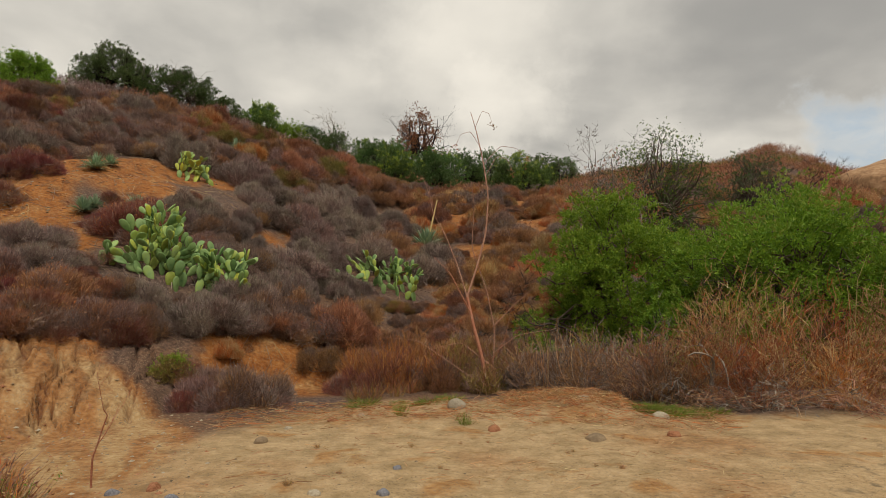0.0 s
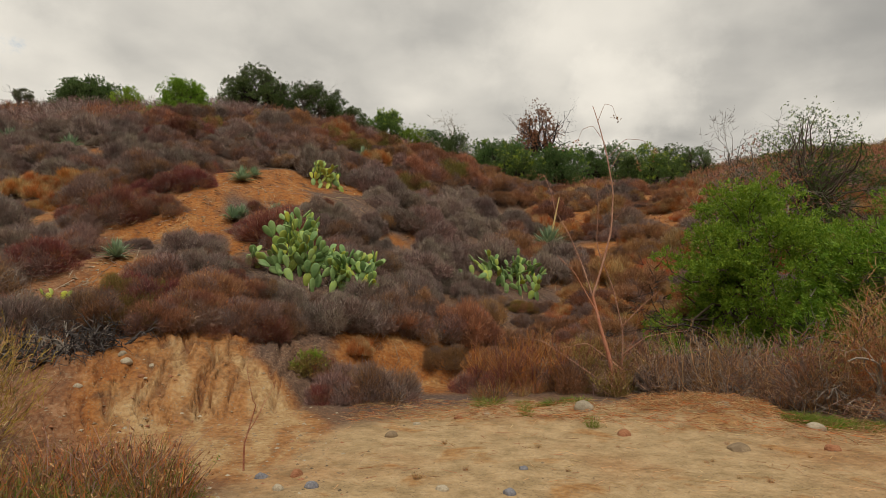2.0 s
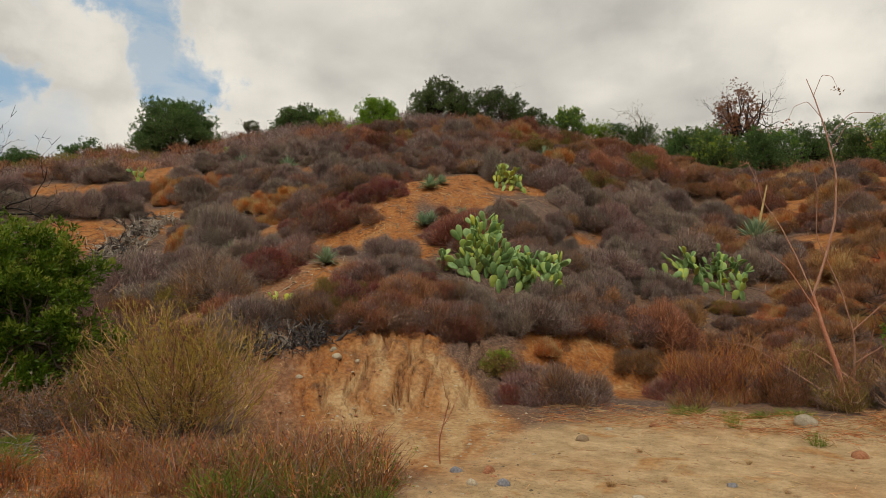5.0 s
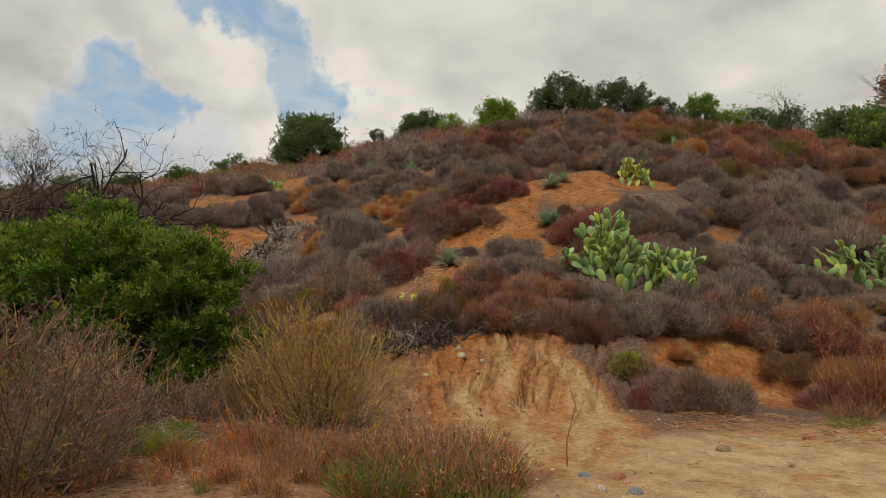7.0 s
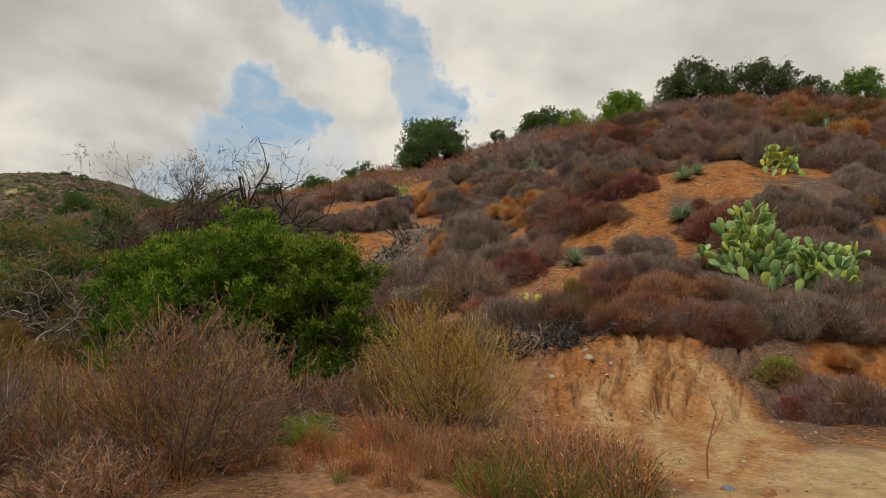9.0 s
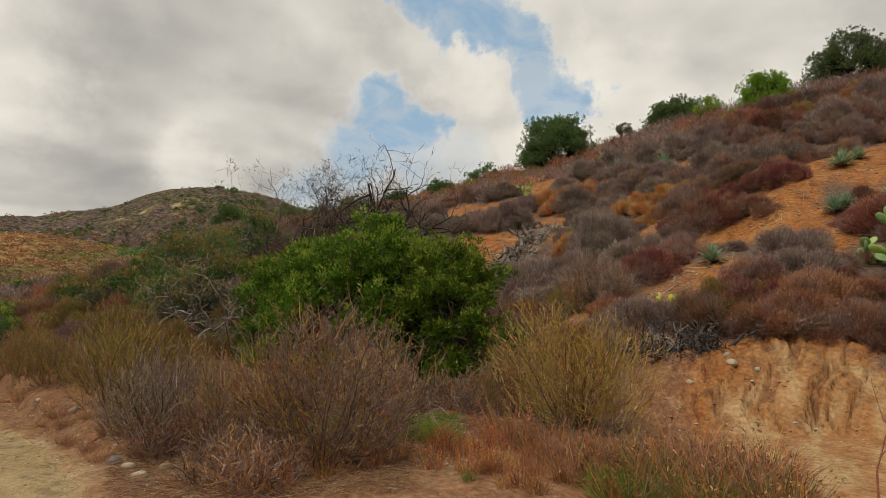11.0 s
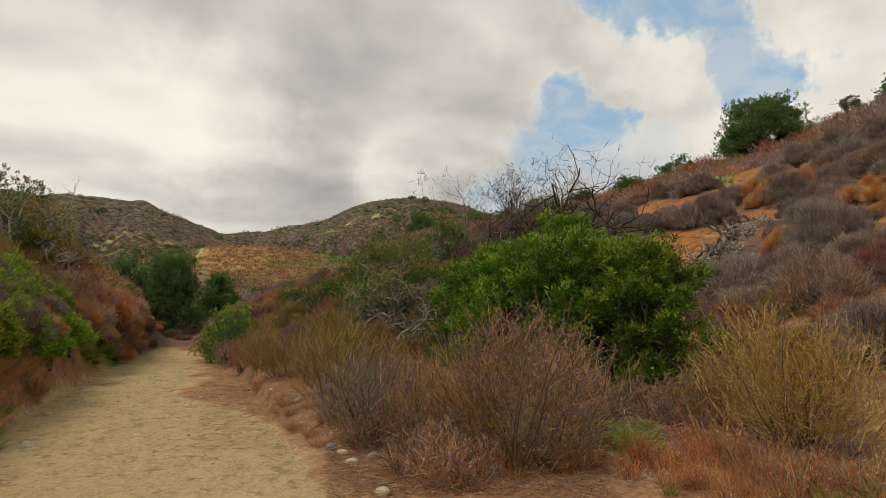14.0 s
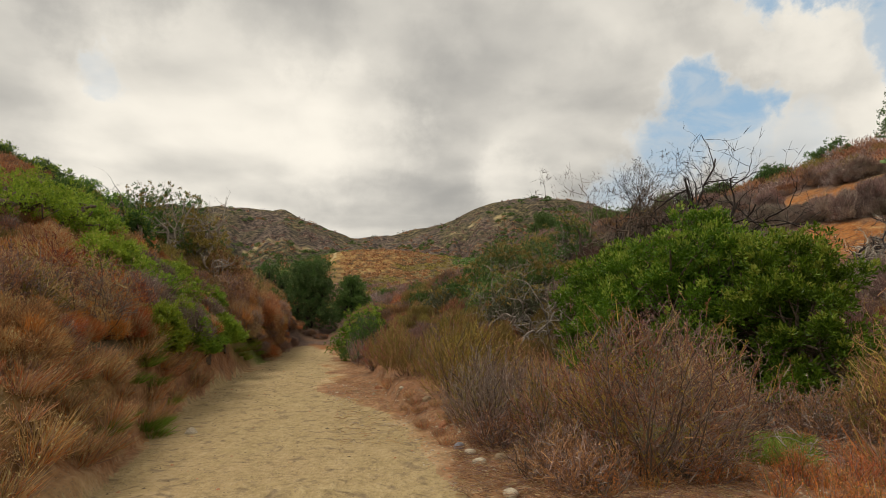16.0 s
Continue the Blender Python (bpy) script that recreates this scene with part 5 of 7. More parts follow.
# shrubs that lean over the bank's rim
for b, d, r, pick in ((22.0, 12.3, .5, SAGE), (24.6, 12.0, .5, MAUVE), (26.8, 11.7, .6, RED), (28.9, 11.75, .7, MAUVE), (30.8, 11.6, .6, RED), (33.0, 11.7, .75, RED), (35.0, 11.6, .65, BUCK), (37.2, 11.8, .8, OLIVE), (39.4, 11.9, .75, BUCK), (41.4, 12.0, .6, MAUVE),
                      (36.0, 12.5, .8, RED), (31.5, 12.5, .8, BUCK), (19.5, 12.4, .7, SAGE), (17.0, 12.7, .75, SAGE), (14.5, 13.2, .7, MAUVE), (12.0, 13.5, .8, SAGE), (9.0, 13.6, .7, MAUVE), (46.0, 12.0, .7, SAGE), (6.5, 13.3, .75, BUCK), (16, 13.9, .8, SAGE), (13.5, 14.3, .8, SAGE)):
    again(pick[rs.integers(len(pick))], b, d, rs.uniform(0, 360), r / .8, .1)

# shrubs that hide the feet of the cacti
for b, d, r, pick in ((26.2, 13.0, .42, MAUVE), (24.0, 12.9, .45, SAGE), (21.8, 12.95, .4, MAUVE), (19.6, 13.0, .45, SAGE), (17.6, 13.3, .45, MAUVE), (6.0, 16.4, .45, SAGE), (4.2, 16.1, .4, MAUVE), (2.4, 16.2, .45, OLIVE), (.4, 16.6, .45, MAUVE),
                      (28.3, 14.1, .4, MAUVE), (15.6, 14.4, .5, SAGE), (20.4, 15.4, .5, MAUVE), (18.2, 15.6, .5, SAGE), (24.8, 15.6, .5, MAUVE)):
    again(pick[rs.integers(len(pick))], b, d, rs.uniform(0, 360), r / .8, .06)

# dead brush down in the gully
for b, d, r, pick in ((19.4, 10.3, .55, MAUVE), (17.6, 10.4, .7, MAUVE), (16.0, 10.3, .7, MAUVE), (14.8, 10.3, .5, MAUVE), (6.2, 11.2, .5, RED), (20.8, 10.1, .4, RED),
                      (21.2, 10.9, .45, RED), (-1.8, 11.4, .55, BUCK), (-5.5, 11.6, .6, OLIVE), (-9.5, 11.8, .6, SAGE), (3.6, 12.1, .6, MAUVE)):
    again(pick[rs.integers(len(pick))], b, d, rs.uniform(0, 360), r / .8, .08)

# the upper slopes, too far to pick single shrubs apart
def thicket(name, label, places, mats, twigs, size, seed, up=.6):
    """Many far shrubs in one mesh."""
    rng = np.random.default_rng(seed)
    pieces = []
    kinds = rng.integers(0, len(mats), len(places)) if places.shape[1] < 5 else places[:, 4].astype(int)
    for i, m in enumerate(mats):
        own = places[kinds == i]
        if not len(own):
            continue
        o = normed(rng.normal(size=(len(own) * twigs, 3)))
        o[:, 2] = np.abs(o[:, 2])
        rad = np.repeat(own[:, 3], twigs)[:, None]
        q = np.repeat(own[:, :3], twigs, 0) + o * rad * (.35 + .7 * rng.random((len(o), 1)) ** .7) * [1, 1, .8]
        way = normed(o * .7 + rng.normal(size=o.shape) * .6 + [0, 0, up])
        ln = size[0] * rad * rng.uniform(.6, 1.3, (len(o), 1))
        pieces.append((*ribbons(rng, q - way * ln * .5, q + way * ln * .5, size[1] * rad[:, 0], size[1] * .5 * rad[:, 0]), m))
    return tagged(new(name, shape(name, pieces)), label, "scrub", kind="stuff")


tries = 6000
all_b = rs.uniform(-46, 103, tries)
all_last = table(all_b, CREST) + 4
all_d = 33 + np.maximum(all_last - 33, 1) * rs.random(tries)
all_x, all_y = spot(all_b, all_d)
all_z, all_v, all_c = height(all_x, all_y), rough(all_x, all_y, 7, 181, 2) + rs.normal(0, .35, tries), clearing(all_x, all_y)
upper = []
for b, x, y, z, v, c in zip(all_b, all_x, all_y, all_z, all_v, all_c):
    r = rs.uniform(.6, 1.15)
    if c > .25 or not fits(x, y, r, .5) or any((x - fx) ** 2 + (y - fy) ** 2 < fr ** 2 for fx, fy, fr in free_xy):
        continue
    take(x, y, r)
    upper.append((x, y, z - .05, r, (2 if v > .1 else 3 if v > -.4 else 0) if b < -13 else 0 if v > .35 else 1 if v > -.15 else 2 if v > -.8 or b < 18 else 3))
thicket("hillside_scrub", "grey-brown dry scrub over the upper hillside", np.array(upper), [GREY_TWIG, MAUVE_TWIG, BROWN_TWIG, OLIVE_TWIG], 300, (.24, .014), 501)

# scrub and small trees over the foothill and the mountains
tries = 22000
all_b = rs.uniform(70, 132, tries)
all_d = np.exp(rs.uniform(math.log(62), math.log(350), tries))
all_x, all_y = spot(all_b, all_d)
all_z, all_v = height(all_x, all_y), rough(all_x, all_y, 28, 195, 3)
low_far, tall_far = [], []
for b, d, x, y, z, v in zip(all_b, all_d, all_x, all_y, all_z, all_v):
    golden = 60 < d < 150 and b > 88
    if v < (0.0 if golden else -.75) or golden and d > 88 or d > 285 and rs.random() < .75:
        continue
    r = rs.uniform(.4, 1.0) * (.8 + d / 400)
    if not golden and v > -.1 and rs.random() < .26 and d < 320 or 150 < d < 185 and 106 < b < 113 and rs.random() < .35:
        tall_far.append((x, y, z, r * 1.35))
    else:
        low_far.append((x, y, z - .1, r, 0 if v > .3 else 1 if v > -.2 else 2))
thicket("valley_scrub", "grey and olive scrub over the far slopes", np.array(low_far), [SAGE_LEAF, BROWN_TWIG, MAUVE_TWIG], 16, (.36, .15), 502, -.3)
thicket("valley_trees", "dark green bushes over the far slopes", np.array(tall_far), [OAK_LEAF, CHAPARRAL_LEAF], 70, (.3, .12), 503, -.1)

tries = 5200
all_b = rs.uniform(86, 118, tries)
all_d = rs.uniform(84, 124, tries)
all_x, all_y = spot(all_b, all_d)
all_z, all_v = height(all_x, all_y), rough(all_x, all_y, 9, 197, 2)
golden = [(x, y, z - .08, rs.uniform(.2, .55), 0 if v > .35 else 1 if v > -.1 else 2 if v > -.4 else 3) for b, x, y, z, v in zip(all_b, all_x, all_y, all_z, all_v) if abs(b - 103.3) > .5]
thicket("foothill_scrub", "orange and olive low scrub over the golden foothill", np.array(golden), [CHAPARRAL_LEAF, OLIVE_TWIG, BROWN_TWIG, BROWN_TWIG], 12, (.5, .2), 504, -.2)
all_b = rs.uniform(84, 113, 2600)
all_d = np.where(all_b < 103, table(all_b, CREST) * .85, 34) + rs.random(2600) * (88 - np.where(all_b < 103, table(all_b, CREST) * .85, 34))
all_x, all_y = spot(all_b, all_d)
all_v = rough(all_x, all_y, 8, 199, 2) + rs.normal(0, .2, 2600)
floor_ = np.stack([all_x, all_y, height(all_x, all_y) - .1, rs.uniform(.35, .85, 2600), np.select([all_v > .5, all_v > .1, all_v > -.4], [0, 1, 2], 3)], 1)
thicket("valley_floor_scrub", "olive and brown scrub over the valley floor", floor_, [CHAPARRAL_LEAF, OLIVE_TWIG, MAUVE_TWIG, BROWN_TWIG], 40, (.36, .08), 505, .1)

# the slope across the road
WEST_TINT = [(121.7, 9.9, .8), (127.7, 10.4, 1.2), (125.5, 9.0, .7)]
tries = 4000
all_b = rs.uniform(107, 138, tries)
all_near, all_last = table(all_b, BANK) + .45, table(all_b, CREST) + 1
all_d = all_near + (all_last - all_near) * rs.random(tries)
all_x, all_y = spot(all_b, all_d)
all_z, all_v = height(all_x, all_y), rough(all_x, all_y, 5, 191, 2)
for b, d, x, y, z, v in zip(all_b, all_d, all_x, all_y, all_z, all_v):
    r = .38 + .012 * d + rs.uniform(-.08, .2) + (.2 if b < 113.5 else 0)
    if b < 109.6 and d < 36 or not fits(x, y, r, .5):
        continue
    v = v + rs.normal(0, .3)
    pick = WEST if v > .35 else TAWNY if v > -.05 else OLIVE if v > -.3 else GOLD if v > -.6 else SAGE
    if 107 < b < 114:
        pick = TAWNY if v > .1 else WEST if v > -.4 else GOLD
    for tb, td, tr in WEST_TINT:
        if np.hypot(x - spot(tb, td)[0], y - spot(tb, td)[1]) < tr:
            pick = GOLD
    key = pick[0].name.split(".")[0] + "_west"
    if count.get(key, 0) >= 90:
        continue
    count[key] = count.get(key, 0) + 1
    take(x, y, r)
    again(pick[rs.integers(len(pick))], b, d, rs.uniform(0, 360), r / .8, .05, z)
for k_, (b, d, g) in enumerate(((111.4, 23, .9), (110.9, 25, .9), (110.4, 21.0, .8), (109.7, 22.8, .85), (109.1, 25.4, .8), (108.9, 27.8, .75), (110.0, 28.5, 1.0), (106.8, 30.3, .5), (105.7, 30.8, .5), (104.6, 30.2, .45), (107.8, 30.4, .6), (108.5, 26.4, .55), (108.4, 28.0, .55), (108.8, 24.6, .55), (109.3, 23.3, .5), (108.2, 29.4, .55), (109.8, 21.9, .55), (110.4, 19.6, .5), (111.2, 18.6, .55))):
    pick = (WEST, TAWNY, MAUVE)[k_ % 3]
    again(pick[k_ % 2], b, d, k_ * 47.0, g, .05)
for k_ in range(22):
    b = 106.4 + 4.2 * rs.random()
    d = float(table(np.array([b]), EDGE)[0]) + .7 + 4.2 * rs.random()
    again((TAWNY, WEST, MAUVE, BUCK)[k_ % 4][k_ % 2], b, d, k_ * 61.0, .42 + .2 * rs.random() + (.15 if b > 108.6 else 0), .05)
for ob in patterns:
    for o in (ob, *ob.children):
        bpy.data.objects.remove(o) if o is not ob else None
    bpy.data.objects.remove(ob)

# ---- upright dry shrubs beside the road ----
def wand_bush(bearing, dist, label, turn=0.0, **how):
    return stand(tagged(broom(**how), label, "shrub"), bearing, dist, turn, sink=.02)


wand_bush(75.2, 6.25, "large brown buckwheat shrub with upright wands", name="buckwheat_shrub", seed=401, r=1.55, h=2.05, stems=560, stem_mat=BARK, twig_mats=[MAUVE_TWIG, TAN_TWIG, MAUVE_TWIG, PALE_TWIG, BROWN_TWIG, YELLOW_TWIG], up=.65)
wand_bush(82.5, 6.9, "brown buckwheat shrub beside the road", name="buckwheat_shrub", seed=402, r=1.1, h=1.3, stems=340, stem_mat=BARK, twig_mats=[MAUVE_TWIG, BROWN_TWIG, OLIVE_TWIG, GREY_TWIG])
wand_bush(88.3, 8.1, "grey-brown shrub beside the road", name="buckwheat_shrub", seed=403, r=1.05, h=1.15, stems=300, stem_mat=BARK, twig_mats=[MAUVE_TWIG, GREY_TWIG, OLIVE_TWIG])
wand_bush(91.2, 9.3, "olive-tipped shrub beside the road", name="sagebrush", seed=404, r=1.05, h=1.35, stems=290, stem_mat=BARK, twig_mats=[OLIVE_TWIG, YELLOW_TWIG, OLIVE_TWIG, BROWN_TWIG])
wand_bush(95.8, 11.8, "brown shrub on the road's bank", name="buckwheat_shrub", seed=405, r=.95, h=1.15, stems=220, stem_mat=BARK, twig_mats=[OLIVE_TWIG, BROWN_TWIG, OLIVE_TWIG])
wand_bush(98.0, 13.4, "red-brown shrub on the road's bank", name="buckwheat_shrub", seed=406, r=.9, h=1.1, stems=200, stem_mat=BARK, twig_mats=[BROWN_TWIG, RED_TWIG, OLIVE_TWIG])
wand_bush(86.0, 10.2, "grey-brown shrub behind the roadside brush", name="buckwheat_shrub", seed=407, r=.95, h=1.2, stems=240, stem_mat=BARK, twig_mats=[MAUVE_TWIG, BROWN_TWIG])
wand_bush(79.5, 9.0, "grey-brown shrub behind the roadside brush", name="buckwheat_shrub", seed=408, r=1.0, h=1.25, stems=240, stem_mat=BARK, twig_mats=[MAUVE_TWIG, BROWN_TWIG, OLIVE_TWIG])
wand_bush(93.6, 11.0, "grey-brown shrub on the road's bank", name="buckwheat_shrub", seed=412, r=.85, h=1.05, stems=220, stem_mat=BARK, twig_mats=[MAUVE_TWIG, OLIVE_TWIG, BROWN_TWIG])
wand_bush(99.4, 15.2, "grey-brown shrub near the green bush", name="buckwheat_shrub", seed=413, r=.8, h=.9, stems=200, stem_mat=BARK, twig_mats=[BROWN_TWIG, MAUVE_TWIG, GREY_TWIG])
wand_bush(51.2, 8.3, "yellow-tipped sagebrush with upright wands", name="sagebrush", seed=409, r=1.55, h=2.05, stems=640, stem_mat=BARK, twig_mats=[YELLOW_TWIG, TAN_TWIG, OLIVE_TWIG, YELLOW_TWIG, BROWN_TWIG, YELLOW_TWIG], up=.75)
wand_bush(56.0, 9.2, "grey-brown sagebrush beside the ditch", name="sagebrush", seed=410, r=.8, h=1.35, stems=240, stem_mat=BARK, twig_mats=[MAUVE_TWIG, BROWN_TWIG, OLIVE_TWIG])
wand_bush(70.5, 9.9, "grey-brown buckwheat shrub with pale tips", name="buckwheat_shrub", seed=411, r=1.0, h=1.4, stems=280, stem_mat=BARK, twig_mats=[MAUVE_TWIG, TAN_TWIG, BROWN_TWIG])

for b, d, r, h, s in ((84.6, 6.0, .6, .6, 414), (79.0, 5.55, .6, .55, 415), (71.2, 6.3, .55, .6, 416), (87.4, 7.1, .6, .65, 417), (67.5, 7.5, .5, .55, 418), (63.0, 9.4, .6, .7, 419), (65.6, 9.2, .5, .6, 420), (60.4, 9.0, .6, .8, 435), (68.0, 10.3, .6, .8, 436)):
    wand_bush(b, d, "low grey-brown brush at the foot of the shrubs", name="low_brush", seed=s, r=r, h=h, stems=110, stem_mat=BARK, twig_mats=[BROWN_TWIG, MAUVE_TWIG, BROWN_TWIG, GREY_TWIG], plume=.15, up=.5)

# the tall dry brush beyond the sand shoulder
dry = ((-11.2, 11.2, .9, 1.2, 421, [GREY_TWIG, BROWN_TWIG, MAUVE_TWIG]), (-15.5, 10.9, 1.0, 1.45, 422, [PALE_TWIG, GREY_TWIG, BROWN_TWIG]), (-20.0, 11.0, 1.1, 1.55, 423, [PALE_TWIG, BROWN_TWIG, MAUVE_TWIG, TAN_TWIG]),
       (-24.5, 10.8, 1.1, 1.8, 424, [BROWN_TWIG, TAN_TWIG, RUST_TWIG, MAUVE_TWIG]), (-28.5, 11.2, 1.3, 2.4, 425, [TAN_TWIG, BROWN_TWIG, TAN_TWIG, RUST_TWIG]), (-33.0, 11.6, 1.4, 2.35, 426, [TAN_TWIG, BROWN_TWIG, RUST_TWIG, TAN_TWIG]),
       (-37.5, 11.7, 1.4, 2.4, 427, [TAN_TWIG, BROWN_TWIG, RUST_TWIG]), (-42.5, 12.2, 1.4, 2.3, 428, [TAN_TWIG, BROWN_TWIG]), (-7.8, 11.6, .8, 1.0, 429, [BROWN_TWIG, OLIVE_TWIG, MAUVE_TWIG]), (-3.8, 11.7, .8, 1.0, 430, [BROWN_TWIG, OLIVE_TWIG, RED_TWIG]),
       (-30.5, 10.7, .9, 1.3, 431, [BROWN_TWIG, RUST_TWIG, TAN_TWIG]), (-35.6, 10.9, .9, 1.3, 432, [BROWN_TWIG, TAN_TWIG, RUST_TWIG]), (-26.5, 10.9, .8, 1.3, 433, [RUST_TWIG, BROWN_TWIG, TAN_TWIG]), (-6.2, 11.0, .5, .65, 437, [BROWN_TWIG, OLIVE_TWIG, MAUVE_TWIG]), (-22.3, 10.6, .7, 1.0, 434, [PALE_TWIG, BROWN_TWIG, GREY_TWIG]))
for b, d, r, h, s, mats in dry:
    wand_bush(b, d, "tall tan dry brush at the sand's edge" if h > 1.8 else "grey-brown dry brush at the sand's edge", name="dry_brush", seed=s, r=r, h=h, stems=int(250 * r), stem_mat=TAN_TWIG, twig_mats=mats, plume=.25, up=.55, flecks=8, fleck_size=.018)
for b, d, r, h, s in ((3.2, 11.4, .85, 1.15, 441), (.2, 11.5, .8, 1.2, 442), (5.8, 11.6, .7, .95, 443)):
    wand_bush(b, d, "red leafless brush in the gully", name="red_brush", seed=s, r=r, h=h, stems=170, stem_mat=RED_TWIG, twig_mats=[RED_TWIG, RUST_TWIG, BROWN_TWIG], plume=.36, flecks=6)
# on the opposite bank
for b, d, r, h, s, mats in ((128.5, 7.9, .9, 1.0, 451, [MAUVE_TWIG, TAN_TWIG, OLIVE_TWIG, GREY_TWIG]), (124.2, 9.0, .9, 1.0, 452, [GREY_TWIG, TAN_TWIG, MAUVE_TWIG, PALE_TWIG]), (120.2, 11.2, .9, 1.1, 453, [TAN_TWIG, PALE_TWIG, MAUVE_TWIG]), (117.6, 12.9, .75, 1.0, 454, [TAN_TWIG, MAUVE_TWIG, BROWN_TWIG]),
                            (116.6, 15.6, .95, 1.3, 455, [TAN_TWIG, BROWN_TWIG, MAUVE_TWIG]), (113.5, 18.4, 1.1, 1.5, 456, [TAN_TWIG, BROWN_TWIG, MAUVE_TWIG]), (111.8, 21.4, 1.0, 1.6, 457, [TAN_TWIG, BROWN_TWIG]), (121.6, 10.1, .6, 1.1, 458, [RUST_TWIG, RED_TWIG]), (126.3, 9.9, .9, 1.2, 459, [RUST_TWIG, TAN_TWIG, RED_TWIG]),
                            (132, 7.4, .8, .9, 460, [TAN_TWIG, MAUVE_TWIG, BROWN_TWIG])):
    wand_bush(b, d, "red-brown dry brush on the road's bank", name="dry_brush", seed=s, r=r, h=h, stems=int(260 * r), stem_mat=BARK, twig_mats=mats + [MAUVE_TWIG], plume=.15, up=.35, flecks=13, fleck_size=.02)

# ---- prickly pears ----
def pad_shape(seed, mat):
    """A flat fleshy pad: an egg-shaped disc, thick in the middle, with a thin rounded rim."""
    rng = np.random.default_rng(seed)
    bm = bmesh.new()
    bmesh.ops.create_uvsphere(bm, u_segments=14, v_segments=8, radius=.5)
    bend = rng.uniform(-.12, .12)
    for v in bm.verts:
        x, y, z = v.co
        t = z + .5
        wide = .24 + .31 * t ** .8
        v.co = Vector((x * wide * 1.25, y * .16 + bend * t * t, t))
    mesh = bpy.data.meshes.new("pad")
    bm.to_mesh(mesh)
    bm.free()
    mesh.polygons.foreach_set("use_smooth", np.ones(len(mesh.polygons), bool))
    mesh.materials.append(mat)
    return mesh


def pad_skin(name, dark, light):
    """Waxy green skin, dotted with pale cushions of spines."""
    mat, n, l, bsdf = node_material(name)
    where = n.new("ShaderNodeTexCoord").outputs["Object"]
    dots, blot = n.new("ShaderNodeTexVoronoi"), n.new("ShaderNodeTexNoise")
    dots.inputs["Scale"].default_value, blot.inputs["Scale"].default_value = 9, 3
    l.new(where, dots.inputs["Vector"])
    l.new(where, blot.inputs["Vector"])
    info = n.new("ShaderNodeObjectInfo")
    both = n.new("ShaderNodeMath")
    both.operation = "MULTIPLY_ADD"
    l.new(blot.outputs["Fac"], both.inputs[0])
    both.inputs[1].default_value = .5
    half = n.new("ShaderNodeMath")
    half.operation = "MULTIPLY"
    half.inputs[1].default_value = .55
    l.new(info.outputs["Random"], half.inputs[0])
    l.new(half.outputs[0], both.inputs[2])
    r = ramp_node(n, [(.2, dark), (.62, light), (.82, tuple(a * b for a, b in zip(light, (1.25, 1.12, .6))))])
    l.new(both.outputs[0], r.inputs["Fac"])
    near = n.new("ShaderNodeMapRange")
    near.inputs["From Min"].default_value, near.inputs["From Max"].default_value = .10, .05
    l.new(dots.outputs["Distance"], near.inputs["Value"])
    mix = n.new("ShaderNodeMix")
    mix.data_type = "RGBA"
    l.new(near.outputs[0], mix.inputs["Factor"])
    l.new(r.outputs["Color"], mix.inputs[6])
    mix.inputs[7].default_value = (.34, .30, .17, 1)
    l.new(mix.outputs[2], bsdf.inputs["Base Color"])
    bsdf.inputs["Roughness"].default_value = .5
    bsdf.inputs["Specular IOR Level"].default_value = .35
    return mat


PAD = pad_skin("cactus_pad", (.10, .195, .06), (.285, .42, .145))
PAD_LIME = pad_skin("young_cactus_pad", (.20, .27, .04), (.42, .48, .10))
pads = [pad_shape(600 + s, PAD) for s in range(4)] + [pad_shape(610 + s, PAD_LIME) for s in range(2)]


def prickly_pear(bearing, dist, label, seed, feet, size=.4, lime=.12):
    """A cactus of pads growing from pads. feet: places of the first pads, across and away, with the levels above each."""
    rng = np.random.default_rng(seed)
    thing = tagged(new("prickly_pear"), label, "cactus")
    x0, y0 = spot(bearing, dist)
    z0 = ground_z(x0, y0)
    thing.matrix_basis = pose(x0, y0, z0, 0, 0, bearing)
    a = radians(bearing)

    def pad(m, scale, level):
        ob = part("pad", pads[rng.integers(4) if rng.random() > lime else 4 + rng.integers(2)], thing)
        ob.matrix_basis = m @ Matrix.Diagonal((scale * rng.uniform(.85, 1.1), scale, scale, 1))
        if level <= 0:
            return
        for _ in range(rng.choice([1, 2, 2, 3])):
            f = radians(rng.uniform(-75, 75))
            rim = Matrix.Translation((math.sin(f) * .26 * scale, 0, (.6 + .38 * math.cos(f)) * scale))
            step = m @ rim @ pose(0, 0, 0, rng.normal(0, 16), math.degrees(f) * .62, rng.uniform(-55, 55))
            # pads turn upwards as they grow
            up = step.to_3x3() @ Vector((0, 0, 1))
            if up.z < .25:
                continue
            pad(step, scale * rng.uniform(.82, 1.0), level - 1)

    for fx, fy, levels in feet:
        wx, wy = x0 + math.cos(a) * fx - math.sin(a) * fy, y0 + math.sin(a) * fx + math.cos(a) * fy
        pad(pose(fx, fy, ground_z(wx, wy) - z0 - .06, rng.normal(0, 10), rng.normal(0, 16), rng.uniform(-60, 60)), size * rng.uniform(.9, 1.1), levels)
    return thing


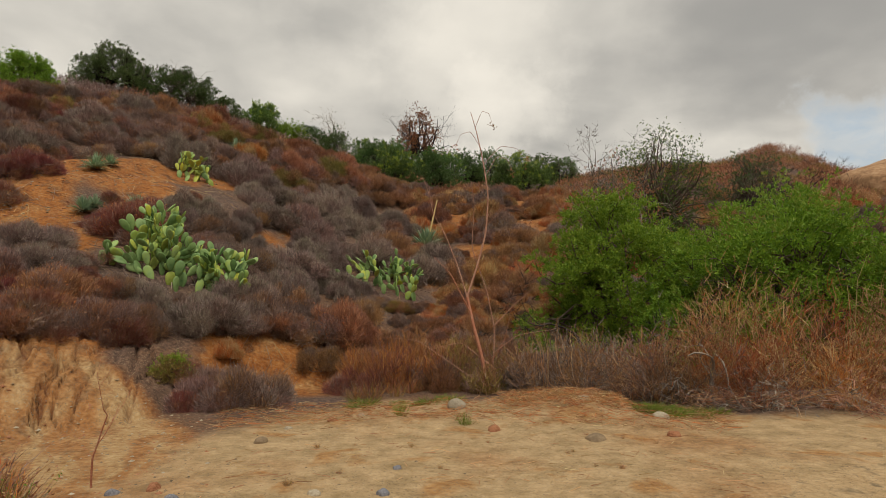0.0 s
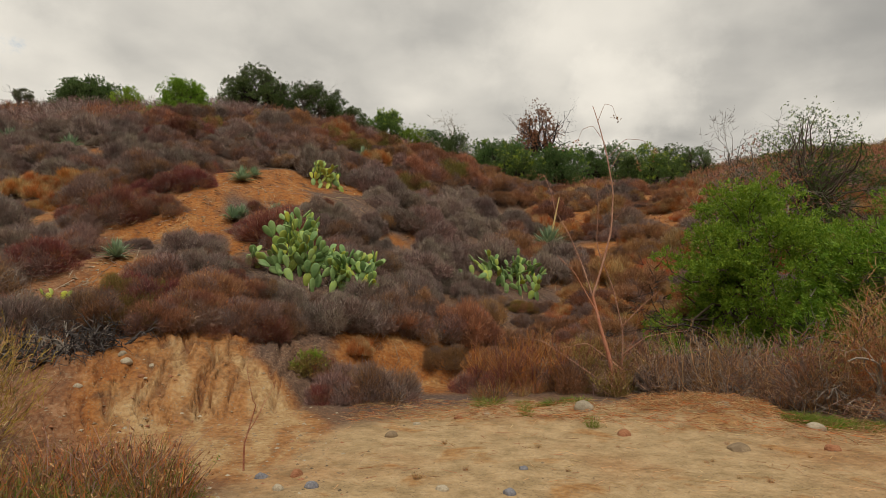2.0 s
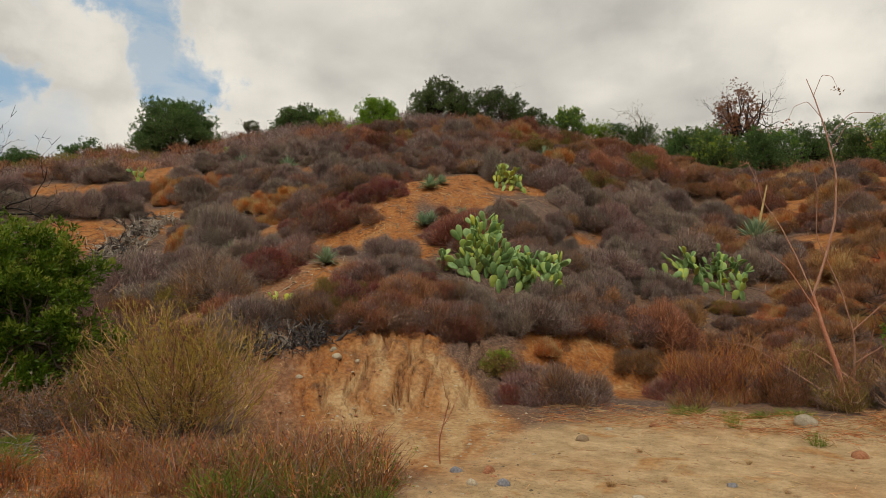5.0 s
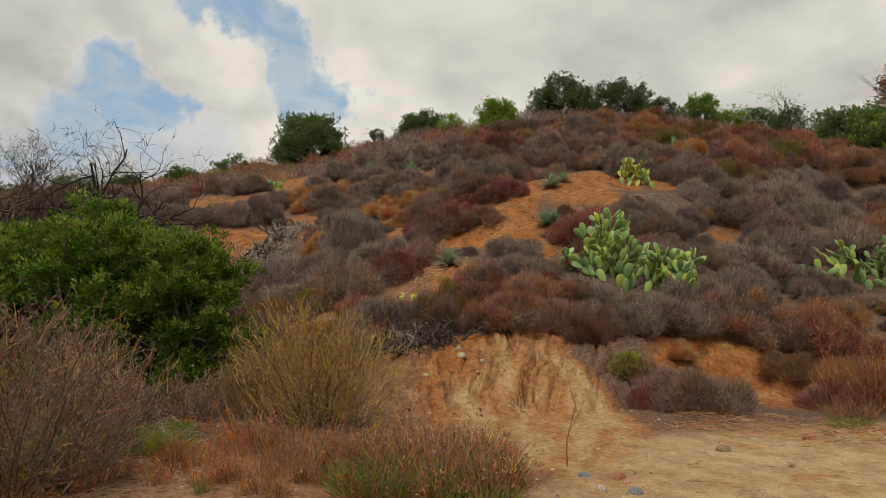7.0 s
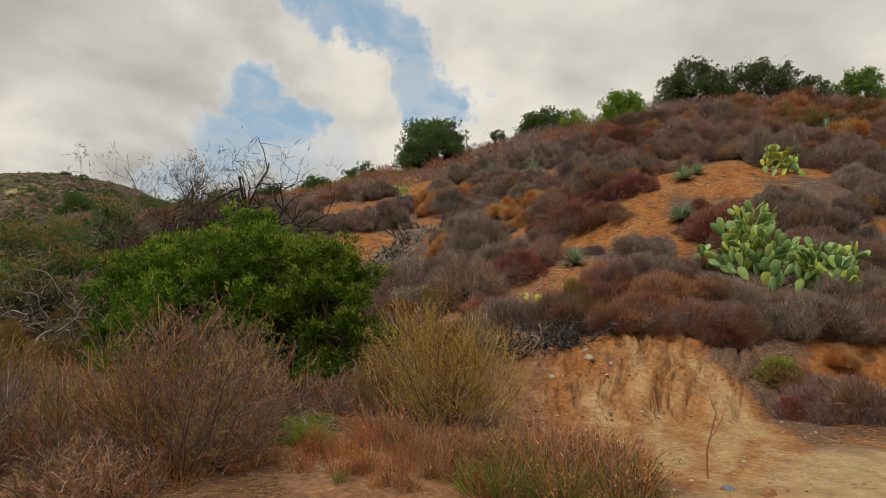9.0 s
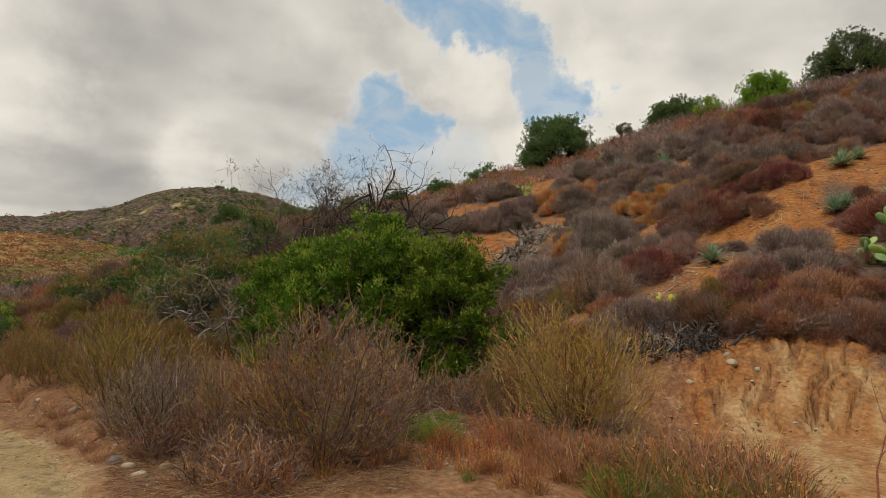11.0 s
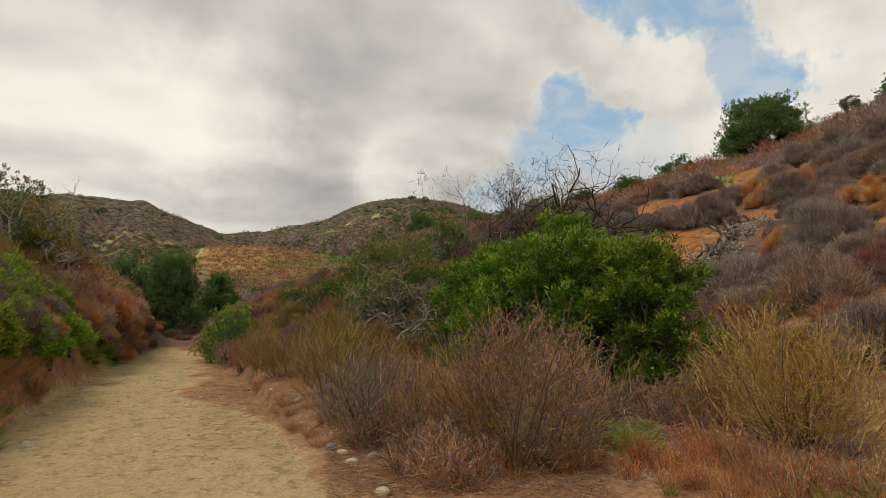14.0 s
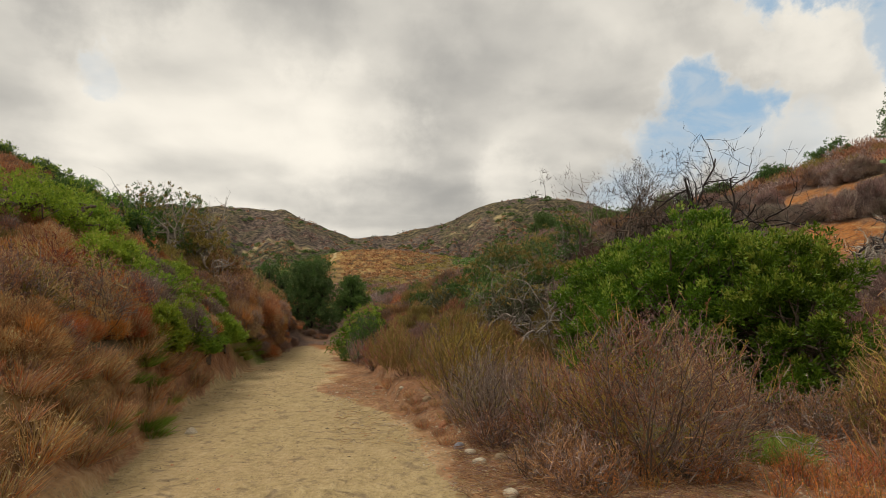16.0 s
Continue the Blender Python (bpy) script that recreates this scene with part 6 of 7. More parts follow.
prickly_pear(21.6, 14.0, "large pale green prickly pear cactus with many pads", 701,
             [(-.8, .5, 2), (-.55, .55, 4), (-.4, .5, 4), (-.2, .45, 3), (-.9, .25, 2), (-.65, .2, 3), (-.4, .15, 3), (-.15, .2, 3), (.05, .25, 2), (-.8, -.05, 2), (-.55, -.1, 2), (-.25, -.15, 2), (.0, -.1, 2),
              (.5, .1, 2), (.65, .15, 3), (.8, .1, 3), (.95, .15, 3), (1.1, .1, 3), (.65, -.15, 2), (.85, -.2, 2), (1.05, -.15, 1), (1.3, .0, 2), (-1.55, .0, 1), (-1.35, .05, 1), (.3, -.2, 1), (-.1, -.35, 1)], .36)
prickly_pear(3.2, 17.4, "pale green prickly pear cactus with a bare middle", 702, [(-.6, .25, 3), (-.4, .3, 4), (-.1, .35, 4), (.2, .35, 4), (.5, .3, 3), (.75, .2, 3), (.3, -.1, 3), (.55, -.1, 2), (-.1, -.2, 2), (-.6, -.2, 2), (.8, -.1, 2), (-1.1, -.3, 1), (-1.4, -.3, 0)], .34)
prickly_pear(20.9, 22.4, "small yellow-green prickly pear cactus", 703, [(-.5, .1, 3), (-.2, .2, 3), (.15, .2, 3), (.4, .1, 2), (.6, -.1, 2), (0, -.2, 2), (-.3, -.2, 2)], .33, .5)
prickly_pear(42.7, 13.0, "yellowing prickly pear seedling on bare soil", 704, [(-.08, 0, 1), (.1, .05, 0), (.2, 0, 0)], .2, 1.0)
prickly_pear(43.5, 12.1, "small yellow prickly pear pads on bare soil", 705, [(-.05, 0, 0), (.12, .05, 0)], .18, 1.0)
prickly_pear(54.8, 31.5, "small bright green prickly pear cactus", 706, [(-.15, 0, 2), (.12, .05, 2)], .36, .6)
prickly_pear(48.2, 38.5, "grey-green prickly pear cactus near the crest", 707, [(-.3, 0, 3), (.1, .1, 3), (.35, 0, 2)], .4, .0)


# ---- yuccas ----
def yucca(bearing, dist, label, seed, r=.5, blades=170, stalk=0.0, mat=None):
    rng = np.random.default_rng(seed)
    thing = tagged(new("yucca"), label, "yucca")
    stand(thing, bearing, dist, rng.uniform(0, 360))
    a = rng.uniform(0, 2 * np.pi, blades)
    e = np.radians(rng.uniform(-8, 88, blades))
    way = np.stack([np.cos(a) * np.cos(e), np.sin(a) * np.cos(e), np.sin(e)], 1)
    ln = r * rng.uniform(.75, 1.12, (blades, 1))
    foot = way * .03 + [0, 0, .06]
    mid = foot + way * ln * .55
    tip = foot + way * ln + np.stack([np.zeros(blades), np.zeros(blades), -.12 * r * np.cos(e)], 1)
    side = normed(np.cross(way, [0, 0, 1.0]) + rng.normal(0, .15, way.shape))
    w = .021 * r / .5
    v = np.stack([foot - side * w, foot + side * w, mid + side * w, mid - side * w, tip], 1).reshape(-1, 3)
    k = np.arange(blades)[:, None] * 5
    faces = np.concatenate([k + [[0, 1, 2]], k + [[0, 2, 3]], k + [[3, 2, 4]]], 0)
    old = e < radians(4)
    pieces = [(v, faces[np.tile(~old, 3)], mat or YUCCA_LEAF), (v, faces[np.tile(old, 3)], YUCCA_DRY)]
    part("leaf_rosette", shape("leaf_rosette", pieces), thing)
    if stalk:
        t = np.linspace(0, 1, 8)[:, None]
        pts = np.concatenate([t * .22 * stalk, t * .0, t * stalk], 1)
        part("flower_stalk", shape("flower_stalk", [(*tubes([(pts, np.linspace(.065, .025, 8))], 6), DRY_STALK)], True), thing, "dry tan flower stalk")
    return thing


DRY_STALK = grainy("dry_stalk", [(.42, .28, .10), (.58, .42, .18), (.66, .52, .28)], 8)
tip_yucca = yucca(-.5, 24.5, "blue-green yucca with a dry tan flower stalk", 720, .95, 210, 2.1)
tip_yucca.rotation_euler = (0, 0, 0)
for b, d, r, s in ((28.7, 20.6, .42, 721), (17.5, 29.5, .62, 722), (38.6, 14.5, .36, 723), (29.4, 17.0, .34, 724), (42.4, 29.6, .6, 725), (46.4, 32.8, .72, 726), (47.0, 17.2, .42, 727), (25.4, 17.9, .36, 728), (27.6, 21.2, .3, 729), (28.6, 17.2, .3, 730), (44.6, 34, .5, 731)):
    yucca(b, d, "spiky blue-green yucca rosette on the slope", s, r * 1.15)

# ---- stones ----
def rock(bearing, dist, size, mat, seed, label, flat_ness=.65):
    ob = tagged(stone("stone", seed, (size, size * .8, size * .7), mat, flat_ness), label, "stone", "loose stones")
    return stand(ob, bearing, dist, seed * 37 % 360, .8, size * .12)


rock(-3.6, 9.1, .44, STONE, 801, "rounded pale boulder on the sand's edge")
rock(-22.0, 8.9, .3, STONE, 802, "small pale grey stone by the brush")
rock(-23.2, 7.95, .25, STONE_RED, 803, "small brown stone on the sand")
rock(-16.4, 7.5, .4, CLOD, 804, "flat sandy stone half buried in the shoulder", .3)
rock(-7.1, 7.8, .26, STONE_RED, 805, "rust-red stone on the sand")
rock(-32.0, 10.5, .36, STONE_RED, 829, "brown stone on heaped soil under the brush")
rock(-34.5, 10.5, .28, STONE_RED, 830, "brown stone on heaped soil under the brush")
rock(-15.2, 9.5, .36, STONE, 831, "long pale stone on the straw heap", .4)
rock(3.2, 5.2, .17, STONE_BLUE, 806, "blue-grey stone in the sand")
rock(9.5, 5.3, .16, STONE, 807, "white stone in the sand")
rock(2.0, 6.0, .13, STONE_BLUE, 808, "small grey stone in the sand")
rock(26.0, 5.9, .17, STONE_BLUE, 809, "blue-grey stone at the ditch's edge")
rock(23.0, 5.9, .2, STONE_RED, 810, "dark red stone at the ditch's edge")
rock(24.5, 5.5, .16, STONE, 811, "pale stone at the ditch's edge")
rock(21.6, 5.5, .18, STONE_BLUE, 812, "grey stone at the ditch's edge")
rock(12.0, 8.1, .14, STONE, 813, "pale stone on the shoulder's rim")
rock(37.4, 10.15, .22, STONE, 814, "white stone stuck in the bank")
rock(37.7, 10.45, .22, STONE, 815, "grey stone stuck in the bank")
rock(35.4, 10.2, .16, STONE, 816, "white pebble stuck in the bank")
rock(36.2, 9.8, .14, STONE_RED, 817, "brown stone stuck in the bank")
rock(40.8, 9.6, .16, STONE, 818, "pale stone low on the bank")
rock(70.6, 6.7, .28, STONE, 819, "pale angular stone on pink soil")
rock(71.8, 6.1, .2, STONE_RED, 820, "reddish stone on pink soil")
rock(67.0, 6.9, .18, STONE, 821, "pale stone on pink soil")
rock(83.3, 6.0, .24, STONE, 822, "white stone in straw")
rock(86.7, 5.3, .22, STONE, 823, "grey stone by the road")
rock(89.6, 6.4, .21, STONE, 824, "grey stone on the road's edge")
rock(90.5, 6.8, .2, STONE, 825, "pale stone on the road's edge")
rock(91.5, 7.1, .22, STONE_BLUE, 826, "blue-grey stone on the road's edge")
rock(115.6, 8.6, .25, STONE, 827, "pale stone at the foot of the bank")
rock(123.0, 5.4, .2, STONE_BLUE, 828, "grey stone at the foot of the bank")
for k_, (b, d) in enumerate(((88.4, 7.6), (93.0, 7.9), (94.6, 9.0), (97.0, 10.5), (99.2, 12.3), (87.6, 6.6), (5.5, 8.5), (8.0, 8.4), (14.4, 7.4), (69.5, 6.4), (64.5, 6.6), (62.0, 7.1))):
    rock(b, d, .15 + .08 * (k_ % 3) / 2, (STONE, STONE_RED, CLOD)[k_ % 3], 840 + k_, "small stone on loose soil")


def pebbles(name, label, places, sizes, mats, seed):
    """Crumbs of stone and dry earth."""
    rng = np.random.default_rng(seed)
    base = np.array([[1, 0, 0], [-1, 0, 0], [0, 1, 0], [0, -1, 0], [0, 0, .5], [0, 0, -.5]], float)
    tri = np.array([[0, 2, 4], [2, 1, 4], [1, 3, 4], [3, 0, 4], [2, 0, 5], [1, 2, 5], [3, 1, 5], [0, 3, 5]])
    pieces = []
    kind = rng.integers(0, len(mats), len(places))
    for i, m in enumerate(mats):
        p, s = places[kind == i], sizes[kind == i]
        a = rng.uniform(0, 6.28, len(p))
        v = base[None] * rng.uniform(.6, 1.3, (len(p), 6, 1)) * s[:, None, None]
        c, q = np.cos(a)[:, None], np.sin(a)[:, None]
        v = np.stack([v[..., 0] * c - v[..., 1] * q, v[..., 0] * q + v[..., 1] * c, v[..., 2]], -1) + p[:, None] - (s * .15)[:, None, None] * [0, 0, 1]
        pieces.append((v.reshape(-1, 3), (tri[None] + 6 * np.arange(len(p))[:, None, None]).reshape(-1, 3), m))
    return tagged(new(name, shape(name, pieces)), label, "gravel", kind="stuff")


n_ = 42000
pb, pd = rs.uniform(-44, 128, n_), np.sqrt(rs.uniform(2.5 ** 2, 17 ** 2, n_))
px_, py_ = spot(pb, pd)
keep = (pd < table(pb, EDGE) + .6) & (rough(px_, py_, 1.4, 211, 2) + rs.normal(0, .3, n_) > .05 + .5 * (1 - smooth(pb, 8, 24)))
px_, py_ = px_[keep], py_[keep]
pebbles("road_gravel", "crumbs of dry earth and gravel on the sand", np.stack([px_, py_, height(px_, py_) - .002], 1), .005 + .036 * rs.random(len(px_)) ** 4, [CLOD, DARK_CLOD, CLOD, STONE_RED], 850)
n_ = 11000
pb = np.concatenate([rs.uniform(18, 48, n_ - 7500), rs.uniform(60, 104, 7500)])
pd = np.minimum(table(pb, EDGE), 12) + rs.uniform(-1.3, 1.2, n_) + np.where(pb < 50, rs.uniform(0, 4.2, n_), 0)
px_, py_ = spot(pb, pd)
pebbles("bank_rubble", "loose rubble along the bank and the ditch", np.stack([px_, py_, height(px_, py_)], 1), .005 + .04 * rs.random(n_) ** 5, [CLOD, STONE_RED, CLOD, STONE], 851)


n_ = 5600
pick_ = rs.integers(0, len(CLEAR), n_)
cb, cd, cr = (np.array([c[i] for c in CLEAR])[pick_] for i in range(3))
px_, py_ = spot(cb, cd)
px_, py_ = px_ + rs.normal(0, .7, n_) * cr, py_ + rs.normal(0, .7, n_) * cr
pebbles("hillside_stones", "loose stones over the bare orange clearings", np.stack([px_, py_, height(px_, py_)], 1), .012 + .06 * rs.random(n_) ** 4, [STONE, CLOD, STONE_RED, CLOD], 852)


# ---- straw, litter and fallen sticks ----
def strewn(name, label, bearings, dists, count, mats, long, seed, lift=.05, thick=.004):
    rng = np.random.default_rng(seed)
    b, d = rng.uniform(*bearings, count), rng.uniform(*dists, count)
    x, y = spot(b, d)
    a = rng.uniform(0, 6.28, count)
    ln = long * rng.uniform(.4, 1.4, count)
    x2, y2 = x + np.cos(a) * ln, y + np.sin(a) * ln
    p = np.stack([x, y, height(x, y) + lift * rng.random(count) + .004], 1)
    q = np.stack([x2, y2, height(x2, y2) + lift * rng.random(count) + .004], 1)
    kind = rng.integers(0, len(mats), count)
    return tagged(new(name, shape(name, [(*ribbons(rng, p[kind == i], q[kind == i], thick, thick * .6), m) for i, m in enumerate(mats)])), label, "plant litter", kind="stuff")


strewn("straw_litter", "heap of straw and dry stalks on the berm", (-19, -8), (9.0, 10.4), 2200, [STRAW, TAN_TWIG, BROWN_TWIG, RUST_TWIG], .2, 861, .14, .003)
strewn("straw_litter", "scattered straw along the sand's rim", (-28, 18), (8.2, 9.9), 3600, [STRAW, TAN_TWIG, BROWN_TWIG, RUST_TWIG], .2, 862, .06, .0032)
strewn("straw_litter", "a few dry stalks on the open sand", (-30, 20), (5.5, 8.4), 420, [STRAW, TAN_TWIG, BROWN_TWIG], .14, 867, .015, .003)
strewn("straw_litter", "dry stalks under the tall brush", (-44, -24), (10.0, 11.6), 2200, [TAN_TWIG, BROWN_TWIG, MAUVE_TWIG], .35, 863, .3, .003)
strewn("straw_litter", "orange straw under the roadside shrubs", (66, 92), (5.2, 7.4), 11000, [STRAW, TAN_TWIG, BROWN_TWIG, MAUVE_TWIG], .1, 864, .05, .0022)
strewn("straw_litter", "dry litter on the road's right verge", (90, 103), (7.2, 14), 2200, [STRAW, GREY_TWIG, BROWN_TWIG], .1, 865, .04, .0025)
strewn("straw_litter", "dry twigs and leaves under the green bushes", (55, 74), (7.4, 11.5), 5000, [GREY_TWIG, BROWN_TWIG, MAUVE_TWIG, TAN_TWIG], .14, 868, .05, .0035)
strewn("hill_litter", "fallen twigs between the shrubs", (-40, 80), (12, 34), 6000, [GREY_TWIG, BROWN_TWIG, PALE_TWIG, TAN_TWIG], .45, 866, .12, .007)


def sticks(bearing, dist, label, seed, h, mat, name="dead_branch", lean=(1.5, 0), stems=2, depth=2, radius=.03, turn=0.0, category="dead branch"):
    ob = tagged(bare_tree(name, seed, h, radius, mat, lean, stems, depth, .5, -.1, (2, 3), .6, None, 3, .15), label, category)
    return stand(ob, bearing, dist, turn)


sticks(18.2, 25, "long fallen grey branch across the slope", 871, 2.4, DEAD_WOOD, turn=17, lean=(2.5, 0))
sticks(46.5, 40, "charred fallen log near the crest", 872, 2.6, CHAR_WOOD, turn=46, radius=.12, lean=(3, 0))
sticks(41.8, 35, "bare fallen branch near the crest", 873, 2.0, DEAD_WOOD, turn=42, radius=.05, lean=(3, 0), stems=1)
sticks(51.5, 29.5, "charred stump with broken limbs", 874, 1.3, CHAR_WOOD, turn=51, radius=.1, lean=(2, 0), stems=3)
sticks(54.5, 25.5, "charred dead stump on the slope", 875, 1.0, CHAR_WOOD, radius=.09, lean=(1, 0), stems=3)
sticks(15.5, 6.3, "dry stick lying on the sand", 876, .9, BARK, turn=100, radius=.009, lean=(6, 0), stems=1, depth=1)
sticks(62.5, 7.6, "bent grey branch beside the grass", 877, 1.3, DEAD_WOOD, turn=150, radius=.016, lean=(2.2, 0), stems=2)
sticks(-26.5, 10.6, "bleached crooked dead branches in the brush", 878, 2.8, DEAD_WOOD, radius=.055, lean=(-.8, 0), stems=3, depth=3, turn=-26)
sticks(-21.5, 11.2, "pale bare twigs leaning in the brush", 879, 2.4, DEAD_WOOD, radius=.02, lean=(-.5, 0), stems=3, depth=2, turn=-20)
for k_ in range(16):
    sticks(-18 - 24 * rs.random(), 10.3 + .7 * rs.random(), "pale crossing dry sticks in the brush", 1001 + k_, 1.3 + .8 * rs.random(), (BLEACHED_WOOD, TAN_BARK, DEAD_WOOD)[k_ % 3], "dry_stick", (1.2 * rs.normal(), -.3), 5, 2, .011, -30, "dead branch")
# roots and charred stems laid bare at the top of the bank
for k_ in range(22):
    sticks(38.0 + 7.5 * rs.random(), 10.6 + .8 * rs.random(), "dark exposed roots hanging over the bank", 881 + k_, .8 + .6 * rs.random(), (CHAR_WOOD, CHAR_WOOD, DEAD_WOOD)[k_ % 3], "root", (.8 * rs.normal(), -1.4), 4, 2, .045, 40, "root")
# dead cactus skeletons
for k_ in range(26):
    along_ = rs.random()
    sticks(57.6 - 4.5 * along_ + .6 * rs.normal(), 19.6 + 5 * along_ + .4 * rs.normal(), "grey skeleton of a dead prickly pear", 901 + k_, 1.3, (DEAD_WOOD, BLEACHED_WOOD, CHAR_WOOD)[k_ % 3], "dead_cactus", (.8, .5), 5, 2, .07, 40 * k_, "dead cactus")


# ---- the tall leafless sapling at the sand's edge ----
def sapling():
    thing = tagged(new("tall_sapling"), "tall leafless sapling with reddish trunk and drooping tips", "sapling")
    rng = np.random.default_rng(910)

    def wand(pts, r0, r1, mat, name="stem"):
        pts = np.array([(x, y, z) for x, y, z in pts], float)
        t = np.linspace(0, len(pts) - 1, len(pts) * 5)
        fine = np.stack([np.interp(t, np.arange(len(pts)), pts[:, i]) for i in range(3)], 1)
        fine[1:-1] = (fine[:-2] + 2 * fine[1:-1] + fine[2:]) / 4
        part(name, shape(name, [(*tubes([(fine, np.linspace(r0, r1, len(fine)))], 6), mat)], True), thing)

    wand([(0, 0, -.2), (-.1, 0, .6), (-.26, .02, 1.2), (-.38, .05, 1.75)], .042, .03, RED_BARK, "trunk")
    wand([(-.38, .05, 1.75), (-.2, .05, 2.3), (-.02, .05, 2.95), (.03, .05, 3.7), (-.07, .05, 4.4), (-.2, .08, 5.0), (-.3, .1, 5.35)], .024, .006, TAN_BARK)
    wand([(-.38, .05, 1.75), (-.55, .08, 2.3), (-.78, .1, 2.9), (-1.05, .1, 3.4), (-1.12, .1, 3.9)], .014, .004, TAN_BARK)
    wand([(-.34, .02, 1.5), (-.7, -.1, 2.2), (-1.0, -.1, 2.5)], .014, .005, RED_BARK)
    wand([(.05, .2, -.2), (.14, .2, 1.1), (-.02, .2, 1.9), (-.3, .2, 2.7), (-.24, .2, 3.5), (-.3, .2, 4.0)], .016, .005, TAN_BARK)
    wand([(.12, .15, 1.2), (.5, .1, 1.6), (.9, .1, 1.95)], .013, .004, TAN_BARK)
    wand([(.1, 0, .7), (.55, -.1, 1.05), (1.2, -.1, 1.15)], .012, .003, TAN_BARK)
    wand([(.02, 0, .5), (-.5, .1, .9), (-1.1, .1, .75)], .012, .003, TAN_BARK)
    wand([(-.05, -.1, .1), (-.7, -.2, .55), (-1.3, -.2, .95), (-1.9, -.2, 1.0)], .011, .003, TAN_BARK)
    wand([(-.02, .1, .4), (.3, .1, .9), (.45, .1, 1.5)], .01, .003, RED_BARK)
    for x, z, dx in ((-.05, 4.3, .8), (-.1, 4.6, -.5), (0, 4.1, .5), (.03, 3.6, -.6), (.0, 3.1, .8), (-.22, 5.0, .35), (-1.1, 3.7, -.3)):
        wand([(x, .03, z), (x + dx * .4, .03, z + .35), (x + dx * .8, .05, z + .3), (x + dx, .05, z + .05)], .006, .002, TAN_BARK, "twig")
        at = np.array([[x + dx, .05, z + .05]]) + rng.normal(0, .05, (9, 3))
        tagged(part("seed_head", shape("seed_head", [(*leaf_blades(rng, at, rng.normal(size=(9, 3)) - [0, 0, .6], .07, .03), BROWN_TWIG)]), thing), kind="stuff")
    return thing


stand(sapling(), -6.5, 11.2, -6.5)


# a thin red-brown sapling in the ditch
def young_sapling():
    rng = np.random.default_rng(911)
    paths, tips = [], []
    limb(rng, (0, 0, -.1), (0, 0, 1), .75, .011, 2, paths, tips, .25, .5, (2, 3), .55, 6, .5)
    thing = tagged(new("thin_sapling"), "thin leafless red-brown sapling in the ditch", "sapling")
    for k, path in enumerate(paths):
        part("branch" if k else "trunk", shape("thin_branch", [(*tubes([path], 5), RED_BARK)], True), thing)
    return thing


stand(young_sapling(), 27.6, 6.2)


# ---- weeds and grass ----
def weed_pattern(seed, r, h, mats, n, width, leafy_bits=0, leaf_mat=None):
    rng = np.random.default_rng(seed)
    a, q = rng.uniform(0, 6.28, n), np.sqrt(rng.random(n)) * r
    foot = np.stack([np.cos(a) * q * .5, np.sin(a) * q * .5, np.full(n, -.03)], 1)
    tip = np.stack([np.cos(a) * q * 1.2, np.sin(a) * q * 1.2, h * rng.uniform(.25, 1.15, n)], 1) + rng.normal(0, .2 * h, (n, 3)) * [1, 1, .3]
    mid = (foot + tip) / 2 + rng.normal(0, .05 * h, (n, 3)) + [0, 0, .06 * h]
    kind = rng.integers(0, len(mats), n)
    pieces = []
    for i, m in enumerate(mats):
        s = kind == i
        pieces.append((*ribbons(rng, foot[s], mid[s], width, width * .8), m))
        pieces.append((*ribbons(rng, mid[s], tip[s], width * .8, width * .2), m))
    if leafy_bits:
        w = rng.integers(0, n, leafy_bits)
        t = rng.random((leafy_bits, 1))
        pieces.append((*leaf_blades(rng, foot[w] + (tip[w] - foot[w]) * t, rng.normal(size=(leafy_bits, 3)) + [0, 0, .6], rng.uniform(.02, .05, leafy_bits), .014), leaf_mat or mats[0]))
    return shape("weed", pieces)


def sow(name, label, meshes, places, group, category="weed", size=(.7, 1.3)):
    for b, d in places:
        x, y = spot(b, d)
        ob = tagged(new(name, meshes[rs.integers(len(meshes))]), label, category, group)
        g = rs.uniform(*size)
        ob.matrix_basis = pose(x, y, ground_z(x, y), 0, 0, rs.uniform(0, 360)) @ Matrix.Diagonal((g, g, g, 1))


GREEN_WEED = [weed_pattern(921 + s, .28, .36, [GRASS_LEAF, OLIVE_TWIG, GRASS_LEAF], 70, .005, 260, GRASS_LEAF) for s in range(2)]
DRY_WEED = [weed_pattern(925 + s, .3, .36, [OLIVE_TWIG, MAUVE_TWIG, BROWN_TWIG, RUST_TWIG], 90, .0036, 220, BROWN_TWIG) for s in range(2)]
RUST_WEED = [weed_pattern(929 + s, .25, .3, [RUST_TWIG, BROWN_TWIG, MAUVE_TWIG, OLIVE_TWIG], 70, .0036, 240, RUST_TWIG) for s in range(2)]
TURF = [weed_pattern(933 + s, .22, .08, [GRASS_LEAF, OLIVE_TWIG, GRASS_LEAF], 200, .004) for s in range(2)]
TUFT = [weed_pattern(937 + s, .34, .25, [STRAW, TAN_TWIG, RUST_TWIG, MAUVE_TWIG], 190, .0032, 120, TAN_TWIG) for s in range(2)]


def band(n, bearings, out, spread=0.0):
    b = rs.uniform(*bearings, n)
    return list(zip(b, table(b, EDGE) + rs.uniform(*out, n)))


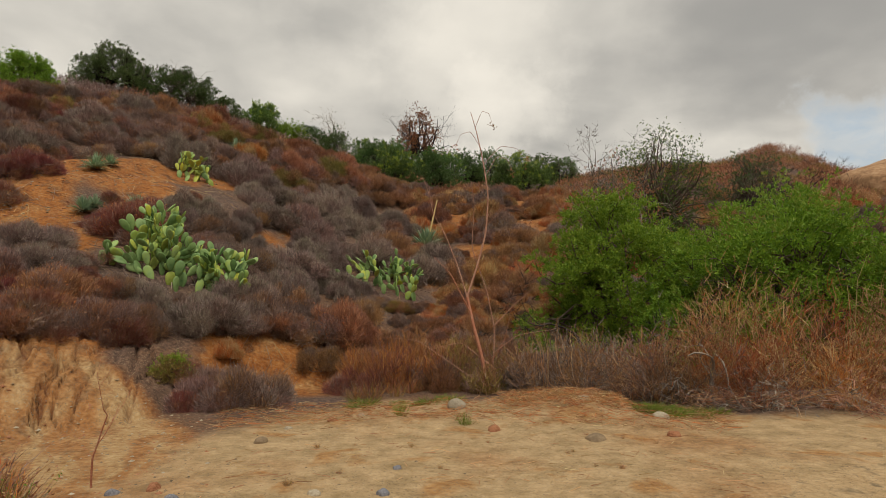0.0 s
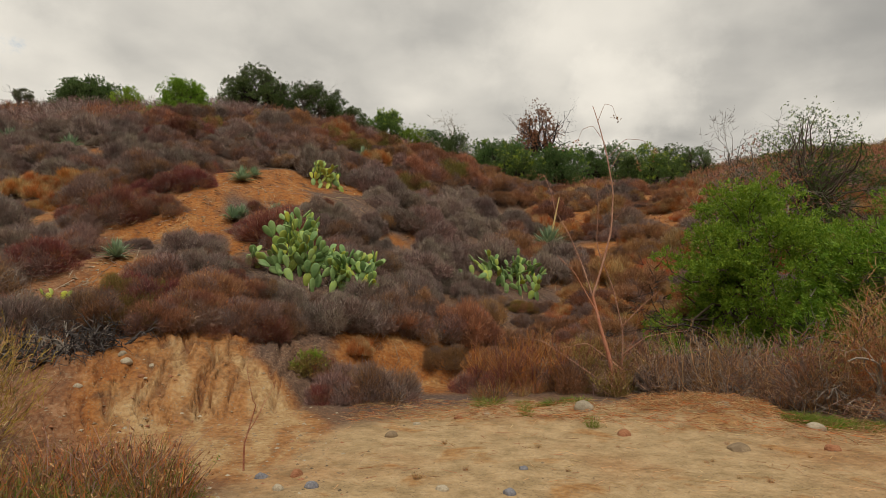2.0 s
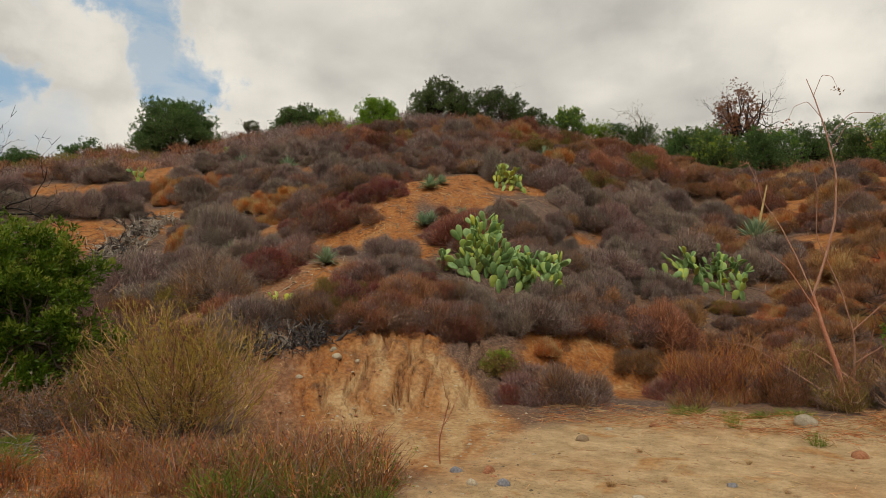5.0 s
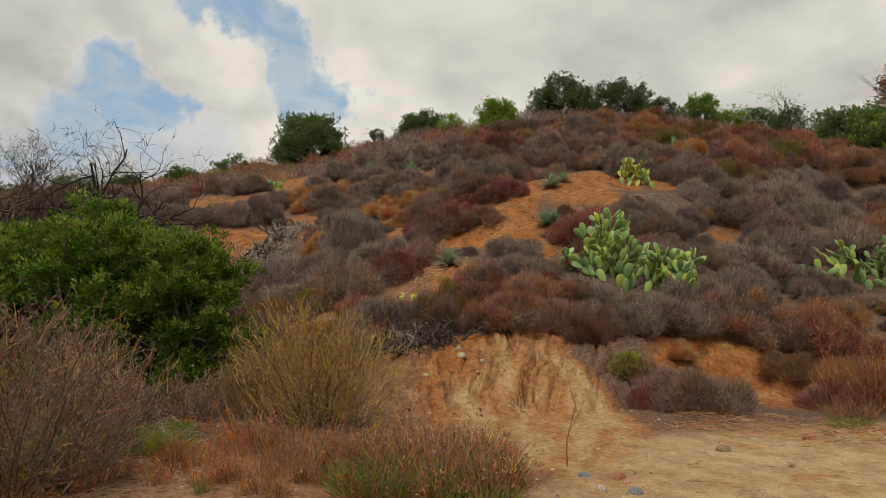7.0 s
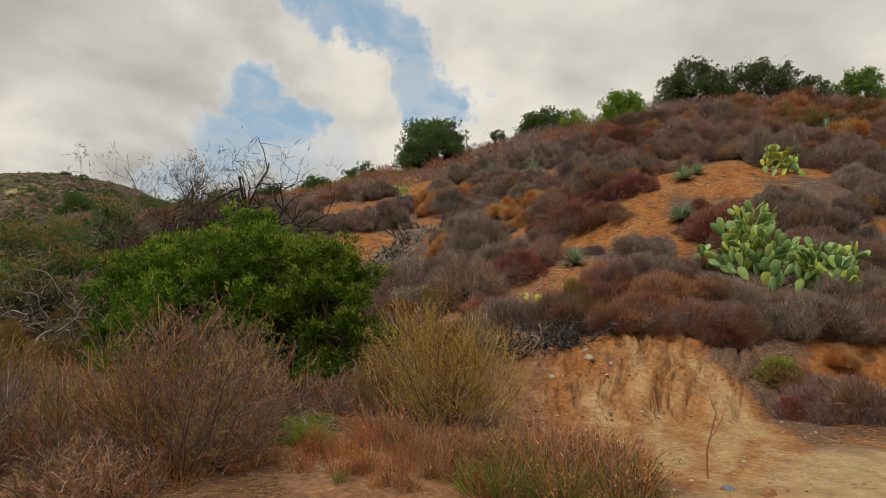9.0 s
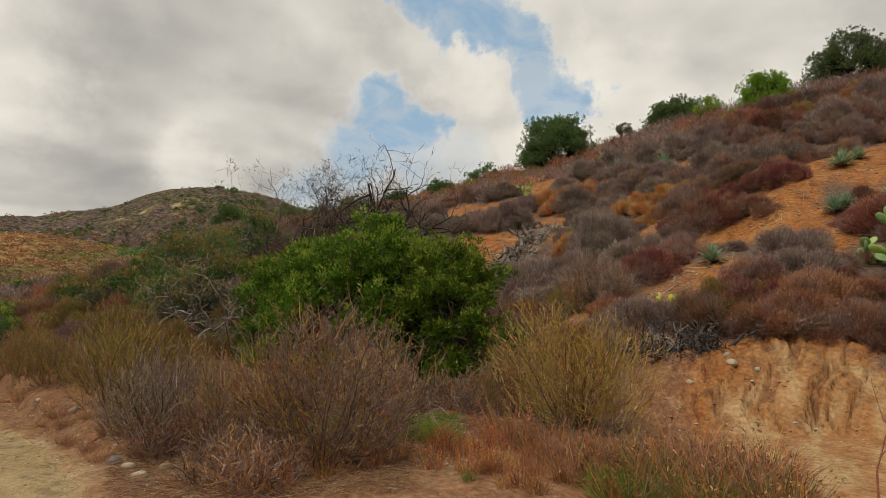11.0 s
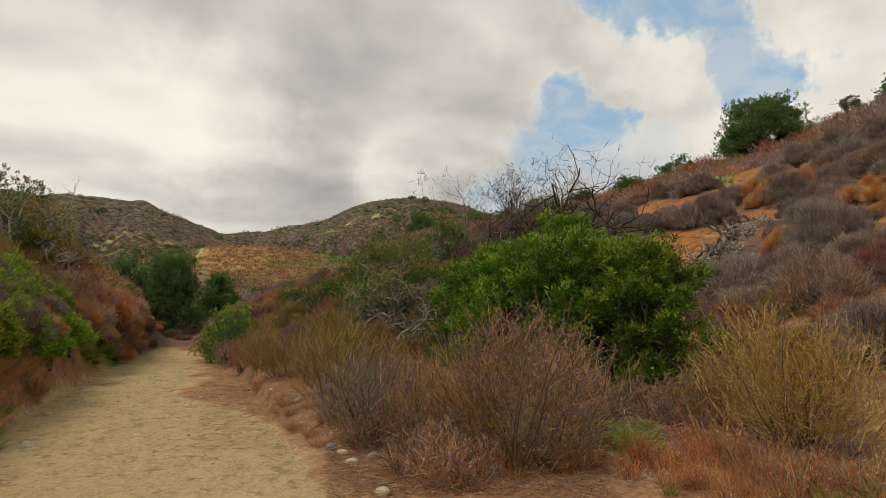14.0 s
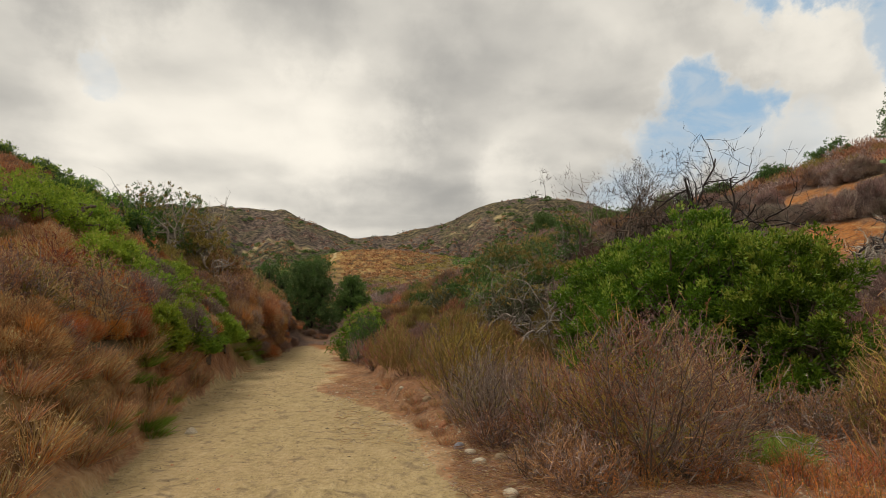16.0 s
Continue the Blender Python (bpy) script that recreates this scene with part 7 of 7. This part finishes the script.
sow("green_weed", "green leafy weed in the ditch", GREEN_WEED, band(24, (33, 52), (-.4, .4)), "green weeds in the ditch", size=(.45, .9))
sow("dry_weed", "olive-brown dry weed in the ditch", DRY_WEED, band(64, (31, 57), (-.4, 1.2)) + band(26, (33, 46), (-.1, 1.4)), "dry weeds in the ditch", size=(.25, 1.35))
sow("rust_weed", "rust-red low weed by the ditch", RUST_WEED, band(40, (40, 63), (-.6, 1.6)), "rust weeds by the ditch", size=(.35, .95))
sow("dry_weed", "olive-brown dry weed in the gully", DRY_WEED, band(14, (-2, 9), (1.2, 3.0)), "dry weeds in the gully", size=(.5, 1.0))
sow("grass_patch", "short green grass on the verge", TURF, list(zip(rs.uniform(62.5, 73, 60), rs.uniform(7.2, 8.7, 60))) + list(zip(rs.uniform(-27, -20, 16), rs.uniform(9.2, 9.9, 16))) + list(zip(rs.uniform(-6, 6, 9), rs.uniform(9.3, 9.9, 9))), "green grass patches", "grass")
edge_places = []
for gx in np.concatenate([rs.uniform(-19, -10.5, 120), rs.uniform(-10.5, -5.5, 12)]):
    gy = float(np.interp(gx, ROAD_X, ROAD_Y)) - (1.85 if gx > -9.5 else 1.6 if gx > -13 else 1.45) - rs.uniform(0, .6)
    edge_places.append((math.degrees(math.atan2(-gx, gy)), math.hypot(gx, gy)))
sow("grass_patch", "short green grass along the road's bank", TURF, edge_places, "green grass patches", "grass", (.9, 1.6))
sow("straw_tuft", "orange-gold dry grass tuft on the bank", TUFT, band(90, (115, 134), (.55, 2.3)), "dry tufts on the bank", "grass tuft", (.5, 1.1))
sow("straw_tuft", "orange-gold dry grass tuft by the road", TUFT, band(20, (92, 104), (.3, 1.6)) + band(8, (70, 92), (-.1, .8)), "dry tufts by the road", "grass tuft", (.3, .6))
sow("rust_weed", "rust-red low weed on pink soil", RUST_WEED, band(40, (52, 80), (-1.3, .3)), "rust weeds by the ditch", size=(.35, .9))
sow("dry_weed", "tiny dry weed on the sand", DRY_WEED, list(zip(np.concatenate([rs.normal(-6, 7, 12), rs.normal(-18, 3, 6)]), np.concatenate([rs.normal(6.4, .8, 12), rs.normal(6.8, .6, 6)]))), "tiny weeds on the sand", size=(.07, .22))
sow("green_weed", "small bright green weed on the sand", GREEN_WEED, [(1.6, 8.6), (1.9, 8.75), (-4.4, 8.1), (60.6, 5.6), (45.5, 5.1)], "green weeds on the sand", size=(.35, .5))
